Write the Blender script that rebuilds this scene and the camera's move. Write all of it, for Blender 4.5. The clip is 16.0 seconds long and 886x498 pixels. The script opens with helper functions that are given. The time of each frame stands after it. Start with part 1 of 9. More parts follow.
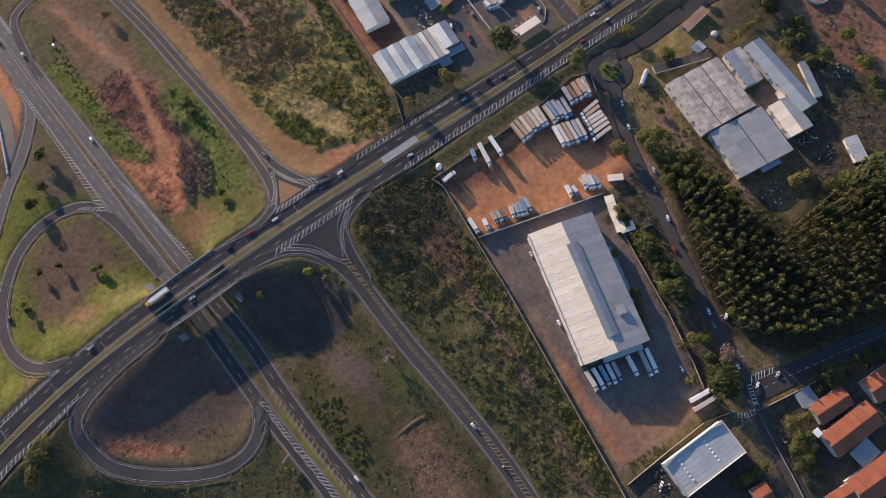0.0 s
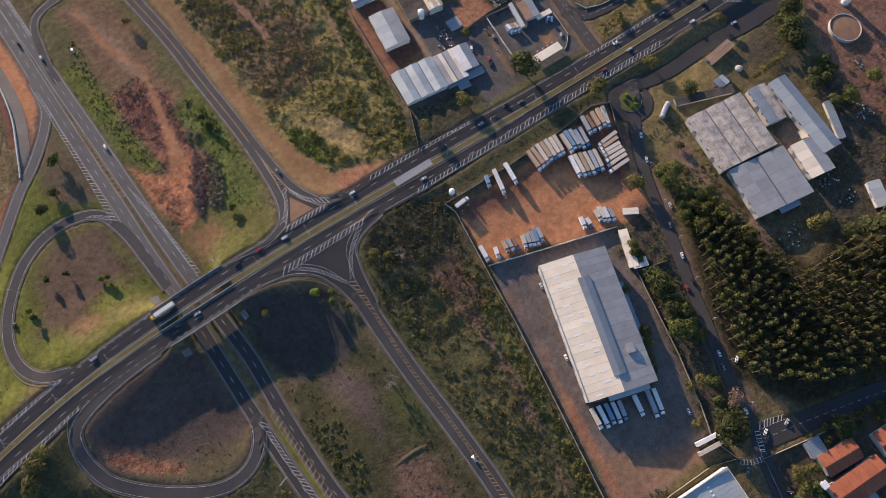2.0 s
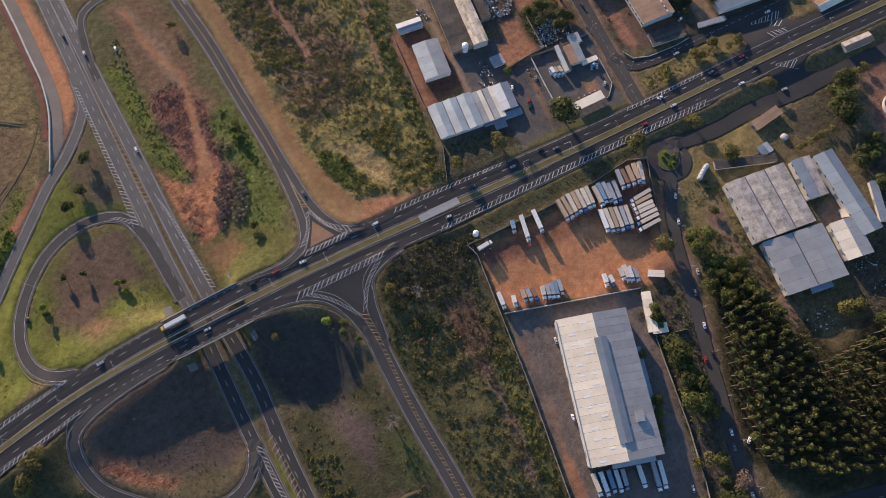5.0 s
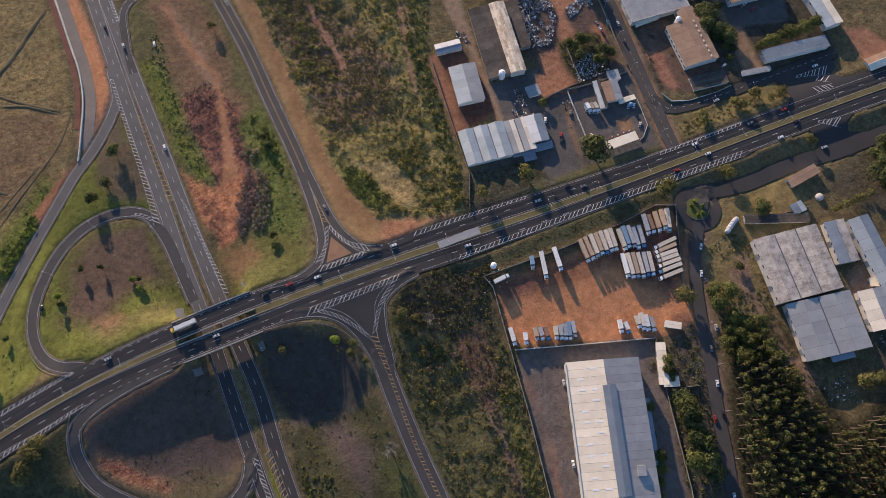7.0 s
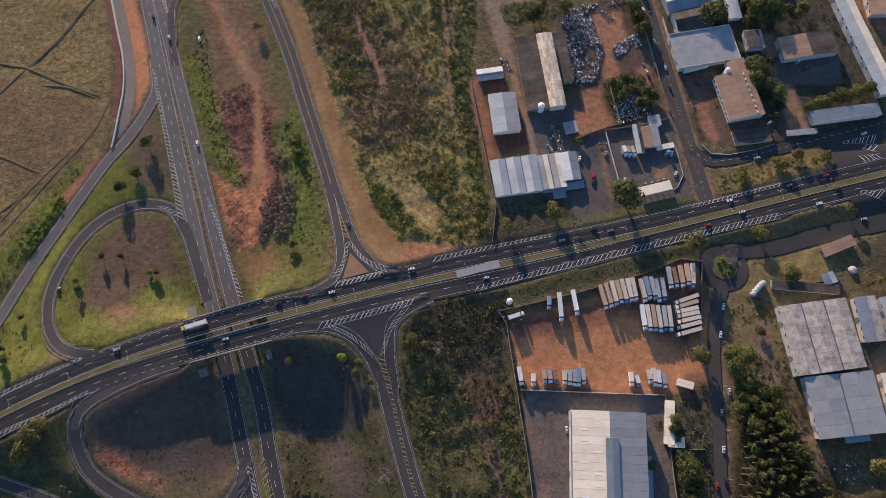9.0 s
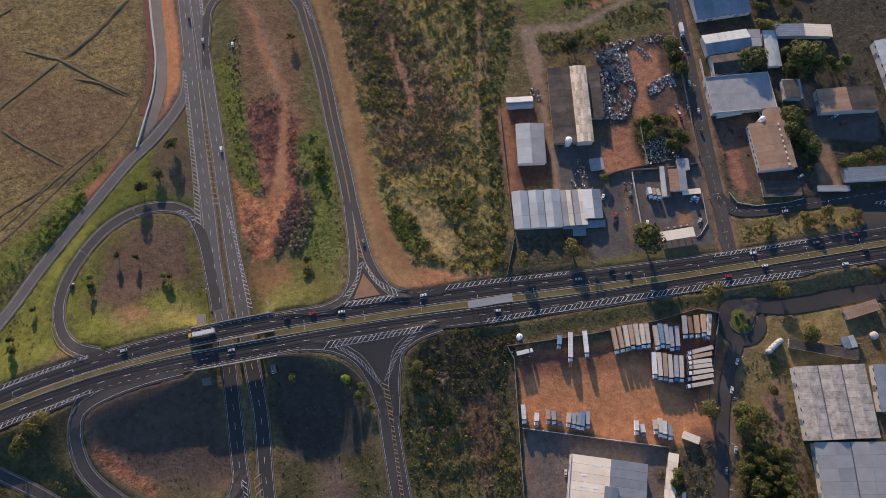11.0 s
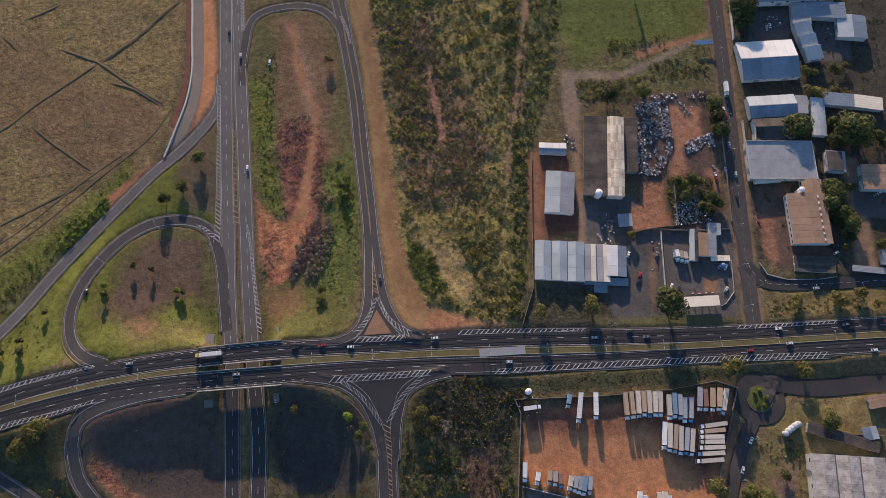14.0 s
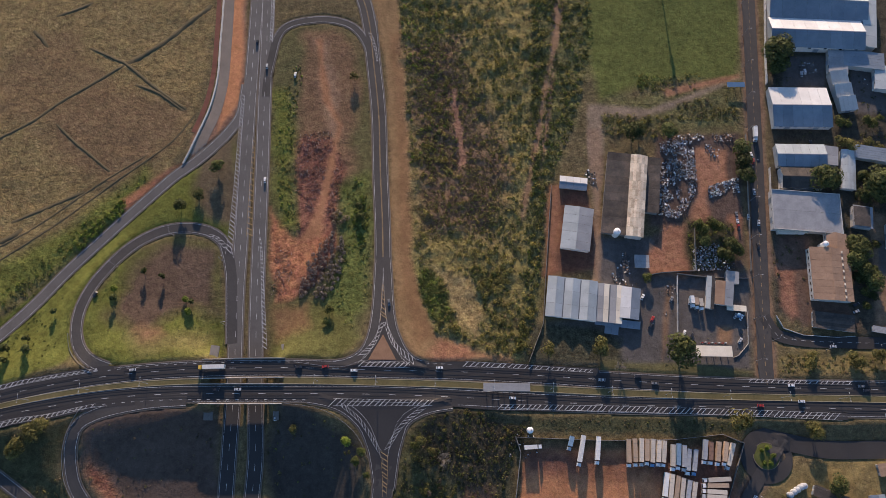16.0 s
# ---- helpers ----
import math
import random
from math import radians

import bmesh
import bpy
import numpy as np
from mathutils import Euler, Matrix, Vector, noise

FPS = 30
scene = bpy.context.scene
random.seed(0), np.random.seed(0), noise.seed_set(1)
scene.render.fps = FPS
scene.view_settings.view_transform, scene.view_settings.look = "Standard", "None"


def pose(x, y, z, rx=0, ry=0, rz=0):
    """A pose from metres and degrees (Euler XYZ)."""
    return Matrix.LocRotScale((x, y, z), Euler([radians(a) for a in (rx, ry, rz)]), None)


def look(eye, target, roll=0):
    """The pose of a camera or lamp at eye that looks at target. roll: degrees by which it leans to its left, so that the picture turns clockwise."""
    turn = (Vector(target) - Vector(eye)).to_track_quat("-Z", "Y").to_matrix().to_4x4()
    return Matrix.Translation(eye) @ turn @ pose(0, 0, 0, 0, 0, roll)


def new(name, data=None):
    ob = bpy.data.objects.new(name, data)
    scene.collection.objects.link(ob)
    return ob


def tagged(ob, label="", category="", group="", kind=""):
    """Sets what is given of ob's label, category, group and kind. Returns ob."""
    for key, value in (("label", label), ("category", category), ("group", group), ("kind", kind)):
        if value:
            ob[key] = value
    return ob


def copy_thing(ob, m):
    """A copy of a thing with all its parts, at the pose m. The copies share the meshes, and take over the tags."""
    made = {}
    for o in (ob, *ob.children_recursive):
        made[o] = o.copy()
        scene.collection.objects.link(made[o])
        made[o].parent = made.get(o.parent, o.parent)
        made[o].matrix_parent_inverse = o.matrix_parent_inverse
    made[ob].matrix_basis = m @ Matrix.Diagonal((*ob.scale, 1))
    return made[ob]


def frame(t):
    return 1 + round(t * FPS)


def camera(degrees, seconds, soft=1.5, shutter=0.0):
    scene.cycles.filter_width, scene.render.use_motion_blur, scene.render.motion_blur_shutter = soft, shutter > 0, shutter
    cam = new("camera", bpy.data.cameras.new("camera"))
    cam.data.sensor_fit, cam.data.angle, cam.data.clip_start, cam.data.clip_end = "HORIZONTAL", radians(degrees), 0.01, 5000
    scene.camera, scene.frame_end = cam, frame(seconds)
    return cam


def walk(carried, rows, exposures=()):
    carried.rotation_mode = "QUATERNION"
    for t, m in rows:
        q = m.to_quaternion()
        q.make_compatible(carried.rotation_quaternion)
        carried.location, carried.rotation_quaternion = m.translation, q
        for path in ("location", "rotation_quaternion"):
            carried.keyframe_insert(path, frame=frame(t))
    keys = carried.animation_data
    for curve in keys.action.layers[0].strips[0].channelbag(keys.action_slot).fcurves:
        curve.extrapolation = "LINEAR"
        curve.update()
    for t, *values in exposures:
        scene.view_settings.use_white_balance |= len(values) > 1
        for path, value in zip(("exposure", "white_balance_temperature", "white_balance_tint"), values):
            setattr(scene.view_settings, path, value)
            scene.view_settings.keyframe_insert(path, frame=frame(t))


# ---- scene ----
import itertools

# ------------------------------------------------------------ camera
cam = camera(67.04, 16.0, soft=0.85)
PATH = [
    (0.0, pose(-59.92, -134.73, 436.21, 16.791, 0.023, -38.059)),
    (0.5, pose(-57.03, -130.93, 436.26, 16.775, 0.014, -37.270)),
    (1.0, pose(-54.29, -126.95, 436.29, 16.764, 0.007, -36.493)),
    (1.5, pose(-51.53, -123.17, 436.31, 16.760, 0.004, -35.791)),
    (2.0, pose(-48.73, -119.62, 436.38, 16.763, 0.004, -35.120)),
    (2.5, pose(-46.06, -115.93, 436.52, 16.782, 0.005, -34.437)),
    (3.0, pose(-43.39, -112.41, 436.71, 16.800, 0.006, -33.699)),
    (5.5, pose(-30.19, -93.08, 437.19, 16.871, -0.039, -27.013)),
    (6.0, pose(-27.46, -88.83, 437.47, 16.848, -0.029, -25.618)),
    (6.5, pose(-24.83, -84.54, 437.78, 16.821, -0.019, -24.164)),
    (7.0, pose(-22.45, -80.09, 438.08, 16.793, -0.016, -22.545)),
    (7.5, pose(-20.03, -75.65, 438.34, 16.764, -0.016, -20.910)),
    (8.0, pose(-17.57, -71.21, 438.61, 16.744, -0.018, -19.300)),
    (8.5, pose(-15.38, -66.73, 438.89, 16.728, -0.030, -17.512)),
    (9.0, pose(-13.47, -62.14, 439.33, 16.725, -0.049, -15.573)),
    (9.5, pose(-11.64, -57.60, 439.84, 16.725, -0.069, -13.646)),
    (12.0, pose(-5.56, -35.84, 440.25, 16.937, 0.024, -9.284)),
    (12.5, pose(-4.56, -31.53, 440.07, 17.013, 0.042, -8.581)),
    (13.0, pose(-3.60, -27.20, 439.87, 17.087, 0.051, -7.677)),
    (13.5, pose(-2.90, -22.85, 439.65, 17.150, 0.041, -6.315)),
    (14.0, pose(-2.64, -18.30, 439.58, 17.207, 0.011, -4.480)),
    (14.5, pose(-1.99, -13.76, 439.62, 17.252, -0.010, -2.888)),
    (15.0, pose(-1.10, -9.17, 439.70, 17.292, -0.011, -1.802)),
    (15.5, pose(-0.45, -4.53, 439.82, 17.326, -0.002, -0.907)),
    (16.0, pose(0.00, -0.00, 440.00, 17.352, 0.008, -0.027)),
]
walk(cam, PATH, exposures=[(0.0, 0.90, 6320, 18), (16.0, 0.74, 6320, 18)])

# ------------------------------------------------------------ light
SUN_EL, SUN_AZ = 11.5, 2.0          # degrees above the horizon, degrees from +y towards -x
world = bpy.data.worlds.new("sky")
scene.world = world
world.use_nodes = True
wn = world.node_tree.nodes
sky = wn.new("ShaderNodeTexSky")
sky.sky_type, sky.sun_disc = "NISHITA", False
sky.ozone_density, sky.dust_density, sky.air_density = 3.3, 0.5, 1.0
sky.sun_elevation, sky.sun_rotation = radians(SUN_EL), radians(-SUN_AZ)
world.node_tree.links.new(sky.outputs[0], wn["Background"].inputs[0])
wn["Background"].inputs[1].default_value = 0.125
sun = new("sun", bpy.data.lights.new("sun", "SUN"))
sun.data.energy, sun.data.angle, sun.data.color = 5.0, radians(0.6), (1.0, 0.775, 0.55)
sun.matrix_world = look((0, 0, 0), (math.sin(radians(SUN_AZ)) * math.cos(radians(SUN_EL)), -math.cos(radians(SUN_AZ)) * math.cos(radians(SUN_EL)), -math.sin(radians(SUN_EL))))

# ------------------------------------------------------------ materials


def material(name, colors, scale=0.3, rough=0.85, bump=0.0, fine=3.0, metal=0.0, spread=0.0, spec=0.3, contrast=1.0):
    """Two scales of noise between the colours, with a fine grain, bump and a shift of value by object."""
    m = bpy.data.materials.new(name)
    m.use_nodes = True
    nt, n = m.node_tree, m.node_tree.nodes
    bsdf = n["Principled BSDF"]
    geo = n.new("ShaderNodeNewGeometry")
    big, small = n.new("ShaderNodeTexNoise"), n.new("ShaderNodeTexNoise")
    for node, s in ((big, scale), (small, fine)):
        node.inputs["Scale"].default_value, node.inputs["Detail"].default_value, node.inputs["Roughness"].default_value = s, 6.0, 0.65
        nt.links.new(geo.outputs["Position"], node.inputs["Vector"])
    mix = n.new("ShaderNodeMath")
    mix.operation, mix.inputs[2].default_value = "MULTIPLY_ADD", 0.0
    mix.inputs[1].default_value = 0.6
    half = n.new("ShaderNodeMath")
    half.operation, half.inputs[1].default_value = "MULTIPLY", 0.4
    nt.links.new(small.outputs[0], half.inputs[0])
    nt.links.new(big.outputs[0], mix.inputs[0])
    nt.links.new(half.outputs[0], mix.inputs[2])
    ramp = n.new("ShaderNodeValToRGB")
    lo, hi = 0.5 - 0.2 / contrast, 0.5 + 0.2 / contrast
    while len(ramp.color_ramp.elements) < len(colors):
        ramp.color_ramp.elements.new(0.5)
    for i, (e, c) in enumerate(zip(ramp.color_ramp.elements, colors)):
        e.position, e.color = lo + (hi - lo) * i / max(1, len(colors) - 1), (*c, 1)
    nt.links.new(mix.outputs[0], ramp.inputs[0])
    out = ramp.outputs[0]
    if spread:
        info, hsv, rng = n.new("ShaderNodeObjectInfo"), n.new("ShaderNodeHueSaturation"), n.new("ShaderNodeMapRange")
        rng.inputs[3].default_value, rng.inputs[4].default_value = 1 - spread, 1 + spread
        nt.links.new(info.outputs["Random"], rng.inputs[0])
        nt.links.new(rng.outputs[0], hsv.inputs["Value"])
        nt.links.new(out, hsv.inputs["Color"])
        out = hsv.outputs[0]
    nt.links.new(out, bsdf.inputs["Base Color"])
    bsdf.inputs["Roughness"].default_value, bsdf.inputs["Metallic"].default_value = rough, metal
    bsdf.inputs["Specular IOR Level"].default_value = spec
    if bump:
        b = n.new("ShaderNodeBump")
        b.inputs["Strength"].default_value, b.inputs["Distance"].default_value = 1.0, bump
        nt.links.new(small.outputs[0], b.inputs["Height"])
        nt.links.new(b.outputs[0], bsdf.inputs["Normal"])
    return m


ASPHALT = material("asphalt", [(0.037, 0.035, 0.035), (0.054, 0.051, 0.050)], 0.05, 0.9, 0.01, 1.2, contrast=1.3)
ASPHALT_OLD = material("worn_asphalt", [(0.098, 0.090, 0.083), (0.150, 0.139, 0.128)], 0.06, 0.9, 0.01, 1.0, contrast=1.3)
ASPHALT_MID = material("grey_asphalt", [(0.050, 0.046, 0.044), (0.078, 0.072, 0.068)], 0.06, 0.9, 0.01, 1.0, contrast=1.3)
WHITE = material("white_road_paint", [(0.34, 0.33, 0.32), (0.74, 0.73, 0.71)], 0.3, 0.7, 0, 2, contrast=1.5)
YELLOW = material("yellow_road_paint", [(0.30, 0.20, 0.09), (0.50, 0.34, 0.15)], 0.3, 0.7, 0, 2, contrast=1.5)
CONCRETE = material("concrete", [(0.20, 0.185, 0.17), (0.34, 0.32, 0.29)], 0.2, 0.85, 0.01, 2)
CONCRETE_OLD = material("gravel_shoulder", [(0.11, 0.09, 0.07), (0.2, 0.165, 0.13)], 0.2, 0.9, 0.01, 1.5)
PARAPET = material("pale_concrete", [(0.36, 0.34, 0.31), (0.50, 0.47, 0.43)], 0.3, 0.85, 0, 2)
KERB = material("yellowed_kerb", [(0.30, 0.25, 0.16), (0.46, 0.38, 0.22)], 0.4, 0.85, 0, 2)
SLAB = material("stained_slab", [(0.13, 0.125, 0.12), (0.22, 0.21, 0.20)], 0.2, 0.9, 0.01, 1.5)
SOILMAT = material("red_earth_slope", [(0.18, 0.10, 0.06), (0.30, 0.18, 0.11)], 0.2, 0.9, 0.03, 1)
STEEL = material("galvanised_steel", [(0.35, 0.36, 0.37), (0.5, 0.5, 0.5)], 0.5, 0.45, 0, 2, 0.7)
TRACK = material("worn_wheel_track", [(0.034, 0.032, 0.032), (0.049, 0.046, 0.045)], 0.04, 0.85, 0, 0.6, contrast=1.3)
GRASS = material("grass", [(0.06, 0.07, 0.02), (0.12, 0.13, 0.035)], 0.12, 0.95, 0.05, 0.9, contrast=1.4)
GRASS_DRY = material("dry_grass", [(0.10, 0.085, 0.035), (0.185, 0.15, 0.065)], 0.1, 0.95, 0.05, 0.9, contrast=1.4)

# ------------------------------------------------------------ mesh helpers


def obj(name, verts, faces, mats, parent=None, label="", idx=None, smooth=False):
    me = bpy.data.meshes.new(name)
    me.from_pydata([tuple(v) for v in verts], [], [tuple(f) for f in faces])
    for m in (mats if isinstance(mats, (list, tuple)) else [mats]):
        me.materials.append(m)
    if idx is not None:
        me.polygons.foreach_set("material_index", idx)
    if smooth:
        me.polygons.foreach_set("use_smooth", [True] * len(me.polygons))
    me.update()
    ob = new(name, me)
    if parent is not None:
        ob.parent = parent
    if label:
        ob["label"] = label
    return ob


def thing(name, m, label, category, group="", kind=""):
    """An Empty at the base of a thing."""
    ob = new(name)
    ob.matrix_world = m
    return tagged(ob, label, category, group, kind)


BOX_F = [(0, 3, 2, 1), (4, 5, 6, 7), (0, 1, 5, 4), (1, 2, 6, 5), (2, 3, 7, 6), (3, 0, 4, 7)]


def box(cx, cy, z0, sx, sy, sz):
    x, y = sx / 2, sy / 2
    return [(cx + a, cy + b, z0 + c) for c in (0, sz) for a, b in ((-x, -y), (x, -y), (x, y), (-x, y))], BOX_F


def merge(*items):
    V, F = [], []
    for v, f in items:
        o = len(V)
        V += list(v)
        F += [tuple(i + o for i in q) for q in f]
    return V, F


def smooth_line(pts, step=4.0):
    """Catmull-Rom through the points, at even steps."""
    p = [Vector(q) for q in pts]
    p = [2 * p[0] - p[1]] + p + [2 * p[-1] - p[-2]]
    out = []
    for a, b, c, d in zip(p, p[1:], p[2:], p[3:]):
        n = max(1, int((c - b).length / step))
        for i in range(n):
            t = i / n
            out.append(0.5 * ((2 * b) + (c - a) * t + (2 * a - 5 * b + 4 * c - d) * t * t + (3 * b - a - 3 * c + d) * t ** 3))
    return out + [p[-2]]



# ------------------------------------------------------------ roads: centre lines (x, y, z) and widths
R = {}
R["ew_n"] = ([(-346.1, 14.5, 8.5), (-313.7, 27.2, 8.5), (-280.2, 37.3, 8.5), (-245.8, 45.0, 8.5), (-210.7, 50.3, 8.5), (-175.0, 53.5, 8.5), (-139.0, 54.9, 8.5), (-102.8, 55.3, 8.5), (-66.6, 54.5, 8.5), (-30.4, 53.5, 7.8), (5.8, 53.1, 5.5), (60.4, 50.7, 4.0), (115.1, 47.5, 3.0), (169.6, 44.7, 2.5), (223.9, 42.9, 2.5), (284.8, 41.8, 2.5), (350.7, 40.0, 2.5), (405.0, 37.6, 2.5), (437.0, 36.8, 2.5)], 10.5)
R["ew_s"] = ([(-343.7, 4.8, 8.5), (-311.3, 16.2, 8.5), (-277.8, 25.1, 8.5), (-243.5, 31.7, 8.5), (-208.6, 36.5, 8.5), (-173.2, 38.6, 8.5), (-137.4, 38.9, 8.5), (-101.7, 38.9, 8.5), (-65.9, 38.9, 8.5), (-30.1, 38.2, 7.8), (5.7, 37.0, 5.5), (59.8, 34.3, 4.0), (113.9, 32.2, 3.0), (168.0, 31.2, 2.5), (222.0, 30.5, 2.5), (282.4, 29.4, 2.5), (347.7, 27.8, 2.5), (403.0, 25.4, 2.5), (435.0, 24.6, 2.5)], 10.5)
R["hw_w"] = ([(-128.2, -187.1, 0.0), (-128.4, -148.0, 0.0), (-130.1, -115.1, -0.5), (-132.6, -78.7, -1.2), (-134.7, -32.9, -2.0), (-135.3, 9.0, -1.5)]  + [(-135.6, 38.7, -1.0), (-137.3, 75.3, -0.3), (-138.9, 106.0, 0.0), (-139.8, 146.2, 0.0), (-141.6, 197.3, 0.0), (-143.0, 251.9, 0.0), (-143.7, 295.4, 0.0), (-144.5, 341.2, 0.0), (-145.7, 389.6, 0.0), (-147.5, 440.7, 0.0)], 9.5)
R["hw_e"] = ([(-112.5, -199.4, 0.0), (-113.7, -159.6, 0.0), (-115.1, -126.8, -0.5), (-118.4, -89.8, -1.2), (-119.3, -44.9, -2.0), (-118.2, -2.0, -1.5)] + [(-121.4, 38.7, -1.0), (-123.8, 75.3, -0.3), (-125.5, 106.0, 0.0), (-127.3, 146.2, 0.0), (-129.4, 197.3, 0.0), (-132.1, 251.9, 0.0), (-133.9, 295.4, 0.0), (-136.1, 341.2, 0.0), (-138.5, 389.6, 0.0), (-141.0, 440.7, 0.0)], 9.5)
R["ramp_nw"] = ([(-146.3, 266.2, 0.0), (-148.0, 242.6, 0.0), (-154.3, 229.7, 0.0), (-163.4, 217.8, 0.0), (-176.3, 204.4, 0.0), (-191.1, 192.1, 0.0), (-205.3, 177.4, 0.0), (-219.2, 162.5, 0.0), (-236.2, 143.8, 0.0), (-255.9, 121.5, 0.0), (-274.1, 97.6, 1.0), (-292.2, 77.3, 2.0), (-309.9, 60.0, 3.5), (-333.5, 41.8, 5.5)], 7.5)
R["loop_nw"] = ([(-139.6, 72.0, -0.3), (-141.4, 92.0, -0.1), (-143.3, 111.9, 0.0), (-145.2, 123.8, 0.0), (-148.0, 133.9, 0.0), (-151.6, 142.1, 0.0), (-159.3, 148.7, 0.0), (-170.7, 152.4, 0.0), (-184.5, 152.8, 0.0), (-197.8, 149.5, 0.0), (-211.9, 141.0, 1.0), (-225.0, 127.3, 2.0), (-235.5, 111.2, 3.0), (-240.8, 95.4, 4.0), (-240.8, 80.1, 5.0), (-235.7, 67.7, 6.0), (-225.8, 59.3, 8.5), (-215.0, 55.0, 8.5)], 7.5)
R["ramp_ne"] = ([(-80.0, 378.6, 0.0), (-69.3, 357.0, 0.0), (-61.1, 338.6, 0.0), (-55.9, 315.4, 0.0), (-53.0, 290.4, 0.0), (-47.3, 242.3, 0.5), (-44.7, 196.6, 1.5), (-41.8, 153.4, 3.0), (-40.8, 130.6, 4.0)], 10.5)
R["ramp_ne_a"] = ([(-42.5, 136.7, 3.8), (-42.9, 124.5, 4.3), (-43.7, 92.9, 6.2), (-46.7, 74.0, 7.5), (-52.5, 63.6, 8.2), (-62.4, 58.1, 8.5), (-75.7, 56.3, 8.5)], 6.5)
R["ramp_ne_b"] = ([(-39.4, 136.7, 3.8), (-37.8, 120.5, 4.5), (-35.1, 91.0, 6.3), (-30.5, 74.0, 7.5), (-22.6, 61.4, 8.0), (-10.6, 55.7, 7.5)], 6.5)
R["link_n"] = ([(-131.6, 256.0, 0.0), (-131.2, 274.0, 0.0), (-129.2, 290.5, 0.0), (-126.2, 307.9, 0.0), (-118.2, 318.0, 0.0), (-102.0, 322.6, 0.0), (-84.5, 322.6, 0.0), (-69.0, 316.5, 0.0), (-58.6, 302.8, 0.0), (-52.8, 283.1, 0.0)], 6)
R["ramp_se"] = ([(-35.6, -4.4, 6.0), (-37.7, -25.0, 5.0), (-37.4, -67.7, 3.5), (-35.4, -106.6, 2.5), (-34.3, -139.7, 2.0), (-34.7, -168.0, 1.5), (-36.8, -197.4, 1.0), (-39.9, -227.0, 1.0)], 12)
R["ramp_se_a"] = ([(-85.4, 36.8, 8.5), (-72.8, 34.4, 8.5), (-61.2, 29.8, 8.3), (-50.7, 20.9, 7.6), (-44.4, 8.7, 6.6), (-41.3, -3.0, 6.0), (-39.2, -16.2, 5.5)], 7.5)
R["ramp_se_b"] = ([(5.7, 33.1, 6.0), (-6.8, 31.0, 7.0), (-17.5, 27.1, 7.2), (-25.2, 20.6, 7.0), (-30.2, 5.3, 6.5), (-32.1, -8.0, 6.0), (-33.3, -17.9, 5.5)], 7.5)
R["loop_sw"] = ([(-162.0, 35.1, 8.5), (-183.3, 33.7, 8.5), (-202.4, 30.6, 8.5), (-217.2, 26.5, 8.3), (-227.4, 20.6, 8.0), (-231.2, 11.1, 7.2)] + [(-231.1, -1.5, 5.2), (-225.9, -17.4, 3.8), (-212.2, -33.6, 2.5), (-193.5, -48.7, 1.5), (-175.4, -58.7, 1.0), (-160.6, -61.0, 0.0), (-148.2, -56.9, 0.0), (-140.0, -48.9, 0.0), (-136.6, -40.6, 0.0)], 8)
R["ramp_sw"] = ([(-306.5, 8.9, 3.0), (-274.6, -12.0, 2.0), (-255.9, -24.8, 1.2), (-231.5, -43.9, 0.5), (-211.9, -61.2, 0.0)], 7)
R["street_e"] = ([(214.9, 12.4, 2.0), (190.4, -20.8, 0.0), (177.1, -45.0, 0.0), (167.1, -71.7, 0.0), (158.9, -97.7, 0.0), (148.7, -125.3, 0.0), (141.1, -149.7, 0.0), (132.8, -172.6, 0.0), (126.3, -193.8, 0.0), (121.4, -213.1, 0.0), (114.4, -233.5, 0.0), (107.5, -253.6, 0.0), (101.0, -274.3, 0.0), (94.5, -298.3, 0.0), (86.7, -328.3, 0.0)], 8)
R["cross_e"] = ([(114.7, -228.3, 0.0), (145.4, -236.1, 0.0), (178.2, -245.1, 0.0), (214.4, -255.7, 0.0), (269.4, -272.3, 0.0)], 13)
R["service_s"] = ([(200.9, 13.0, 1.0), (219.3, 9.0, 0.0), (244.1, 4.7, 0.0), (281.0, 4.8, 0.0), (316.4, 1.6, 0.0), (357.6, 0.4, 0.0), (419.4, -3.1, 0.0)], 11)
R["street_n"] = ([(244.2, 406.1, 0.0), (238.1, 341.0, 0.0), (233.3, 290.3, 0.0), (228.8, 242.4, 0.0), (224.5, 197.1, 0.0), (220.1, 154.3, 0.0), (215.9, 113.7, 0.0), (212.5, 82.5, 1.0), (210.0, 60.0, 1.8), (208.9, 46.8, 2.4)], 10)
R["service_n"] = ([(214.0, 90.1, 1.0), (220.8, 77.9, 1.0), (237.0, 73.8, 1.0), (259.1, 72.7, 1.0), (291.7, 71.9, 1.0), (359.3, 71.1, 1.0)], 8)
R["ew_lane_a"] = ([(-325.9, 3.4, 8.5), (-276.9, 20.6, 8.5), (-247.9, 26.1, 8.5), (-218.7, 32.3, 8.5), (-194.2, 35.1, 8.5)], 6)
R["ew_lane_b"] = ([(-330.7, 24.1, 8.5), (-281.1, 41.5, 8.5), (-250.0, 48.5, 8.5), (-221.2, 53.2, 8.5), (-203.9, 53.2, 8.5)], 5.5)
R["ew_lane_c"] = ([(5.7, 33.9, 5.5), (36.2, 31.5, 4.5), (77.6, 30.8, 3.7), (113.7, 30.1, 3.0), (149.7, 29.1, 2.7), (185.6, 28.0, 2.5), (221.5, 27.0, 2.5), (257.2, 25.5, 2.5)], 5.5)
R["ew_lane_d"] = ([(-8.8, 56.6, 6.5), (14.6, 57.1, 5.3), (42.3, 56.1, 4.5), (67.9, 54.7, 3.9), (100.8, 52.9, 3.3)], 5)
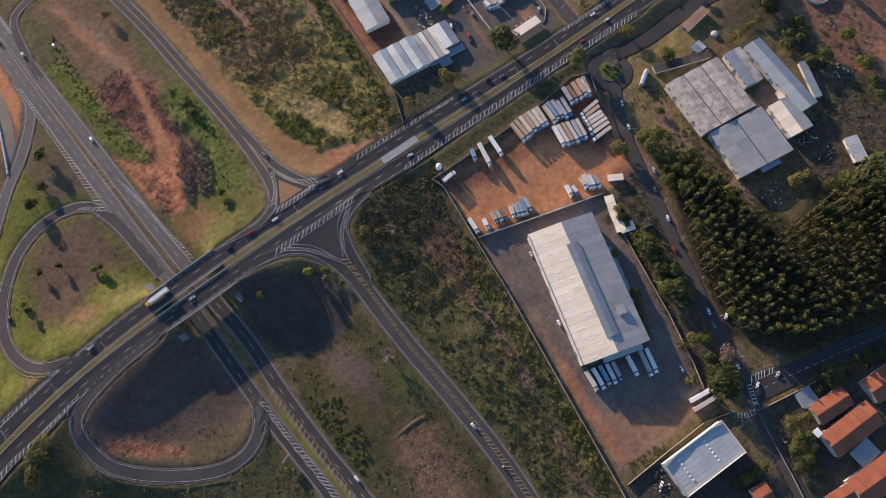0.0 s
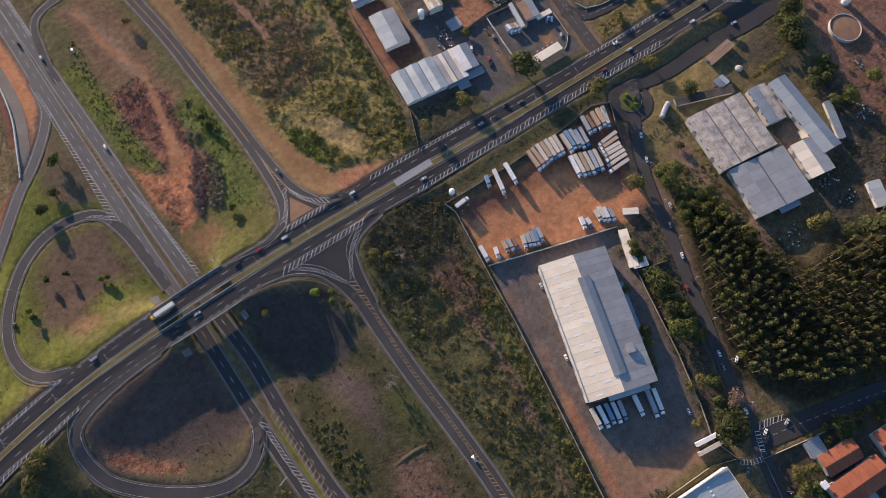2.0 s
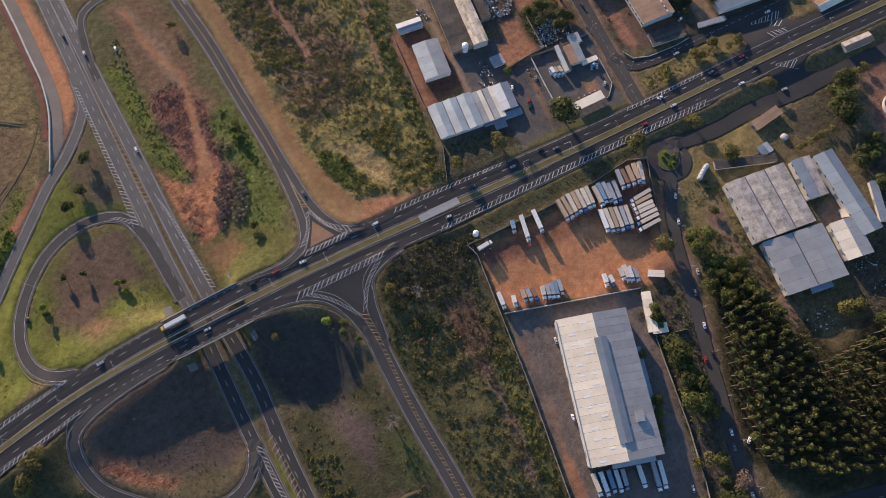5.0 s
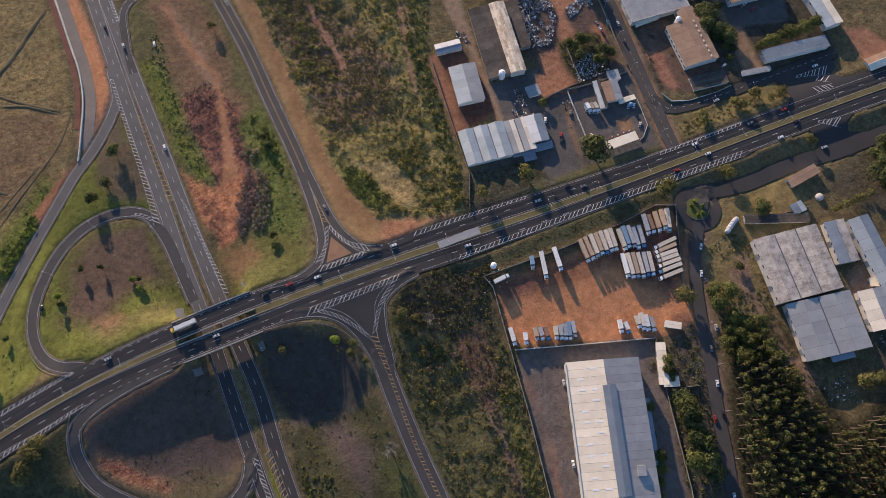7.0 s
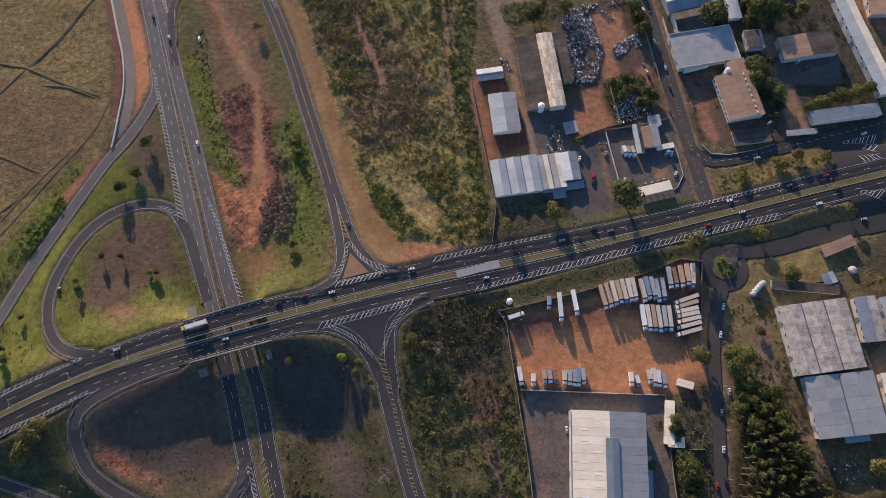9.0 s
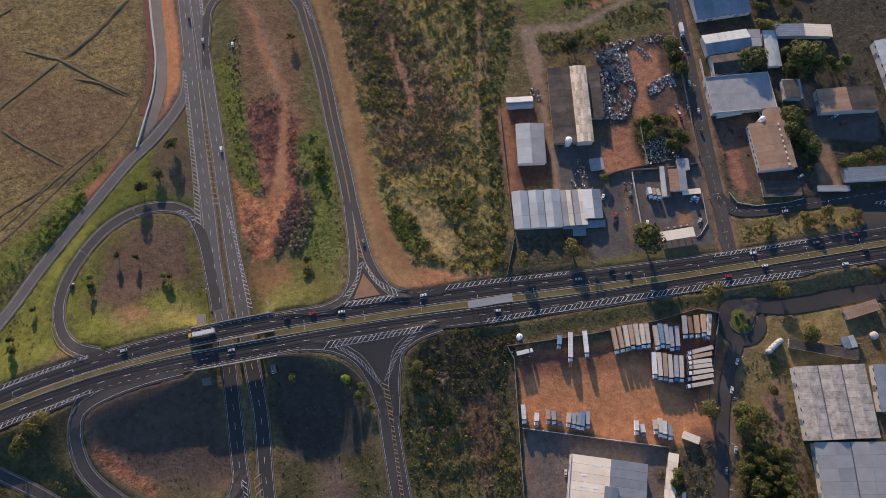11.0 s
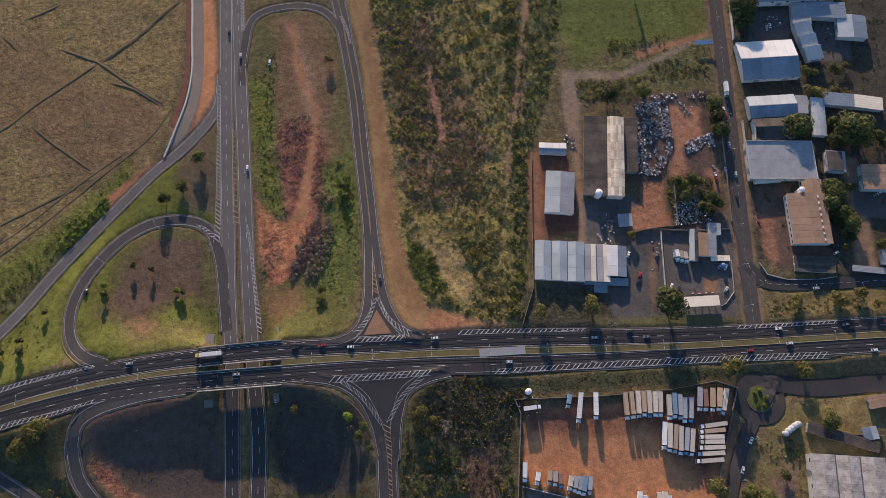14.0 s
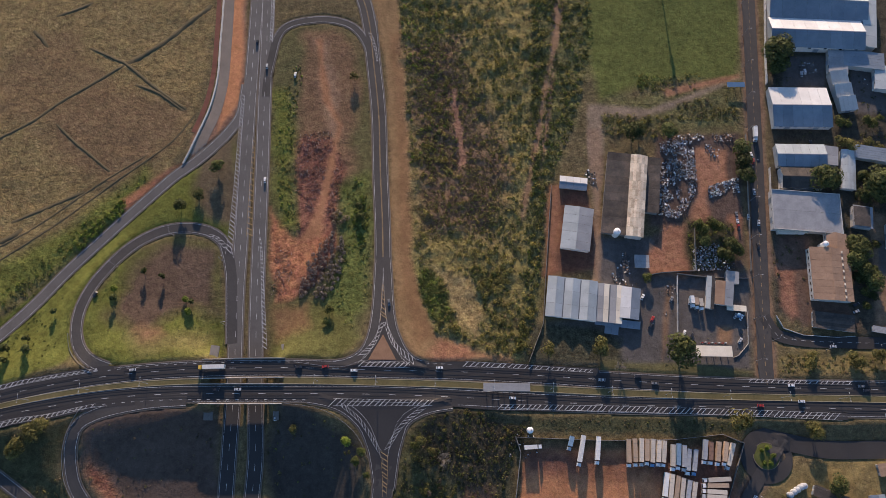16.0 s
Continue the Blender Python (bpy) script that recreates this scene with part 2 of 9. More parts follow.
GORE_SPOTS = [[(-58.5, 33.7, 8.4), (-47.8, 33.7, 8.3), (-37.2, 33.7, 8.1), (-26.5, 33.7, 7.8), (-15.8, 33.7, 7.4), (-51.3, 29.2, 8.1), (-37.0, 29.2, 8.0), (-22.8, 29.2, 7.5), (-45.8, 22.3, 7.6), (-36.9, 22.3, 7.5), (-28.1, 22.3, 7.3), (-41.0, 13.8, 7.0), (-33.2, 13.8, 7.0), (-36.5, 5.3, 6.6), (-36.4, -1.4, 6.2)],
              [(-52.3, 57.8, 8.4), (-37.8, 57.8, 8.2), (-23.3, 57.5, 7.9), (-44.6, 66.5, 8.0), (-38.0, 66.5, 8.0), (-30.7, 66.6, 7.8), (-39.4, 75.8, 7.3), (-39.4, 85.3, 6.5), (-39.7, 94.9, 5.8), (-40.0, 104.7, 5.2), (-40.4, 116.6, 4.5)]]
LINES = {k: smooth_line(p, 3.0) for k, (p, w) in R.items()}
BRIDGE = (-153.5, -102.0)   # x of the two abutments

samples = []
for k, pts in LINES.items():
    hw = R[k][1] / 2
    for p in pts:
        if k.startswith("ew") and BRIDGE[0] < p.x < BRIDGE[1]:
            continue
        samples.append((p.x, p.y, p.z, hw))
SAMPLES = np.array(samples)


HOLLOWS = (((-205, -12), 48, -8.0), ((-76, 2), 40, -10.0), ((-82, -30), 30, -14.0), ((-25, -30), 40, -3.0), ((-120, -60), 40, -1.5), ((-190, 120), 45, -1.5), ((-60, 180), 60, -1.0))


def base(q):
    """Level of the land away from the roads, with the hollows inside the loops."""
    z = np.zeros(len(q))
    for (cx, cy), r, dz in HOLLOWS:
        z += dz * np.exp(-((q[:, 0] - cx) ** 2 + (q[:, 1] - cy) ** 2) / (r * r))
    return z


def heights(xy):
    """Height of the bare land: roads lie on it, and it eases to the base level away from them."""
    xy = np.asarray(xy, float).reshape(-1, 2)
    out = np.empty(len(xy))
    for i in range(0, len(xy), 4000):
        q = xy[i:i + 4000]
        d = np.hypot(q[:, None, 0] - SAMPLES[None, :, 0], q[:, None, 1] - SAMPLES[None, :, 1])
        d = np.maximum(d - SAMPLES[None, :, 3] - 1.0, 0.0) + 0.35
        w = 1.0 / (d * d * d)
        out[i:i + 4000] = ((w * SAMPLES[None, :, 2]).sum(1) + 10.0 ** -3 * base(q)) / (w.sum(1) + 10.0 ** -3)
    return out


def height(x, y):
    return float(heights([(x, y)])[0])



# ------------------------------------------------------------ ground cover
def value_noise(x, y, scale, seed):
    rs = np.random.RandomState(seed)
    tab = rs.rand(256, 256)
    u, v = np.asarray(x) / scale + 1000, np.asarray(y) / scale + 1000
    i, j = np.floor(u).astype(int), np.floor(v).astype(int)
    a, b = u - i, v - j
    a, b = a * a * (3 - 2 * a), b * b * (3 - 2 * b)
    t = lambda p, q: tab[p % 256, q % 256]
    return (t(i, j) * (1 - a) + t(i + 1, j) * a) * (1 - b) + (t(i, j + 1) * (1 - a) + t(i + 1, j + 1) * a) * b


def fractal(x, y, scale, seed, n=4):
    return sum(value_noise(x, y, scale / 2 ** k, seed + k) * 0.5 ** k for k in range(n)) / sum(0.5 ** k for k in range(n))


def depth(q, poly):
    """How far points lie inside a polygon, in metres (negative outside)."""
    poly = np.asarray([p[:2] for p in poly], float)
    d = np.full(len(q), 1e9)
    ins = np.zeros(len(q), bool)
    for a, b in zip(poly, np.roll(poly, -1, 0)):
        ab = b - a
        t = np.clip(((q - a) @ ab) / max(ab @ ab, 1e-9), 0, 1)
        d = np.minimum(d, np.hypot(*(q - a - t[:, None] * ab).T))
        with np.errstate(divide="ignore", invalid="ignore"):
            ins ^= ((a[1] > q[:, 1]) != (b[1] > q[:, 1])) & (q[:, 0] < (b[0] - a[0]) * (q[:, 1] - a[1]) / (b[1] - a[1] + 1e-12) + a[0])
    return np.where(ins, d, -d)


def band(pts, w):
    """A polygon round a line."""
    p = [Vector((a[0], a[1])) for a in pts]
    left, right = [], []
    for i, a in enumerate(p):
        d = (p[min(i + 1, len(p) - 1)] - p[max(i - 1, 0)]).normalized()
        s = Vector((-d.y, d.x)) * (w / 2)
        left.append(tuple(a + s))
        right.append(tuple(a - s))
    return left + right[::-1]


DRY, GREEN, LUSH = (0.130, 0.102, 0.052), (0.128, 0.135, 0.032), (0.106, 0.120, 0.034)
ORANGE, DARKRED = (0.48, 0.215, 0.100), (0.130, 0.068, 0.046)
SAND, BROWN = (0.262, 0.165, 0.080), (0.115, 0.078, 0.054)
SCRUB, GROVE_FLOOR, GREY = (0.185, 0.150, 0.056), (0.045, 0.040, 0.022), (0.105, 0.095, 0.088)
# polygon, colour, edge softness, wander of the edge, roughness in metres
COVER = [
    ([(-564.4, 452.7), (-182.2, 452.4), (-175.3, 280.7), (-180.2, 247.3), (-195.8, 197.3), (-238.5, 158.7), (-297.2, 96.3), (-432.6, 17.6)], (0.205, 0.150, 0.066), 3, 4, 0.30),
    ([(-293.7, 224.3), (-265.5, 280.7), (-220.4, 261.5), (-184.6, 242.6), (-201.5, 210.7), (-234.3, 184.3), (-264.6, 197.4)], (0.175, 0.116, 0.060), 9, 14, 0.22),
    ([(-336.5, 295.5), (-287.5, 310.5), (-247.8, 275.9), (-288.6, 242.7), (-326.1, 242.7)], (0.177, 0.120, 0.060), 9, 14, 0.22),
    ([(-303.1, 125.9), (-233.4, 177.8), (-212.0, 197.4), (-205.9, 182.1), (-263.7, 121.9), (-327.2, 60.5), (-333.9, 90.6)], GREEN, 5, 6, 0.35),
    ([(-327.2, 60.5), (-246.4, 133.9), (-215.6, 165.0), (-194.2, 184.2), (-158.1, 226.5), (-148.9, 215.1), (-148.0, 142.1), (-190.6, 154.5), (-226.9, 133.9), (-247.0, 90.5), (-242.1, 60.5), (-286.6, 42.3), (-337.3, 24.6)], GREEN, 2, 3, 0.15),
    ([(-235.8, 67.9), (-239.5, 90.5), (-221.9, 125.9), (-189.6, 146.2), (-153.9, 142.1), (-145.8, 90.5), (-144.3, 64.1), (-215.6, 56.8)], GREEN, 2, 3, 0.15),
    ([(-220.6, 90.5), (-216.9, 117.9), (-189.1, 142.1), (-153.9, 142.1), (-146.5, 90.5), (-171.5, 90.5), (-196.4, 79.1)], BROWN, 7, 10, 0.15),
    ([(-207.1, 75.3), (-170.6, 82.9), (-151.4, 79.1), (-153.8, 66.0), (-194.7, 66.0)], (0.155, 0.135, 0.050), 5, 8, 0.15),
    ([(-202.1, 79.8), (-185.5, 82.1), (-181.1, 76.8), (-195.8, 74.6)], (0.22, 0.13, 0.07), 4, 7, 0.15),
    ([(-174.1, 221.9), (-152.6, 233.3), (-143.3, 154.5), (-167.4, 158.7), (-177.7, 179.9)], (0.125, 0.095, 0.058), 4, 5, 0.12),
    ([(-179.4, 423.3), (-158.6, 423.3), (-146.8, 266.2), (-152.8, 235.6), (-177.2, 212.9), (-183.6, 197.3), (-180.5, 224.2), (-168.5, 247.3), (-168.2, 295.4)], (0.25, 0.14, 0.09), 1.5, 2, 0.12),
    ([(-174.8, 423.3), (-162.3, 423.3), (-150.6, 290.5), (-152.2, 252.0), (-161.1, 235.6), (-164.3, 226.5), (-161.4, 252.0), (-164.0, 310.4)], ORANGE, 1.5, 2, 0.06),
    ([(-226.8, 173.5), (-195.8, 197.3), (-184.1, 201.8), (-187.1, 192.1), (-205.4, 177.8), (-221.6, 165.0)], (0.33, 0.150, 0.082), 2, 4, 0.15),
    # island between the highway and the ramp
    ([(-126.8, 292.9), (-122.9, 310.4), (-101.8, 319.5), (-71.0, 312.9), (-57.1, 285.5), (-49.3, 197.3), (-47.3, 105.9), (-53.9, 75.2), (-68.2, 62.2), (-112.7, 62.2), (-123.0, 197.3)], (0.112, 0.100, 0.044), 2, 3, 0.2),
    ([(-103.4, 310.4), (-84.1, 314.4), (-66.3, 302.8), (-60.4, 256.6), (-64.3, 197.3), (-73.8, 184.2), (-90.1, 188.5), (-101.8, 215.1), (-109.2, 266.2)], (0.170, 0.105, 0.060), 5, 8, 0.2),
    ([(-95.2, 302.9), (-87.9, 302.9), (-76.5, 242.5), (-75.6, 224.1), (-81.6, 219.6), (-89.5, 251.9)], (0.26, 0.165, 0.105), 4, 5, 0.15),
    ([(-108.2, 219.6), (-79.8, 224.1), (-70.4, 197.3), (-76.4, 154.4), (-71.7, 137.9), (-85.9, 113.8), (-100.5, 102.1), (-111.9, 102.1), (-120.5, 154.5), (-110.6, 137.9), (-99.5, 146.2), (-103.9, 184.2)], (0.215, 0.098, 0.064), 2, 4, 0.5),
    ([(-95.8, 304.8), (-92.0, 304.8), (-88.0, 276.1), (-82.5, 250.9), (-72.5, 232.4), (-76.0, 216.3), (-79.0, 194.7), (-81.0, 177.0), (-84.0, 153.7), (-88.0, 132.6), (-104.0, 132.6), (-93.0, 153.7), (-86.0, 177.0), (-83.2, 194.7), (-80.0, 216.3), (-77.5, 232.4), (-88.5, 250.9), (-93.0, 276.1)], (0.33, 0.165, 0.085), 1.6, 2, 0.08),
    ([(-121.4, 167.1), (-103.1, 142.0), (-79.9, 146.1), (-86.6, 125.8), (-97.4, 113.8), (-100.5, 102.1), (-111.8, 100.1), (-117.5, 125.8)], (0.34, 0.150, 0.075), 2, 5, 0.3),
    ([(-127.0, 261.4), (-113.4, 266.2), (-106.8, 197.3), (-102.0, 154.5), (-111.8, 154.5), (-120.0, 184.2)], GREEN, 4, 6, 0.5),
    ([(-73.8, 184.2), (-52.0, 192.9), (-49.2, 105.9), (-61.3, 75.2), (-83.8, 75.3), (-74.8, 121.8), (-68.1, 146.1)], LUSH, 4, 6, 0.4),
    ([(-114.5, 96.2), (-85.0, 98.2), (-62.0, 90.4), (-53.9, 75.2), (-68.3, 63.3), (-112.0, 63.3)], (0.112, 0.108, 0.036), 3, 5, 0.15),
    ([(-113.6, 94.3), (-92.5, 96.2), (-87.9, 82.8), (-109.9, 75.3)], (0.21, 0.125, 0.06), 4, 6, 0.1),
    # dirt strip, scrub and tracks north of the road
    ([(-78.0, 395.1), (-42.6, 395.0), (-29.6, 300.3), (-22.6, 197.3), (-18.9, 121.7), (-5.3, 79.0), (35.5, 60.3), (-16.3, 58.5), (-29.6, 75.2), (-34.3, 121.8), (-38.0, 197.3), (-44.4, 290.4), (-58.8, 336.0)], SAND, 1.5, 2, 0.06),
    ([(-40.6, 310.4), (-31.1, 310.4), (-23.8, 197.3), (-20.9, 125.8), (-5.3, 75.2), (-16.4, 71.5), (-27.5, 105.9), (-31.9, 197.3)], (0.235, 0.135, 0.066), 2.5, 3, 0.05),
    ([(-43.2, 423.3), (88.3, 423.2), (73.3, 242.5), (57.7, 60.3), (35.5, 60.3), (-5.3, 79.0), (-18.9, 121.7), (-22.6, 197.3), (-29.6, 300.3)], SCRUB, 2, 5, 0.9),
    ([(-23.1, 295.4), (7.0, 310.3), (31.8, 251.8), (47.0, 197.2), (33.7, 146.1), (6.3, 154.4), (-9.4, 146.1), (-18.0, 219.6)], (0.160, 0.105, 0.062), 9, 16, 0.8),
    ([(4.7, 266.1), (10.2, 263.7), (16.7, 201.6), (11.4, 197.2)], (0.26, 0.14, 0.09), 2, 3, 0.2),
    ([(-5.4, 121.7), (17.6, 113.8), (28.7, 90.4), (20.8, 71.5), (6.0, 90.4), (-3.4, 105.9)], (0.26, 0.19, 0.085), 4, 7, 0.5),
    ([(-15.0, 121.7), (-1.5, 113.8), (6.0, 86.6), (-9.1, 86.6), (-14.9, 105.9)], LUSH, 3, 5, 0.6),
    ([(-1.5, 73.3), (28.2, 65.9), (42.9, 60.3), (-8.9, 59.6)], (0.33, 0.16, 0.085), 3, 5, 0.2),
    ([(72.1, 423.2), (118.3, 423.2), (114.6, 300.2), (93.0, 224.0), (74.7, 184.1), (62.7, 90.4), (54.1, 64.0), (48.9, 75.2), (61.4, 154.4)], (0.120, 0.112, 0.045), 4, 6, 0.7),
    ([(92.9, 423.2), (98.4, 423.2), (89.5, 315.3), (75.5, 219.5), (67.4, 184.1), (73.0, 219.5), (79.4, 266.1)], (0.235, 0.14, 0.085), 1.5, 2, 0.1),
    (band([(100.0, 372.0), (93.5, 340.0), (86.8, 307.7), (79.1, 277.7), (73.3, 248.6), (68.2, 220.4), (61.4, 188.8), (54.8, 158.4)], 3.6), (0.245, 0.150, 0.085), 1.4, 2, 0.10),
    ([(113.7, 423.2), (242.9, 423.1), (222.0, 266.0), (176.1, 270.8), (141.4, 261.3), (115.5, 251.8), (110.3, 300.2)], LUSH, 4, 4, 0.15),
    ([(115.5, 251.8), (222.6, 270.8), (216.7, 226.3), (163.1, 226.3), (113.9, 228.6)], (0.118, 0.108, 0.046), 4, 5, 0.3),
    ([(107.0, 249.5), (152.5, 244.8), (223.2, 275.6), (223.3, 269.8), (165.0, 244.7), (143.6, 237.8), (116.8, 240.1), (109.5, 154.3), (112.2, 121.7), (102.0, 113.7), (106.0, 197.2)], (0.24, 0.18, 0.125), 2, 3, 0.1),
    ([(162.4, 261.2), (223.4, 276.6), (223.4, 270.8), (166.1, 255.6)], (0.29, 0.15, 0.085), 1.5, 2, 0.1),
    ([(80.7, 184.1), (102.7, 184.1), (107.3, 146.0), (106.4, 121.7), (67.7, 117.7), (75.2, 154.4)], DARKRED, 2, 3, 0.1),
    ([(74.7, 184.1), (83.5, 184.1), (77.5, 121.7), (69.6, 117.7)], (0.26, 0.13, 0.075), 2, 3, 0.1),
    ([(105.6, 228.6), (113.9, 228.6), (111.0, 154.3), (111.9, 117.7), (102.0, 113.7), (106.1, 162.7)], (0.26, 0.175, 0.115), 1.5, 2, 0.1),
    ([(108.1, 146.0), (147.3, 146.0), (146.9, 121.7), (210.5, 121.6), (201.0, 52.9), (57.7, 60.3), (66.2, 84.6), (104.2, 90.4)], GREY, 2, 2, 0.05),
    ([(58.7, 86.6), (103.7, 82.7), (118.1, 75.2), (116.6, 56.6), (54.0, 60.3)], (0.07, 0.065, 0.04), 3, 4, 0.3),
    ([(154.7, 224.0), (216.7, 226.3), (205.8, 121.6), (140.7, 117.7), (145.3, 146.0), (167.7, 154.3), (144.1, 154.3)], (0.105, 0.072, 0.056), 2, 3, 0.15),
    ([(182.5, 215.0), (204.7, 212.7), (203.0, 184.0), (188.5, 179.7), (183.5, 154.3), (169.7, 154.3), (181.0, 184.1)], (0.33, 0.165, 0.095), 2, 4, 0.15),
    ([(153.7, 152.2), (169.9, 156.4), (174.2, 141.9), (163.8, 117.7), (141.1, 121.7), (142.2, 133.7), (150.8, 141.9)], (0.31, 0.15, 0.085), 2, 4, 0.15),
    ([(200.3, 162.7), (207.9, 160.6), (206.3, 148.1), (197.6, 141.9)], (0.31, 0.15, 0.085), 2, 3, 0.1),
    ([(168.4, 160.6), (199.2, 154.3), (203.8, 129.7), (171.9, 121.6), (167.5, 133.7)], (0.07, 0.062, 0.034), 3, 4, 0.3),
    ([(146.5, 90.3), (153.8, 113.7), (148.0, 75.1), (142.8, 60.3)], (0.21, 0.13, 0.08), 1.5, 2, 0.1),
    ([(182.6, 83.4), (191.9, 82.7), (190.5, 71.4), (181.4, 73.3)], (0.24, 0.145, 0.085), 1.5, 2, 0.1),
    ([(102.1, 60.3), (153.7, 58.4), (201.2, 54.7), (200.6, 50.0), (101.6, 53.0)], (0.115, 0.105, 0.05), 1.5, 2, 0.1),
    ([(266.8, 423.1), (445.9, 423.0), (357.4, 60.2), (218.2, 90.3)], (0.066, 0.058, 0.042), 3, 4, 0.2),
    ([(231.5, 146.0), (253.0, 146.0), (249.6, 101.9), (271.7, 98.0), (276.5, 82.6), (238.9, 82.7), (226.2, 98.0)], (0.125, 0.082, 0.060), 2, 3, 0.1),
    ([(227.3, 125.6), (239.4, 121.6), (238.2, 90.3), (231.7, 84.6), (226.2, 98.0)], (0.24, 0.12, 0.075), 2, 4, 0.15),
    ([(259.4, 290.3), (289.4, 290.2), (284.8, 263.6), (253.2, 263.6)], GREY, 1, 1, 0.03),
    ([(306.9, 280.4), (333.7, 280.4), (326.1, 242.3), (299.9, 242.3)], GREY, 1, 1, 0.03),
    ([(213.1, 60.2), (228.8, 65.8), (303.3, 66.8), (300.0, 51.0), (213.8, 52.2)], (0.17, 0.135, 0.058), 2, 3, 0.15),
    ([(298.1, 165.4), (310.5, 162.0), (301.6, 80.9), (287.8, 80.0)], (0.22, 0.145, 0.09), 1.5, 2, 0.1),
    ([(300.5, 144.4), (351.8, 140.3), (341.3, 108.2), (296.9, 120.5)], GREY, 1, 1, 0.03),
    ([(377.6, 174.8), (406.2, 166.8), (422.3, 130.9), (413.1, 113.1), (389.2, 140.1)], (0.26, 0.13, 0.08), 2, 3, 0.1),
    ([(373.7, 88.6), (391.5, 81.2), (415.5, 34.2), (407.3, 22.2), (375.3, 56.1)], (0.25, 0.13, 0.08), 2, 3, 0.1),
    # dusty verges of the two streets
    (band(R["street_e"][0], 15.0), (0.150, 0.105, 0.076), 2, 4, 0.06),
    (band(R["street_n"][0], 15.5), (0.200, 0.132, 0.088), 1.5, 2, 0.10),
    # south of the road
    # verge slope below the road, with its shade worked into the green
    ([(52.7, 25.1), (193.3, 23.6), (184.8, 13.9), (46.9, 15.7)], (0.066, 0.066, 0.034), 2, 3, 0.2),
    ([(0.7, 35.2), (52.9, 18.8), (36.3, -21.7), (43.9, -43.2), (34.4, -90.7), (10.3, -225.0), (-7.8, -281.4), (-52.3, -246.6), (-34.7, -189.8), (-32.4, -108.7), (-33.3, -18.1), (-20.6, 12.4)], (0.088, 0.080, 0.036), 2, 4, 0.7),
    ([(20.3, -60.0), (16.3, -104.7), (12.2, -132.7), (5.8, -169.8), (-2.8, -197.7), (-1.8, -214.0), (-6.0, -214.0), (-7.2, -197.7), (1.4, -169.8), (7.6, -132.7), (11.8, -104.7), (14.0, -60.0)], (0.150, 0.098, 0.066), 2, 5, 0.25),
    # ground under the thicket, browned darker for the road bank's shade
    ([(0.7, 35.2), (52.9, 18.8), (38.3, -12.8), (16.5, -21.8), (-7.2, -8.4), (-12.7, 16.7)], (0.056, 0.048, 0.030), 5, 7, 0.3),
    ([(24.0, -60.0), (33.2, -60.0), (31.1, -76.0), (23.6, -128.0), (19.2, -170.2), (11.7, -210.7), (4.7, -208.0), (10.8, -172.5), (17.7, -123.4)], (0.135, 0.125, 0.042), 3, 4, 0.5),
    ([(10.0, -18.0), (30.0, -22.0), (29.0, -58.0), (16.0, -62.0), (8.0, -44.0)], (0.120, 0.072, 0.046), 5, 9, 0.5),
    ([(51.3, 3.7), (185.9, 6.4), (181.7, -16.9), (167.7, -71.1), (131.2, -67.0), (46.2, -37.3)], ORANGE, 1.5, 2, 0.07),
    # same red earth, painted darker where shade falls along the yard's north side
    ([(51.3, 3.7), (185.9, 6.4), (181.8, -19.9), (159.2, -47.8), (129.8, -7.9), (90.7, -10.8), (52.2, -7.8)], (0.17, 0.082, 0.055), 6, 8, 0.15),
    ([(150.5, -60.4), (162.8, -61.7), (149.1, -99.6), (137.3, -100.9), (142.2, -78.3)], (0.28, 0.135, 0.08), 2, 3, 0.1),
    ([(132.5, -91.8), (153.3, -92.3), (146.5, -108.0), (128.4, -99.1)], (0.06, 0.07, 0.028), 2, 3, 0.4),
    ([(46.4, -40.1), (131.2, -67.0), (125.4, -96.7), (108.9, -158.8), (89.8, -217.8), (18.8, -218.3), (19.1, -210.2), (36.4, -82.5)], (0.150, 0.122, 0.104), 1.5, 2, 0.08),
    ([(42.8, -62.7), (47.3, -81.2), (34.5, -147.5), (29.9, -179.8), (68.6, -201.2), (94.4, -208.0), (85.9, -219.2), (22.4, -216.9), (21.7, -199.5), (36.9, -116.7)], (0.245, 0.145, 0.090), 5, 8, 0.08),
    ([(36.9, -116.7), (36.4, -139.7), (29.9, -179.8), (23.2, -213.4), (22.3, -204.1), (27.0, -150.6)], (0.33, 0.155, 0.082), 2, 4, 0.10),
    ([(21.9, -212.3), (83.3, -219.3), (94.7, -230.5), (46.0, -224.9), (19.3, -222.9)], (0.155, 0.125, 0.055), 3, 4, 0.15),
    ([(118.6, -81.0), (125.6, -102.1), (108.9, -158.8), (90.5, -209.4), (107.6, -222.8), (144.4, -127.0), (163.0, -67.4)], (0.080, 0.066, 0.048), 3, 5, 0.3),
    # very dark brown ground beneath the grove
    ([(186.1, -68.9), (216.2, -92.5), (219.7, -128.2), (223.0, -162.7), (253.9, -160.4), (293.9, -186.3), (362.7, -245.6), (319.5, -279.4), (218.7, -251.9), (151.8, -230.1), (133.2, -192.1), (148.1, -145.2)], GROVE_FLOOR, 3, 4, 0.3),
    ([(212.1, -8.1), (251.9, 3.8), (292.8, -2.9), (254.9, -41.6), (228.6, -33.0), (210.0, -98.8), (219.7, -133.6), (207.5, -140.1), (203.7, -93.8), (184.5, -67.7), (190.0, -32.1)], (0.175, 0.135, 0.060), 3, 4, 0.15),
    ([(215.7, -40.6), (210.0, -98.8), (219.7, -133.6), (207.5, -140.1), (200.7, -96.9), (201.4, -49.8)], (0.21, 0.135, 0.092), 3, 5, 0.15),
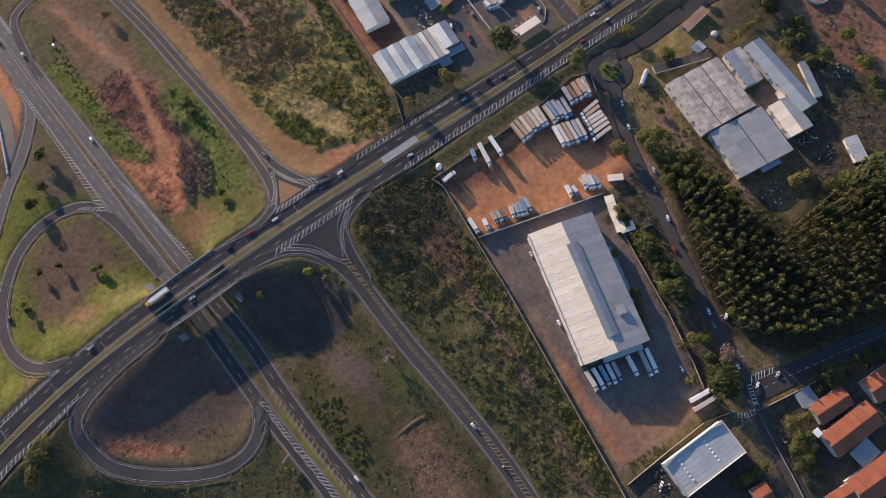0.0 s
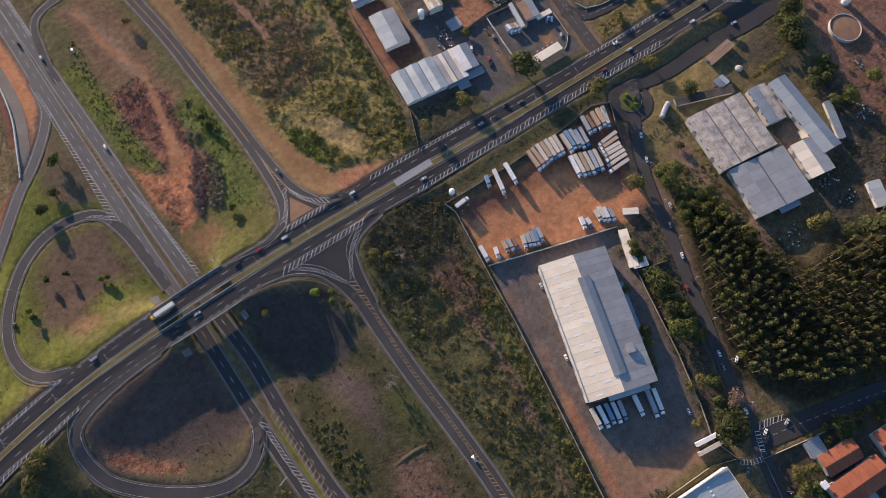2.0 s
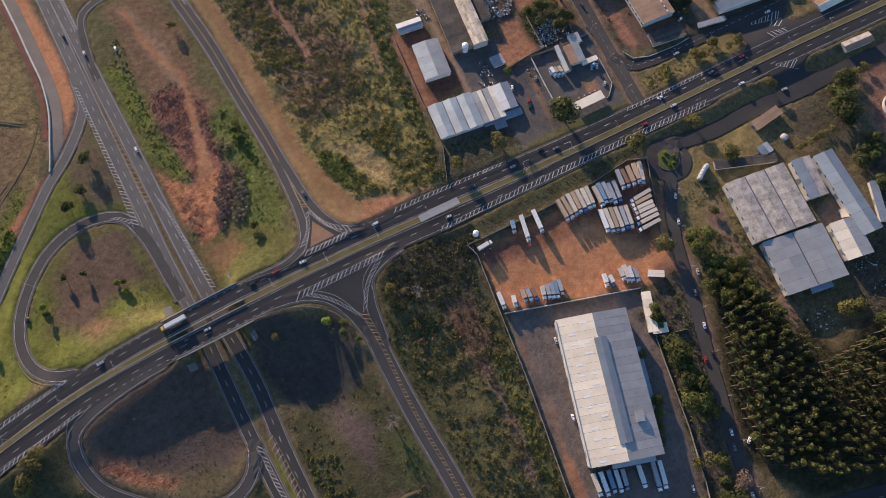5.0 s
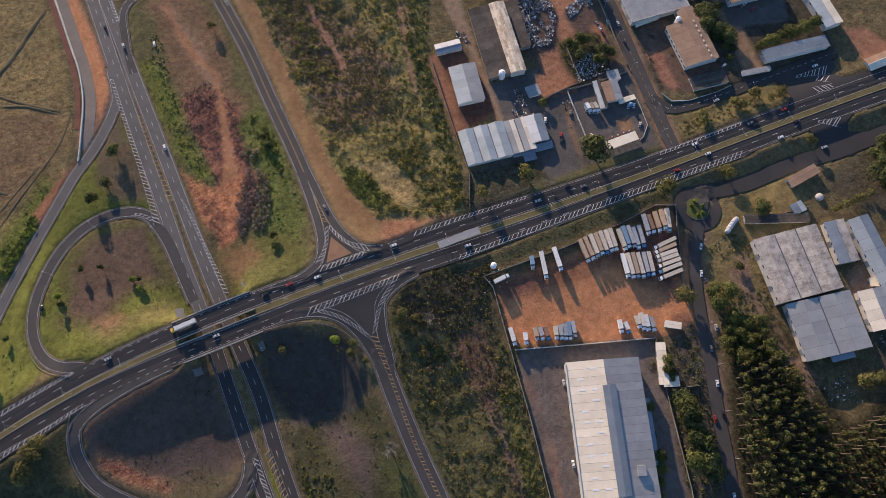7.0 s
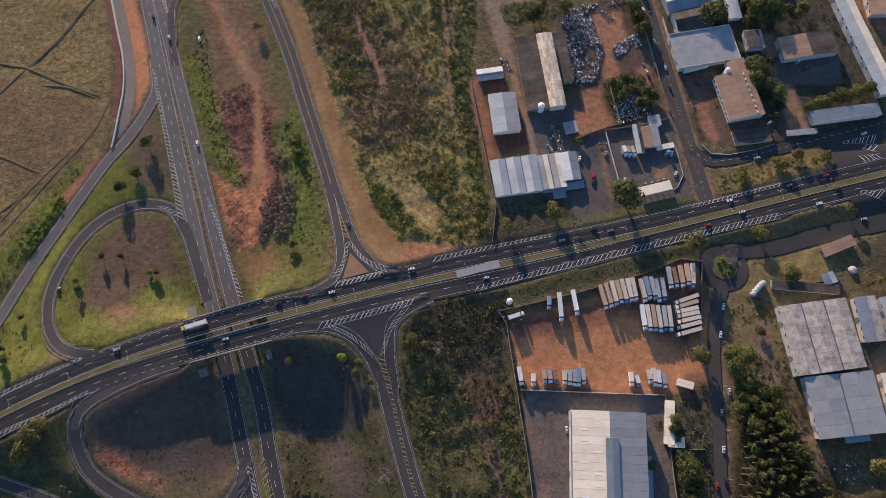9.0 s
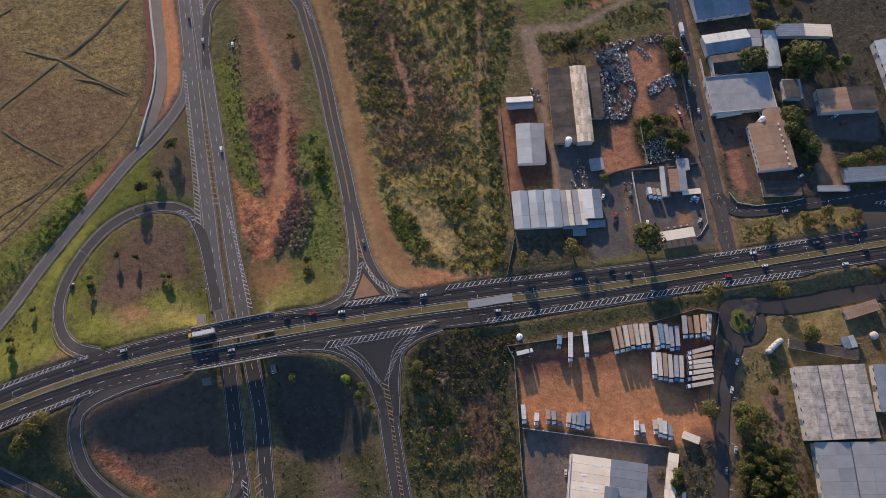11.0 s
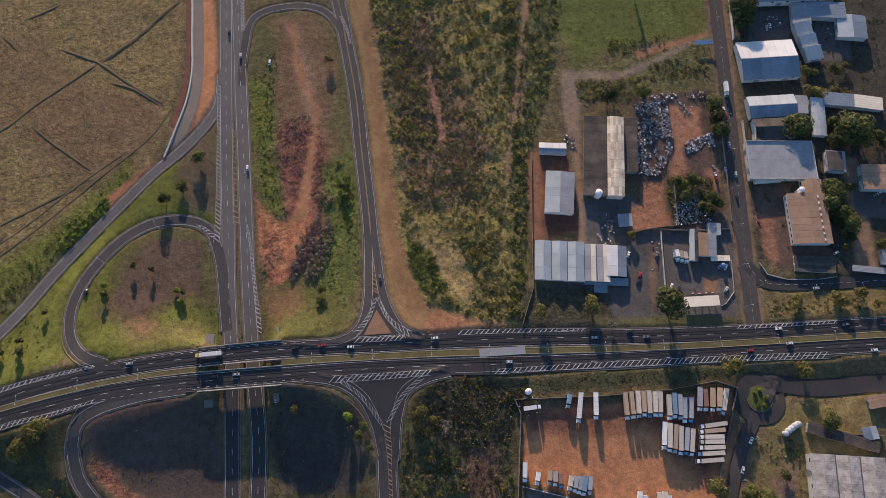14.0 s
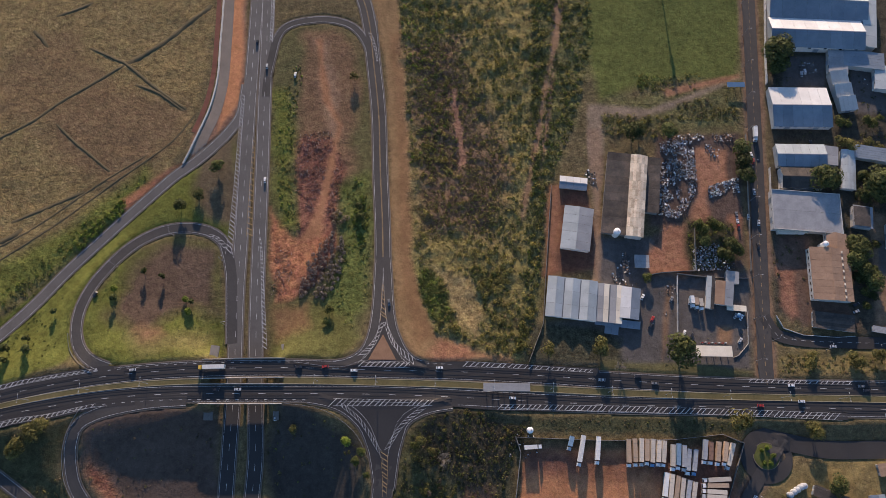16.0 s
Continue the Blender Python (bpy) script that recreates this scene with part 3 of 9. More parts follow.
    ([(238.4, -4.3), (261.9, -4.1), (258.4, -16.9), (231.8, -20.5)], (0.25, 0.185, 0.075), 2, 3, 0.1),
    ([(285.9, -77.9), (283.9, -94.0), (270.7, -95.3), (274.2, -80.6)], (0.26, 0.165, 0.105), 2, 3, 0.1),
    ([(332.4, -59.3), (435.7, -62.5), (516.3, -125.6), (362.7, -245.6), (293.9, -186.3), (253.9, -160.4), (263.8, -124.2), (306.6, -111.8)], (0.075, 0.062, 0.042), 4, 6, 0.3),
    ([(374.2, -66.7), (410.6, -62.7), (420.7, -115.9), (375.5, -154.0), (347.6, -102.1)], (0.27, 0.13, 0.075), 4, 8, 0.4),
    ([(108.8, -241.5), (144.3, -247.0), (211.5, -258.1), (316.3, -281.9), (154.5, -408.4), (65.5, -338.8)], (0.068, 0.060, 0.045), 3, 4, 0.2),
    ([(18.8, -218.3), (49.5, -221.2), (88.4, -251.6), (90.6, -287.9), (60.3, -334.7), (-15.6, -275.3)], (0.060, 0.052, 0.042), 3, 4, 0.2),
    ([(121.8, -211.2), (140.6, -228.2), (122.6, -225.5)], (0.10, 0.095, 0.05), 1, 1, 0.1),
    ([(374.0, -4.0), (424.0, -25.0), (437.0, -60.0), (420.0, -110.0), (347.0, -103.0), (338.0, -84.0), (347.0, -45.0), (361.0, -25.0)], (0.190, 0.105, 0.072), 4, 7, 0.2),
    ([(330.0, 2.0), (362.0, -4.0), (345.0, -40.0), (330.0, -62.0), (300.0, -40.0), (296.0, -12.0)], (0.085, 0.072, 0.044), 4, 6, 0.2),
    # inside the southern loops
    # loop floor; the embankment's shadow is partly put into this dark tone
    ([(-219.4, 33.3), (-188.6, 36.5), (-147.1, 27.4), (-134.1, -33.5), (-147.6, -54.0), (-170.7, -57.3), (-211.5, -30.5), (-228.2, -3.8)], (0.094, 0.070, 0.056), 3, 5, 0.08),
    ([(-219.8, 0.4), (-209.8, -13.9), (-184.7, -33.5), (-142.8, -40.2), (-149.0, -52.9), (-170.7, -57.3), (-211.2, -29.9), (-223.5, -9.6)], (0.120, 0.096, 0.052), 4, 7, 0.10),
    ([(-219.8, 0.4), (-206.1, -14.6), (-185.6, -35.0), (-190.1, -38.8), (-210.8, -22.5), (-222.6, -8.1)], (0.22, 0.10, 0.06), 3, 6, 0.5),
    # eastern hollow, coloured darker to deepen the shadow that lies in it
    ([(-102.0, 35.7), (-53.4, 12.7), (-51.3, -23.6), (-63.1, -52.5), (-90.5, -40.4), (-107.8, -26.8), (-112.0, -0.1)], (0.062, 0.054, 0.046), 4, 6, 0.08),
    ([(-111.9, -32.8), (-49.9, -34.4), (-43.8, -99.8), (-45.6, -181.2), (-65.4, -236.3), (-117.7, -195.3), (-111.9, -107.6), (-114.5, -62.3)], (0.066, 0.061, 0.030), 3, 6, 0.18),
    ([(-86.0, -38.0), (-72.0, -36.0), (-64.0, -60.0), (-70.0, -92.0), (-80.0, -96.0), (-84.0, -66.0)], (0.088, 0.068, 0.058), 6, 8, 0.12),
    ([(-88.0, -104.0), (-70.0, -104.0), (-60.0, -122.0), (-58.0, -150.0), (-64.0, -185.0), (-80.0, -185.0), (-88.0, -145.0)], (0.150, 0.092, 0.062), 8, 12, 0.25),
    ([(-60.0, -72.0), (-44.0, -78.0), (-46.0, -100.0), (-60.0, -104.0), (-66.0, -90.0)], (0.085, 0.088, 0.034), 6, 8, 0.15),
    ([(-129.5, -46.1), (-116.5, -65.1), (-116.4, -125.8), (-138.2, -108.7)], GREEN, 2, 3, 0.2),
    ([(-137.3, -57.7), (-134.1, -102.8), (-147.1, -133.4), (-248.9, -53.7), (-302.5, -11.8), (-278.2, 35.4), (-266.3, 13.3), (-235.4, 19.2), (-238.8, -8.3), (-216.6, -39.0), (-176.1, -65.7)], (0.070, 0.066, 0.032), 3, 5, 0.2),
]
X0, X1, Y0, Y1, STEP = -372.0, 440.0, -350.0, 372.0, 1.6
nx, ny = int((X1 - X0) / STEP) + 1, int((Y1 - Y0) / STEP) + 1
gx, gy = np.meshgrid(X0 + np.arange(nx) * STEP, Y0 + np.arange(ny) * STEP)
gxy = np.stack([gx.ravel(), gy.ravel()], 1)
gz = heights(gxy)
wob = fractal(gxy[:, 0], gxy[:, 1], 22, 5, 4) - 0.5
tone = np.tile(np.array(DRY), (len(gxy), 1))
rough = np.full(len(gxy), 0.25)
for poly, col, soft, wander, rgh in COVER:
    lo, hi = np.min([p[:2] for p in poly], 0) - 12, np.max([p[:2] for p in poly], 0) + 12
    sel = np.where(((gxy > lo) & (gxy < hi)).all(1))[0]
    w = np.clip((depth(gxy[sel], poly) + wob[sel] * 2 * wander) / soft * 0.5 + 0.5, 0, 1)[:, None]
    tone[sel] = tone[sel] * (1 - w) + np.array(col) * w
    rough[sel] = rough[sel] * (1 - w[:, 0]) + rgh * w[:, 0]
GORES = [[(-40.7, 123.8), (-42.1, 92.8), (-45.6, 72.2), (-52.5, 61.2), (-62.5, 55.8), (-12.4, 55.0), (-23.4, 60.8), (-30.2, 72.2), (-35.0, 92.8)], [(-74.9, 35.9), (2.1, 34.8), (-14.0, 29.2), (-24.5, 21.3), (-32.9, 0.3), (-35.4, -9.6), (-39.2, 0.3), (-47.4, 15.5), (-58.5, 28.2)], [(300.3, 71.1), (330.8, 71.0), (352.0, 71.0), (353.0, 61.0), (346.0, 57.0), (352.0, 50.0), (375.0, 47.5), (425.0, 44.0), (425.0, 18.0), (398.0, 20.5), (367.0, 21.8), (343.0, 23.0), (335.0, 19.0), (333.0, 11.7), (349.0, 4.5), (362.0, 4.2), (362.0, -3.0), (338.0, -3.0), (325.0, -5.5), (301.0, 2.0), (306.0, 10.0), (310.0, 14.0), (306.0, 21.0), (300.0, 44.0), (307.6, 52.0), (307.5, 63.0)]]
ROUNDABOUT = (202.8, 1.0)
near = np.full(len(gxy), 99.0)
for i in range(0, len(gxy), 4000):
    q = gxy[i:i + 4000]
    near[i:i + 4000] = (np.hypot(q[:, None, 0] - SAMPLES[None, :, 0], q[:, None, 1] - SAMPLES[None, :, 1]) - SAMPLES[None, :, 3]).min(1)
for poly in GORES:
    near = np.minimum(near, -depth(gxy, poly))
near = np.minimum(near, np.hypot(gxy[:, 0] - ROUNDABOUT[0], gxy[:, 1] - ROUNDABOUT[1]) - 16.5)
away = np.clip((near - 2.0) / 6.0, 0, 1)
gz += (fractal(gxy[:, 0], gxy[:, 1], 9, 31, 3) - 0.5) * 2.4 * rough * away + (fractal(gxy[:, 0], gxy[:, 1], 60, 77, 2) - 0.5) * 1.2 * away
gz -= np.where(near < 1.2, 0.5, 0.0)
LAND = gz.reshape(ny, nx)


def land(x, y):
    """Height of the finished ground."""
    u, v = min(max((x - X0) / STEP, 0), nx - 1.01), min(max((y - Y0) / STEP, 0), ny - 1.01)
    i, j = int(u), int(v)
    a, b = u - i, v - j
    return float((LAND[j, i] * (1 - a) + LAND[j, i + 1] * a) * (1 - b) + (LAND[j + 1, i] * (1 - a) + LAND[j + 1, i + 1] * a) * b)


def ground_material():
    m = bpy.data.materials.new("land")
    m.use_nodes = True
    nt, n = m.node_tree, m.node_tree.nodes
    bsdf = n["Principled BSDF"]
    geo, att = n.new("ShaderNodeNewGeometry"), n.new("ShaderNodeVertexColor")
    att.layer_name = "cover"
    col = att.outputs[0]
    last = None
    amp = n.new("ShaderNodeMapRange")
    amp.inputs[1].default_value, amp.inputs[2].default_value, amp.inputs[3].default_value, amp.inputs[4].default_value = 0.0, 0.3, 0.25, 1.0
    nt.links.new(att.outputs[1], amp.inputs[0])
    for scale, lo, hi, det in ((0.05, 0.80, 1.18, 5), (0.25, 0.45, 1.62, 7), (1.3, 0.48, 1.54, 5), (3.2, 0.6, 1.4, 3)):
        t = n.new("ShaderNodeTexNoise")
        t.inputs["Scale"].default_value, t.inputs["Detail"].default_value, t.inputs["Roughness"].default_value = scale, det, 0.7
        nt.links.new(geo.outputs["Position"], t.inputs["Vector"])
        r = n.new("ShaderNodeMapRange")
        r.inputs[1].default_value, r.inputs[2].default_value, r.inputs[3].default_value, r.inputs[4].default_value = 0.3, 0.7, lo, hi
        nt.links.new(t.outputs[0], r.inputs[0])
        h = n.new("ShaderNodeHueSaturation")
        nt.links.new(r.outputs[0], h.inputs["Value"])
        if scale > 0.1:
            nt.links.new(amp.outputs[0], h.inputs["Fac"])
        nt.links.new(col, h.inputs["Color"])
        col, last = h.outputs[0], t
        if scale == 0.25:
            s = n.new("ShaderNodeMapRange")
            s.inputs[1].default_value, s.inputs[2].default_value, s.inputs[3].default_value, s.inputs[4].default_value = 0.35, 0.65, 0.485, 0.512
            nt.links.new(t.outputs[1], s.inputs[0])
            nt.links.new(s.outputs[0], h.inputs["Hue"])
    nt.links.new(col, bsdf.inputs["Base Color"])
    bsdf.inputs["Roughness"].default_value, bsdf.inputs["Specular IOR Level"].default_value = 0.95, 0.1
    lump, relief = n.new("ShaderNodeTexNoise"), n.new("ShaderNodeBump")
    lump.inputs["Scale"].default_value, lump.inputs["Detail"].default_value, lump.inputs["Roughness"].default_value = 0.55, 4, 0.6
    nt.links.new(geo.outputs["Position"], lump.inputs["Vector"])
    relief.inputs["Distance"].default_value = 0.55
    nt.links.new(amp.outputs[0], relief.inputs["Strength"])
    nt.links.new(lump.outputs[0], relief.inputs["Height"])
    b = n.new("ShaderNodeBump")
    b.inputs["Strength"].default_value, b.inputs["Distance"].default_value = 0.7, 0.10
    nt.links.new(last.outputs[0], b.inputs["Height"])
    nt.links.new(relief.outputs[0], b.inputs["Normal"])
    nt.links.new(b.outputs[0], bsdf.inputs["Normal"])
    return m


LANDMAT = ground_material()
ii = (np.arange(ny - 1)[:, None] * nx + np.arange(nx - 1)[None, :]).ravel()
faces = list(map(tuple, np.stack([ii, ii + 1, ii + nx + 1, ii + nx], 1).tolist()))
verts = list(map(tuple, np.c_[gxy, gz].tolist()))
nv = len(verts)
verts += [(-4500, -4500, -1), (4500, -4500, -1), (4500, 4500, -1), (-4500, 4500, -1)]
rims = [list(range(0, nx)), list(range(nx - 1, nx * ny, nx)), list(range(nx * ny - 1, nx * (ny - 1) - 1, -1)), list(range(nx * (ny - 1), -1, -nx))]
for k, e in enumerate(rims):
    a, b = nv + k, nv + (k + 1) % 4
    faces += [(a, e[i + 1], e[i]) for i in range(len(e) - 1)] + [(a, b, e[-1])]
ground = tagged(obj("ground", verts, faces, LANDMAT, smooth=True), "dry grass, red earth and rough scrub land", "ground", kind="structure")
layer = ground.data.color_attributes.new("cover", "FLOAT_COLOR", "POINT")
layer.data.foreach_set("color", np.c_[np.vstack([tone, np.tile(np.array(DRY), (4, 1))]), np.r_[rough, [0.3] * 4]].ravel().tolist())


# ------------------------------------------------------------ roads
def direction(line, i):
    d = line[min(i + 1, len(line) - 1)] - line[max(i - 1, 0)]
    d = Vector((d.x, d.y, 0)).normalized()
    return d, Vector((-d.y, d.x, 0))


PLANES = []
for spots, poly in zip(GORE_SPOTS, (GORES[1], GORES[0])):
    A = np.array(spots)
    PLANES.append((np.linalg.lstsq(np.c_[A[:, :2], np.ones(len(A))], A[:, 2], rcond=None)[0], poly))


def smooth_heights(pts):
    """Heights of the land, with the paved wedges between joining lanes kept even."""
    q = np.asarray(pts, float).reshape(-1, 2)
    z = heights(q)
    for plane, poly in PLANES:
        blend = np.clip((depth(q, poly) + 2.0) / 3.0, 0, 1)
        z = z + blend * (np.c_[q, np.ones(len(q))] @ plane - z)
    return z


def lay(pts, high_road=False):
    """Heights for road points: on the land, or on the bridge decks."""
    h = smooth_heights([(p[0], p[1]) for p in pts])
    return [DECK if high_road and on_bridge(p) else float(z) for p, z in zip(pts, h)]


DECK = 8.5
EW_N, EW_S = LINES["ew_n"], LINES["ew_s"]


def y_at(line, x):
    for a, b in zip(line, line[1:]):
        if a.x <= x <= b.x:
            return a.y + (b.y - a.y) * (x - a.x) / max(b.x - a.x, 1e-6)
    return line[-1].y


def on_bridge(p):
    if not BRIDGE[0] - 0.5 < p[0] < BRIDGE[1] + 0.5:
        return False
    return y_at(EW_S, p[0]) - 7.5 < p[1] < y_at(EW_N, p[0]) + 7.5


def strip(name, line, w0, w1, mat, lift, parent=None, high=0.0, lower=None, deck=False):
    """A band beside a centre line, from offset w0 to w1, laid on the land; high: a raised kerb or strip with sides."""
    pts, n, m = [], len(line), max(1, int(abs(w1 - w0) / 2.0))
    for i, p in enumerate(line):
        d, s = direction(line, i)
        for j in range(m + 1):
            q = p + s * (w0 + (w1 - w0) * j / m)
            pts.append((q.x, q.y))
    if lower is None:
        z = lay(pts, deck)
    else:
        z = [lower] * len(pts)
    V = [(x, y, h + lift + high) for (x, y), h in zip(pts, z)]
    F = []
    for i in range(n - 1):
        for j in range(m):
            a = i * (m + 1) + j
            F.append((a, a + 1, a + m + 2, a + m + 1))
    if high:
        o = len(V)
        V += [(x, y, h - 0.3) for (x, y), h in zip(pts, z)]
        for i in range(n - 1):
            a, b = i * (m + 1), (i + 1) * (m + 1)
            F += [(a, b, b + o, a + o), (a + m, a + m + o, b + m + o, b + m)]
        F += [(j, j + 1, j + 1 + o, j + o) for j in range(m)] + [(o - 1 - j, o - 2 - j, 2 * o - 2 - j, 2 * o - 1 - j) for j in range(m)]
    me = obj(name, V, F, mat, parent)
    bm = bmesh.new()
    bm.from_mesh(me.data)
    bmesh.ops.recalc_face_normals(bm, faces=bm.faces)
    if not high and sum(f.normal.z for f in bm.faces) < 0:
        bmesh.ops.reverse_faces(bm, faces=bm.faces)
    bm.to_mesh(me.data)
    bm.free()
    return me


def bars(name, quads, mat, lift, parent=None, deck=False):
    """Flat painted marks: each a quad of x, y."""
    flat = [p for q in quads for p in q]
    z = lay(flat, deck)
    V = [(x, y, h + lift) for (x, y), h in zip(flat, z)]
    F = []
    for i in range(0, len(V), 4):
        a, b, c = (Vector(V[i + k]) for k in range(3))
        F.append((i, i + 1, i + 2, i + 3) if (b - a).cross(c - b).z > 0 else (i + 3, i + 2, i + 1, i))
    return obj(name, V, F, mat, parent)


def dashes(line, off, width, on, gap, start=0.0):
    quads, run = [], start
    for i in range(len(line) - 1):
        a, b = line[i], line[i + 1]
        L = (b - a).length
        d, s = direction(line, i)
        if L < 0.01:
            continue
        t = -run % (on + gap)
        pos = t if t < L else None
        while pos is not None and pos < L:
            p = a + (b - a) * (pos / L) + s * off
            q = p + d * on
            quads.append([((p + s * width / 2).x, (p + s * width / 2).y), ((p - s * width / 2).x, (p - s * width / 2).y),
                          ((q - s * width / 2).x, (q - s * width / 2).y), ((q + s * width / 2).x, (q + s * width / 2).y)])
            pos += on + gap
        run += L
    return quads


def hatch(pts, w0, w1, pitch=3.5, bar=0.7, lean=1.0):
    """Slanting bars across a band whose width runs from w0 to w1, between two thin border lines."""
    line = smooth_line([(p[0], p[1], 0) for p in pts], 1.0)
    total, quads, run, nxt = sum((b - a).length for a, b in zip(line, line[1:])), [], 0.0, 0.0
    for i in range(len(line) - 1):
        L = (line[i + 1] - line[i]).length
        d, s = direction(line, i)
        s2 = direction(line, i + 1)[1]
        for side in (1, -1):
            e = [line[j] + sd * side * ((w0 + (w1 - w0) * r_ / total) / 2 + k) for j, sd, r_, k in ((i, s, run, 0.07), (i, s, run, -0.07), (i + 1, s2, run + L, -0.07), (i + 1, s2, run + L, 0.07))]
            quads.append([(p.x, p.y) for p in e])
        if run >= nxt:
            w = (w0 + (w1 - w0) * run / total) / 2
            p = line[i]
            a, b = p + s * w + d * w * lean, p - s * w - d * w * lean
            k = d * bar / 2
            for m in range(4):
                e, g = a.lerp(b, m / 4), a.lerp(b, (m + 1) / 4)
                quads.append([((e - k).x, (e - k).y), ((g - k).x, (g - k).y), ((g + k).x, (g + k).y), ((e + k).x, (e + k).y)])
            nxt += pitch
        run += L
    return quads


ROADMAT = {"hw_w": ASPHALT_OLD, "hw_e": ASPHALT_OLD, "ramp_nw": ASPHALT_OLD, "link_n": ASPHALT_MID, "ramp_ne": ASPHALT_MID, "ramp_ne_a": ASPHALT_MID, "ramp_ne_b": ASPHALT_MID, "loop_nw": ASPHALT_MID, "loop_sw": ASPHALT_MID, "ramp_se": ASPHALT_MID, "ramp_sw": ASPHALT_MID, "street_n": ASPHALT_MID, "street_e": ASPHALT_MID}
ROADS = {}
AXES = {k: np.array([(p.x, p.y) for p in line]) for k, line in LINES.items()}


def free(k, q):
    """True where no other road lies over this spot."""
    for j, ax in AXES.items():
        if j != k and not (on_bridge(q) and k.startswith("ew") != j.startswith("ew")):
            if "lane" not in j and np.hypot(*(ax - np.array(q)).T).min() < R[j][1] / 2 - 0.4:
                return False
    return True


for i, (k, (p, w)) in enumerate(R.items()):
    if k.startswith("hw"):
        south = [p for p in LINES[k] if p.y < 36]
        q = strip("road", south + [p for p in LINES[k] if p.y >= 36][:1], w / 2, -w / 2, ASPHALT, 0.05 + 0.005 * i)
        tagged(q, "dark asphalt highway south of the bridge", "road", kind="structure")
        r = strip("road", [p for p in LINES[k] if p.y >= 36], w / 2, -w / 2, ASPHALT_OLD, 0.05 + 0.005 * i)
    else:
        r = strip("road", LINES[k], w / 2, -w / 2, ROADMAT.get(k, ASPHALT), 0.05 + 0.005 * i, deck=k.startswith("ew"))
    tagged(r, "grey asphalt road with worn white markings", "road", kind="structure")
    ROADS[k] = r
    if "lane" not in k and k not in ("street_e", "street_n", "cross_e", "service_s", "service_n"):
        for side in (1, -1):
            marks = [q for q in dashes(LINES[k], side * (w / 2 - 0.6), 0.17, 2.02, 0.0) if free(k, q[0])]
            bars("edge_line", marks, WHITE, 0.17 + 0.005 * i, r, k.startswith("ew"))
            strip("shoulder", LINES[k], side * (w / 2), side * (w / 2 + 0.7), CONCRETE_OLD, 0.03, r, deck=k.startswith("ew"))
for k, offs in (("ew_n", (-3.6, -1.9, 0.9, 2.4)), ("ew_s", (3.6, 1.9, -0.9, -2.4))):
    for o in offs:
        strip("wheel_track", LINES[k], o - 0.3, o + 0.3, TRACK, 0.16, ROADS[k], deck=k.startswith("ew"))
for k in ("ew_n", "ew_s"):
    bars("lane_marking", dashes(LINES[k], 0.0, 0.22, 4.5, 12), WHITE, 0.30, ROADS[k], True)
    merge_run = [p for p in LINES[k] if -215 < p.x < -85]
    bars("merge_marking", dashes(merge_run, 3.6 if k == "ew_n" else -3.6, 0.2, 2, 4), WHITE, 0.30, ROADS[k], True)
for k in ("hw_w", "hw_e"):
    bars("lane_marking", dashes(LINES[k], 0.0, 0.22, 4, 8), WHITE, 0.30, ROADS[k])
for k in ("cross_e", "service_n", "street_n"):
    bars("lane_marking", dashes(LINES[k], 0.0, 0.18, 3, 3), WHITE if k != "street_n" else YELLOW, 0.30, ROADS[k])
for s in (0.15, -0.3):
    strip("centre_line", LINES["ramp_ne"], s, s + 0.18, YELLOW, 0.30, ROADS["ramp_ne"])


def patch(poly, mat, lift, name="road"):
    """A paved area with straight sides."""
    P = [Vector((p[0], p[1], 0)) for p in poly]
    bm = bmesh.new()
    bm.faces.new([bm.verts.new(p) for p in P])
    bmesh.ops.triangulate(bm, faces=bm.faces)
    for _ in range(6):
        bmesh.ops.subdivide_edges(bm, edges=[e for e in bm.edges if e.calc_length() > 1.8], cuts=1, use_grid_fill=True)
    bmesh.ops.triangulate(bm, faces=bm.faces)
    z = smooth_heights([(v.co.x, v.co.y) for v in bm.verts])
    for v, h in zip(bm.verts, z):
        v.co.z = h + lift
    bmesh.ops.recalc_face_normals(bm, faces=bm.faces)
    if sum(f.normal.z for f in bm.faces) < 0:
        bmesh.ops.reverse_faces(bm, faces=bm.faces)
    me = bpy.data.meshes.new(name)
    bm.to_mesh(me)
    bm.free()
    me.materials.append(mat)
    return new(name, me)


for poly in GORES:
    tagged(patch(poly, ASPHALT, 0.035), "dark asphalt between the joining lanes", "road", kind="structure")
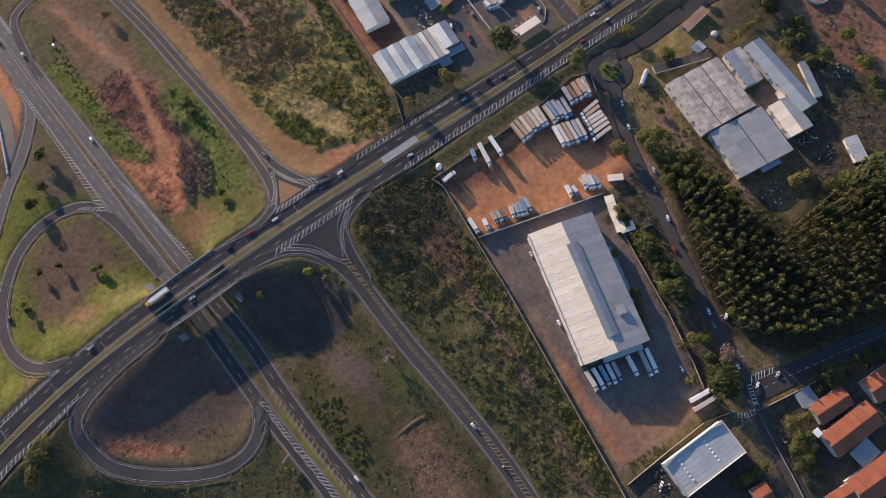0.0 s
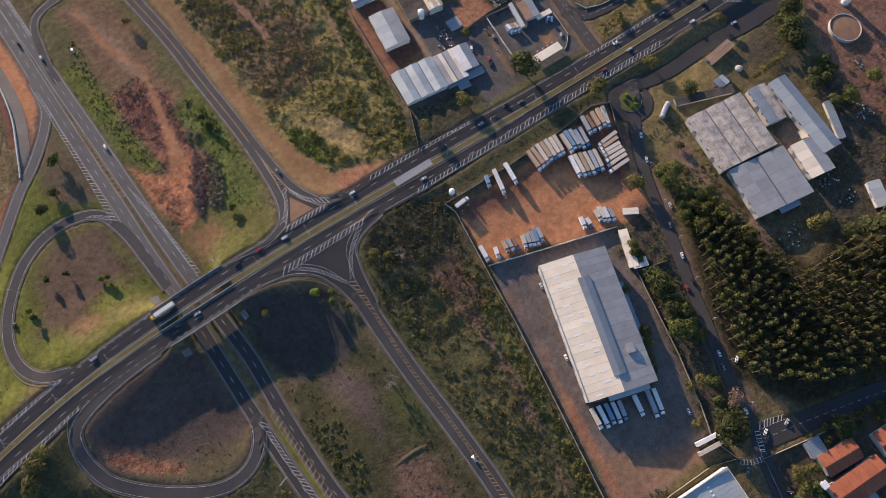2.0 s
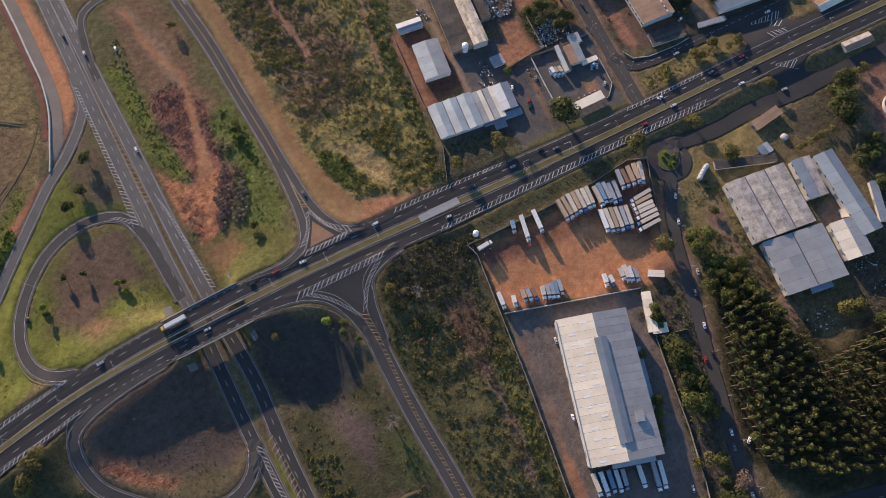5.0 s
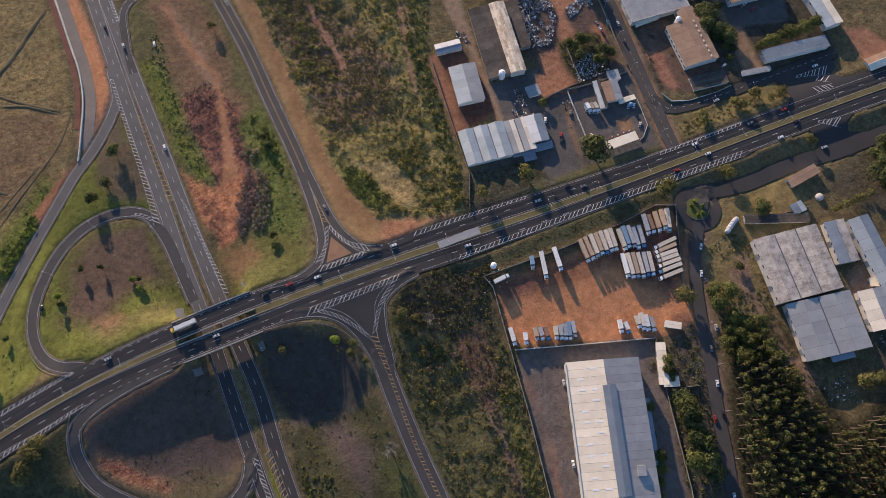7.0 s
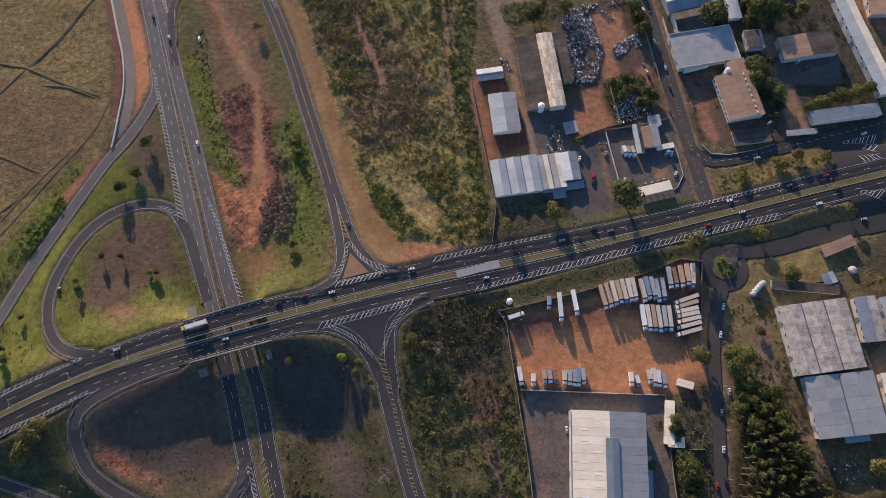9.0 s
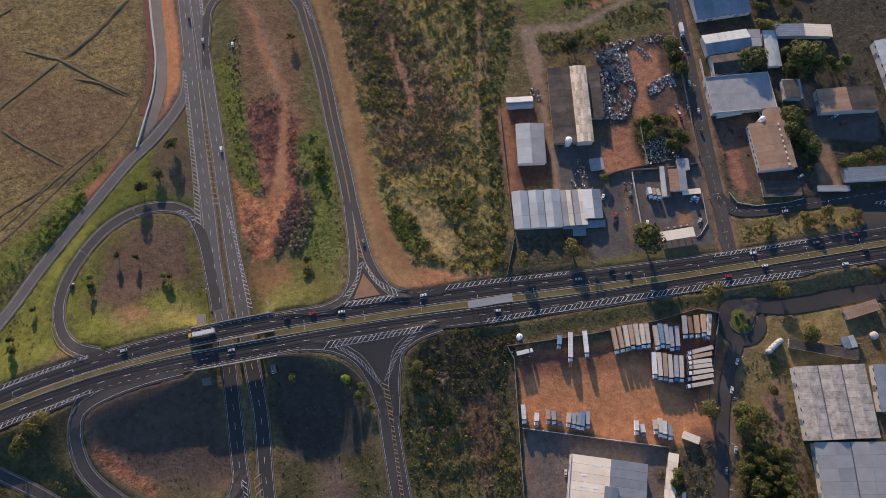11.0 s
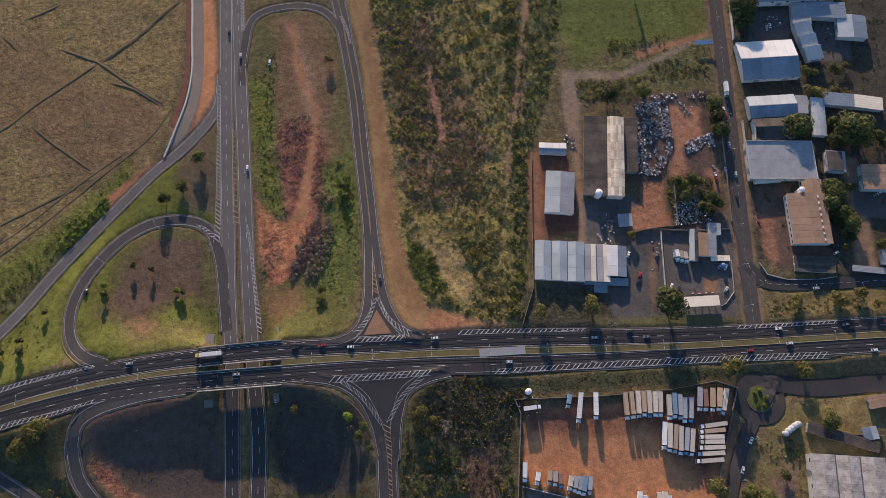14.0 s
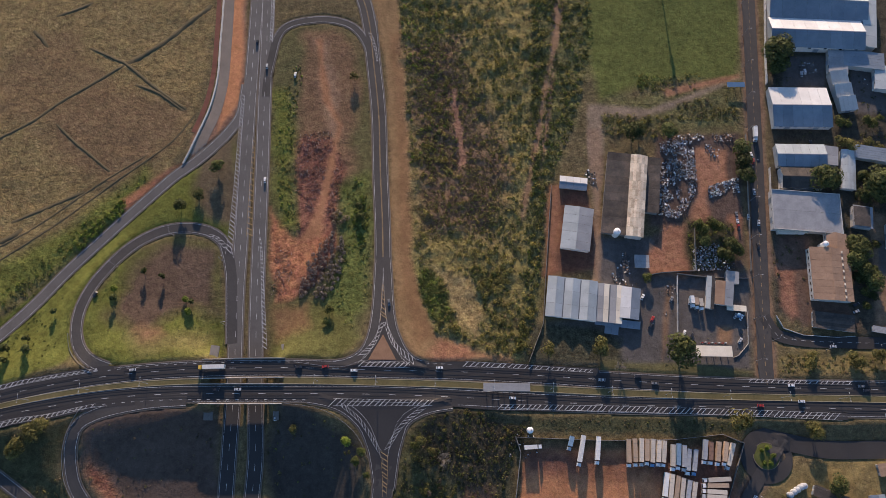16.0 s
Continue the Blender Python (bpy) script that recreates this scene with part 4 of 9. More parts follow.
# line, widths at its ends, paint, slant of the bars, distance between bars
H = [
    ([(36.3, 30.9), (77.7, 30.5), (113.7, 29.8), (149.6, 28.7), (185.4, 27.6), (221.1, 26.2), (253.2, 24.8)], 3.0, 4.2, WHITE, 1, 3.5),
    ([(14.6, 57.9), (42.4, 56.8), (67.9, 55.3), (97.0, 53.5)], 3.2, 1.6, WHITE, 1, 3.5),
    ([(198.4, 47.6), (224.6, 46.8), (263.4, 46.1)], 2.2, 2.0, WHITE, 1, 3.5),
    ([(-330.9, 24.8), (-281.3, 42.5), (-250.2, 49.2), (-221.3, 53.9)], 3.6, 1.8, WHITE, 1, 3.5),
    ([(-325.6, 2.1), (-276.8, 19.9), (-247.8, 25.4), (-218.7, 32.0)], 4.6, 1.6, WHITE, 1, 3.5),
    ([(-69.3, 33.7), (-37.2, 33.3), (-6.8, 33.3)], 4.4, 3.4, WHITE, 1, 3.4),
    ([(-63.9, 32.3), (-51.0, 21.2), (-39.2, 3.6)], 2.2, 2.0, WHITE, -2.0, 3.4),
    ([(-11.5, 31.3), (-25.5, 19.9), (-35.1, 5.0)], 2.6, 2.2, WHITE, -1.85, 3.4),
    ([(-36.5, 2.3), (-35.8, -11.3), (-35.9, -22.7)], 4.2, 2.2, YELLOW, 0.7, 2.7),
    ([(-35.9, -24.0), (-36.7, -66.8), (-34.8, -105.9), (-33.8, -138.8)], 2.0, 2.0, YELLOW, 0.6, 2.7),
    ([(-33.8, -139.0), (-34.0, -166.8), (-35.6, -195.7)], 2.2, 4.0, YELLOW, 0.6, 2.7),
    ([(-39.6, 84.4), (-44.8, 71.7), (-53.9, 61.5)], 1.8, 3.2, WHITE, -1.15, 3.0),
    ([(-37.8, 84.0), (-30.8, 69.5), (-17.8, 58.6)], 1.8, 3.4, WHITE, -1.25, 3.0),
    ([(-52.3, 57.8), (-37.7, 57.4), (-21.4, 57.0)], 3.6, 3.6, WHITE, 1, 3.2),
    ([(-40.4, 110.3), (-39.7, 96.8), (-39.1, 86.2)], 1.0, 4.0, YELLOW, 0.8, 3.0),
    ([(-117.7, 69.7), (-120.7, 98.2), (-124.7, 133.9), (-126.9, 146.2)], 3.0, 1.0, WHITE, 0.8, 3.0),
    ([(-133.3, 362.4), (-131.8, 330.8), (-131.0, 302.9)], 2.8, 2.0, WHITE, 0.8, 3.0),
    ([(-148.0, 256.7), (-147.6, 219.6), (-146.8, 179.9), (-147.1, 144.1), (-147.7, 133.9)], 2.0, 4.0, WHITE, 0.8, 3.0),
    ([(-137.0, 219.6), (-136.0, 188.6), (-135.0, 162.9), (-134.0, 147.0)], 1.5, 4.4, YELLOW, 0.5, 4.2),
    ([(-124.4, -38.5), (-123.1, -65.3), (-121.6, -94.1), (-120.5, -122.6), (-119.7, -164.7)], 4.4, 4.0, YELLOW, -0.5, 4.2),
    ([(-132.5, -40.2), (-132.0, -62.6), (-129.7, -90.3), (-128.2, -117.4)], 2.4, 3.2, WHITE, 1.2, 3.0),
    ([(-149.7, 138.8), (-156.2, 145.4), (-162.3, 147.8)], 2.8, 1.0, WHITE, 0.8, 3.0),
    ([(-55.8, 310.4), (-51.5, 297.8), (-49.4, 285.5)], 2.4, 1.0, WHITE, 0.8, 3.0),
    ([(123.3, -222.4), (131.6, -224.4), (140.0, -227.3)], 4.5, 3.0, WHITE, 0.6, 2.4),
    ([(321.2, 64.3), (333.0, 62.5), (344.6, 60.7)], 1.5, 7.0, WHITE, 0.7, 2.8),
    ([(327.4, 49.0), (334.0, 48.0), (341.0, 47.5)], 5.0, 3.0, WHITE, -0.7, 2.8),
    ([(334.0, 57.0), (341.0, 53.5)], 4.0, 6.0, WHITE, 0.7, 2.8),
    ([(315.2, 26.0), (323.0, 22.5), (330.0, 19.5)], 1.5, 8.0, WHITE, 0.7, 2.8),
    ([(98.8, -231.5), (103.8, -235.5), (111.8, -238.6)], 3, 3, WHITE, 0.0, 2.0),
    ([(119.6, -224.0), (116.6, -229.9), (113.3, -237.1)], 3, 3, WHITE, 0.0, 2.0),
]
for pts, w0, w1, mat, lean, pitch in H:
    tagged(bars("hatched_marking", hatch(pts, w0, w1, pitch, 0.55, lean), mat, 0.30), "slanting painted bars on the asphalt", "road marking", kind="structure")

# roundabout, median and kerbs
V = [(ROUNDABOUT[0], ROUNDABOUT[1], 0.0)]
ring = [(ROUNDABOUT[0] + 16.5 * math.cos(a * math.tau / 48), ROUNDABOUT[1] + 16.5 * math.sin(a * math.tau / 48), 0) for a in range(48)]
ringz = heights([p[:2] for p in ring])
tagged(obj("road", [(V[0][0], V[0][1], float(ringz.mean()) + 0.1)] + [(p[0], p[1], float(z) + 0.1) for p, z in zip(ring, ringz)],
           [(0, i + 1, (i + 1) % 48 + 1) for i in range(48)], ASPHALT), "dark asphalt ring of a small roundabout", "road", kind="structure")


def disc(cx, cy, z, r, h, n=24, dome=0.0):
    V = [(cx + r * math.cos(a * math.tau / n), cy + r * math.sin(a * math.tau / n), z + k) for k in (-0.3, h) for a in range(n)]
    V += [(cx + r * 0.85 * math.cos(a * math.tau / n), cy + r * 0.85 * math.sin(a * math.tau / n), z + h + dome * 0.3) for a in range(n)] + [(cx, cy, z + h + dome)]
    F = [(i, (i + 1) % n, (i + 1) % n + n, i + n) for i in range(n)] + [(n + i, n + (i + 1) % n, 2 * n + (i + 1) % n, 2 * n + i) for i in range(n)]
    return V, F + [(2 * n + i, 2 * n + (i + 1) % n, 3 * n) for i in range(n)]


zc = float(ringz.mean())
isl = tagged(obj("traffic_island", *disc(*ROUNDABOUT, zc, 8.0, 0.3, dome=0.5), GRASS), "round grassy traffic island with shrubs", "traffic island", kind="structure")
kv, kf = [], []
for a in range(48):
    for r_, z_ in ((8.0, 0.0), (8.0, 0.36), (8.4, 0.36), (8.4, 0.0)):
        kv.append((ROUNDABOUT[0] + r_ * math.cos(a * math.tau / 48), ROUNDABOUT[1] + r_ * math.sin(a * math.tau / 48), zc + z_))
    kf += [(a * 4 + k, (a + 1) % 48 * 4 + k, (a + 1) % 48 * 4 + k + 1, a * 4 + k + 1) for k in range(3)]
obj("kerb", kv, kf, CONCRETE_OLD, isl)
tri = [Vector((x, y, height(x, y) + 0.45)) for x, y in [(-39.1, 76.9), (-48.1, 60.4), (-30.2, 60.4)]]
tagged(obj("traffic_island", [tuple(p) for p in tri] + [(p.x, p.y, p.z - 0.6) for p in tri], [(0, 1, 2), (0, 3, 4, 1), (1, 4, 5, 2), (2, 5, 3, 0)], SOILMAT), "triangular bare earth traffic island with kerb", "traffic island", kind="structure")


def median_line(x0, x1):
    return [Vector((x, (y_at(EW_N, x) + y_at(EW_S, x)) / 2, 0)) for x in np.arange(x0, x1, 4.0)]


for x0, x1 in ((EW_N[0].x + 8, BRIDGE[0]), (BRIDGE[1], 430.0)):
    ml = median_line(x0, x1)
    gap = np.mean([y_at(EW_N, p.x) - y_at(EW_S, p.x) for p in ml]) - 10.5
    w = max(1.0, gap) / 2
    med = tagged(strip("median", ml, -w, w, GRASS_DRY, 0.0, high=0.22), "raised dry grass median between the carriageways", "median", kind="structure")
    for side in (1, -1):
        strip("kerb", ml, side * w, side * (w + 0.35), KERB, 0.0, med, high=0.30)

# ------------------------------------------------------------ bridge: two decks on piers between sloped abutments
bridge = tagged(new("bridge"), "grey concrete overpass of two decks above the highway", "bridge", kind="structure")
for line in (EW_N, EW_S):
    xs = np.arange(BRIDGE[0] - 1, BRIDGE[1] + 1.5, 2.65)
    cl = [Vector((x, y_at(line, x), 0)) for x in xs]
    strip("deck", cl, -6.3, 6.3, CONCRETE, 0.0, bridge, high=-0.04, lower=DECK)
    for o in (-4.6, -1.55, 1.55, 4.6):
        V, F = [], []
        for i, p in enumerate(cl):
            d, s = direction(cl, i)
            for a, z in ((-0.35, DECK - 0.35), (0.35, DECK - 0.35), (0.35, DECK - 1.7), (-0.35, DECK - 1.7)):
                q = p + s * (o + a)
                V.append((q.x, q.y, z))
            if i:
                b = (i - 1) * 4
                F += [(b + k, b + (k + 1) % 4, b + 4 + (k + 1) % 4, b + 4 + k) for k in range(4)]
        obj("girder", V, F, CONCRETE, bridge)
    for side in (-1, 1):
        V, F = [], []
        prof = ((5.9, -0.5), (5.9, 0.25), (6.08, 0.9), (6.28, 0.9), (6.45, -0.5))
        for i, p in enumerate(cl):
            d, s = direction(cl, i)
            for a, z in prof:
                q = p + s * side * a
                V.append((q.x, q.y, DECK + z))
            if i:
                b = (i - 1) * 5
                F += [(b + k, b + (k + 1) % 5, b + 5 + (k + 1) % 5, b + 5 + k) for k in range(5)]
        F += [(0, 1, 2, 3, 4), tuple(len(V) - 1 - k for k in range(5))]
        obj("parapet", V, F, PARAPET, bridge)
    for px in (BRIDGE[0] + 12.5, (BRIDGE[0] + BRIDGE[1]) / 2, BRIDGE[1] - 12.5):
        yc = y_at(line, px)
        obj("cap_beam", *box(px, yc, DECK - 2.6, 1.3, 11, 0.9), CONCRETE, bridge)
        for o in (-3.8, 0, 3.8):
            n = 12
            V = [(px + 0.5 * math.cos(a * math.tau / n), yc + o + 0.5 * math.sin(a * math.tau / n), z) for z in (-1.5, DECK - 2.5) for a in range(n)]
            obj("pier", V, [(i, (i + 1) % n, (i + 1) % n + n, i + n) for i in range(n)], CONCRETE, bridge)
    for x, sgn in ((BRIDGE[0], 1), (BRIDGE[1], -1)):
        yc = y_at(line, x)
        obj("abutment", *box(x - sgn * 0.6, yc, -0.5, 1.6, 13, DECK - 0.1), CONCRETE, bridge)
        # sloped paving under the deck ends
        V = [(x, yc - 7.6, DECK - 1.6), (x, yc + 7.6, DECK - 1.6), (x + sgn * 9.5, yc + 7.6, 0.2), (x + sgn * 9.5, yc - 7.6, 0.2)]
        V += [(a, b, c - 1.2) for a, b, c in V]
        obj("slope_paving", V, [(0, 1, 2, 3), (0, 4, 5, 1), (1, 5, 6, 2), (2, 6, 7, 3), (3, 7, 4, 0)] if sgn < 0 else [(3, 2, 1, 0), (1, 5, 4, 0), (2, 6, 5, 1), (3, 7, 6, 2), (0, 4, 7, 3)], SOILMAT, bridge)
        for yy in (y_at(EW_N, x) + 7.0, y_at(EW_S, x) - 7.0):
            up = 1 if yy > yc else -1
            if (line is EW_N) != (up > 0):
                continue
            V = [(x + sgn * 2, yy, DECK - 2.2), (x + sgn * 6.5, yy, 2.4), (x + sgn * 6.5, yy + up * 9, 0.6), (x + sgn * 2, yy + up * 9, 4.4)]
            V += [(a, b, c - 1.5) for a, b, c in V]
            obj("wing_slab", V, [(0, 1, 2, 3), (4, 7, 6, 5), (0, 4, 5, 1), (1, 5, 6, 2), (2, 6, 7, 3), (3, 7, 4, 0)], SLAB, bridge)


def guard_rail(pts, label="galvanised steel guard rail on short posts"):
    line = smooth_line([(p[0], p[1], 0) for p in pts], 4.0)
    g = tagged(new("guard_rail"), label, "guard rail", "guard rails", "structure")
    z = lay([(p.x, p.y) for p in line], True)
    V, F = [], []
    for i, p in enumerate(line):
        d, s = direction(line, i)
        for a, h in ((0.06, 0.45), (0.06, 0.78), (-0.06, 0.78), (-0.06, 0.45)):
            q = p + s * a
            V.append((q.x, q.y, z[i] + h))
        if i:
            b = (i - 1) * 4
            F += [(b + k, b + (k + 1) % 4, b + 4 + (k + 1) % 4, b + 4 + k) for k in range(4)]
        obj("post", *box(p.x, p.y, z[i] - 0.5, 0.12, 0.12, 1.2), STEEL, g)
    obj("rail", V, F, STEEL, g)
    return g


guard_rail([(-52.3, 59.9), (-66.6, 55.6), (-95.8, 58.9)])
guard_rail([(-245.7, 77.9), (-242.3, 66.8), (-233.5, 57.7), (-224.5, 53.3)])
guard_rail([(-99.9, 33.0), (-79.8, 30.2), (-65.3, 23.6), (-53.5, 13.1), (-46.8, 0.3)])
guard_rail([(-227.9, 30.6), (-234.6, 16.3), (-236.2, -0.9), (-230.6, -18.8), (-214.2, -38.2), (-195.5, -53.7), (-174.4, -65.2)])

# ------------------------------------------------------------ buildings
def sheet(name, cols, rough=0.5, metal=0.2, ribs=0.8, stain=1.2, spread=0.10, blot=0.12):
    """Roof sheet: ribs run down the slope, with stains and a shift of tone from panel to panel."""
    m = material(name, cols, blot, rough, 0.0, 1.8, metal, spread, 0.4, stain)
    nt, n = m.node_tree, m.node_tree.nodes
    tc, wave, bump = n.new("ShaderNodeTexCoord"), n.new("ShaderNodeTexWave"), n.new("ShaderNodeBump")
    wave.inputs["Scale"].default_value = ribs
    bump.inputs["Strength"].default_value, bump.inputs["Distance"].default_value = 0.4, 0.04
    nt.links.new(tc.outputs["Object"], wave.inputs["Vector"])
    nt.links.new(wave.outputs[1], bump.inputs["Height"])
    nt.links.new(bump.outputs[0], n["Principled BSDF"].inputs["Normal"])
    return m


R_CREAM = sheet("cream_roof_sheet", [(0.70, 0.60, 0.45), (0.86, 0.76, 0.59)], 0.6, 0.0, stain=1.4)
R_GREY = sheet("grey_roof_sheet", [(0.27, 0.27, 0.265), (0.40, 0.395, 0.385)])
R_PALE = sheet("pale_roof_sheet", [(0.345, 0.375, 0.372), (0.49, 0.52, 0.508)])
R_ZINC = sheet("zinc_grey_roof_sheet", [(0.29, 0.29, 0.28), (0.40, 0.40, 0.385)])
# real blue-grey sheet, and the shade colour for south slopes of town gables
R_BLUE = sheet("blue_grey_sheet_and_shade", [(0.17, 0.205, 0.24), (0.28, 0.315, 0.345)])
R_OLD = sheet("stained_fibre_cement", [(0.17, 0.135, 0.11), (0.42, 0.37, 0.315), (0.60, 0.54, 0.465)], 0.9, 0.0, stain=1.3, spread=0.12, blot=0.22)
R_DARK = sheet("weathered_fibre_cement", [(0.030, 0.027, 0.026), (0.070, 0.060, 0.052), (0.13, 0.10, 0.078)], 0.9, 0.0, stain=1.5, spread=0.25)
R_RUST = sheet("rusty_cream_sheet", [(0.30, 0.19, 0.11), (0.62, 0.50, 0.36), (0.78, 0.70, 0.56)], 0.7, 0.0, stain=1.3, spread=0.30)
R_BROWN = sheet("brown_tile_roof", [(0.25, 0.155, 0.10), (0.40, 0.26, 0.17)], 0.9, 0.0, stain=1.3)
R_TILE = sheet("red_clay_tiles", [(0.20, 0.062, 0.034), (0.34, 0.112, 0.055)], 0.85, 0.0, 1.6, 1.4)
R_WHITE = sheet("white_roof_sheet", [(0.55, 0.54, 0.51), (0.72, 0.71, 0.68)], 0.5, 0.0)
R_FLAT = material("grey_flat_roof", [(0.22, 0.225, 0.235), (0.36, 0.365, 0.37)], 0.15, 0.85, 0, 1.5, 0, 0.06, 0.3, 1.4)
WALLS = material("painted_wall", [(0.45, 0.43, 0.40), (0.62, 0.60, 0.56)], 0.25, 0.8, 0, 2, spread=0.2)
WALL_DARK = material("grey_block_wall", [(0.16, 0.145, 0.13), (0.28, 0.26, 0.235)], 0.25, 0.9, 0.01, 2, spread=0.2)
SKYLIGHT = material("translucent_roof_strip", [(0.72, 0.72, 0.70), (0.85, 0.85, 0.83)], 0.5, 0.35)
DOOR = material("roller_door", [(0.20, 0.25, 0.30), (0.30, 0.35, 0.40)], 0.5, 0.5, 0, 2, 0.3, 0.3)
GLASS = material("dark_window_glass", [(0.015, 0.02, 0.025), (0.03, 0.035, 0.04)], 0.5, 0.1, 0, 2, 0, 0, 0.6)
TARP_BLUE = material("blue_painted_steel", [(0.05, 0.12, 0.22), (0.09, 0.18, 0.30)], 0.5, 0.5)
GUTTER = material("zinc_gutter", [(0.10, 0.105, 0.11), (0.20, 0.205, 0.21)], 0.4, 0.5, 0, 2, 0.5)


def frame_of(pts):
    """Origin, unit axes and sizes of a rough quad a, b, c, d: u runs from a to b, v from b to c."""
    a, b, c, d = (Vector((p[0], p[1])) for p in pts)
    o = (a + b + c + d) / 4
    u = ((b - a) + (c - d)) / 2
    v = ((c - b) + (d - a)) / 2
    L, W = u.length, v.length
    u.normalize()
    n = Vector((-u.y, u.x))
    if n.dot(v) < 0:
        n = -n
    return o, u, n, L, W


PROFILES = {
    "gable": [(0, 0), (0.5, 1), (1, 0)],
    "mono": [(0, 0), (1, 1)],
    "flat": [(0, 0), (1, 0.02)],
    "twin": [(0, 0), (0.25, 1), (0.5, 0), (0.75, 1), (1, 0)],
    "triple": [(0, 0), (1 / 6, 1), (1 / 3, 0), (0.5, 1), (2 / 3, 0), (5 / 6, 1), (1, 0)],
    "vault": [(0, 0), (0.15, 0.55), (0.35, 0.95), (0.5, 1), (0.65, 0.95), (0.85, 0.55), (1, 0)],
    "saw": [(0, 0), (0.33, 1), (0.335, 0), (0.66, 1), (0.665, 0), (1, 1)],
}


def building(name, pts, h, roof="gable", rise=1.5, mats=(R_GREY,), bays=5, label="", category="building", wall=WALLS, parapet=0.0,
             doors=2, windows=4, lights=0, over=0.5, group="", z0=None):
    """A building on a quad: walls that follow the roof line, roof panels laid bay by bay, doors, windows, gutters, roof lights."""
    o, u, n, L, W = frame_of(pts)
    ang = math.atan2(u.y, u.x)
    g = min(land(*(o + u * L * a + n * W * b)) for a in (-0.5, 0.5) for b in (-0.5, 0.5)) if z0 is None else z0
    T = thing(name, pose(o.x, o.y, g, 0, 0, math.degrees(ang)), label, category, group)
    prof = PROFILES[roof]
    hw, hl = W / 2, L / 2
    top = [(s * W - hw, h - g + k * rise) for s, k in prof]
    # walls: two long, two end walls under the roof line
    t = 0.25
    for s, zz in ((-1, top[0][1]), (1, top[-1][1])):
        obj("wall", *box(0, s * (hw - t / 2), -1.2, L, t, zz + 1.2 - 0.05), wall, T)
    for s in (-1, 1):
        V = [(s * hl, y, -1.2) for y in (-hw, hw)] + [(s * hl, y, z - 0.06) for y, z in top[::-1]]
        V += [(s * (hl - t), y, z) for _, y, z in V]
        k = len(V) // 2
        F = [tuple(range(k)), tuple(range(2 * k - 1, k - 1, -1))] + [(i, (i + 1) % k, (i + 1) % k + k, i + k) for i in range(k)]
        obj("end_wall", V, F, wall, T)
    # roof panels
    step = (L + 2 * over) / bays
    tops = [(y, z) for y, z in top]
    tops[0] = (tops[0][0] - over, tops[0][1] - (0.05 if roof != "flat" else 0))
    tops[-1] = (tops[-1][0] + over, tops[-1][1])
    for k, ((ya, za), (yb, zb)) in enumerate(zip(tops, tops[1:])):
        if yb - ya < 0.2:
            obj("roof_step", *box(0, (ya + yb) / 2, min(za, zb), L, 0.15, abs(za - zb)), wall, T)
            continue
        sw = math.hypot(yb - ya, zb - za)
        V, F = box(0, 0, 0, step - 0.10, sw, 0.10)
        me = bpy.data.meshes.new("roof_panel")
        me.from_pydata(V, [], F)
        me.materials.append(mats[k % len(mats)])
        for i in range(bays):
            p = new("roof_panel", me)
            p.parent = T
            p.matrix_local = pose(-hl - over + step * (i + 0.5), (ya + yb) / 2, (za + zb) / 2 + 0.012 * (i % 2), math.degrees(math.atan2(zb - za, yb - ya)))
        for i in range(lights):
            q = obj("roof_light", *box(0, 0, 0.12, 1.0, sw * 0.28, 0.06), SKYLIGHT, T)
            q.matrix_local = pose(-hl + L * (i + 0.5) / lights, ya + (yb - ya) * (0.35 if i % 2 else 0.62), za + (zb - za) * (0.35 if i % 2 else 0.62), math.degrees(math.atan2(zb - za, yb - ya)))
        if roof in ("twin", "triple") and k % 2 == 0 and k:
            obj("valley_gutter", *box(0, ya, za + 0.08, L, 0.8, 0.12), GUTTER, T)
        if roof in ("gable", "triple", "twin") and k % 2 == 0:
            obj("ridge_cap", *box(0, yb, zb + 0.06, L + 2 * over, 0.55, 0.12), mats[0], T)
    if parapet:
        zt = max(z for _, z in top)
        for s in (-1, 1):
            obj("parapet", *box(0, s * (hw + 0.12), zt - 0.3, L + 0.6, 0.28, parapet + 0.3), wall, T)
            obj("parapet", *box(s * (hl + 0.12), 0, zt - 0.3, 0.28, W - 0.1, parapet + 0.3), wall, T)
    # openings on the two sides, set proud of the wall
    for s in (-1, 1):
        zz = (top[0] if s < 0 else top[-1])[1]
        for i in range(doors):
            x = -hl + L * (i + 0.5) / max(doors, 1)
            hgt = min(4.2, zz * 0.7)
            d = obj("door", *box(x, s * (hw + 0.03), 0.0, min(4.0, L / (doors + 1)), 0.08, hgt), DOOR, T)
        for i in range(windows):
            x = -hl + L * (i + 0.5) / windows
            if zz > 3.5 or not doors:
                wn_ = obj("window", *box(x, s * (hw + 0.03), zz * 0.72 if doors else zz * 0.4, min(2.2, L / windows * 0.6), 0.07, min(1.1, zz * 0.22)), GLASS, T)
                obj("sill", *box(x, s * (hw + 0.06), (zz * 0.72 if doors else zz * 0.4) - 0.1, min(2.4, L / windows * 0.65), 0.16, 0.08), wall, wn_)
    return T, (o, u, n, L, W, g)


def on_roof(T, name, x, y, z, sx, sy, sz, mat, rx=0.0, label=""):
    q = obj(name, *box(0, 0, 0, sx, sy, sz), mat, T, label)
    q.matrix_local = pose(x, y, z, rx)
    return q


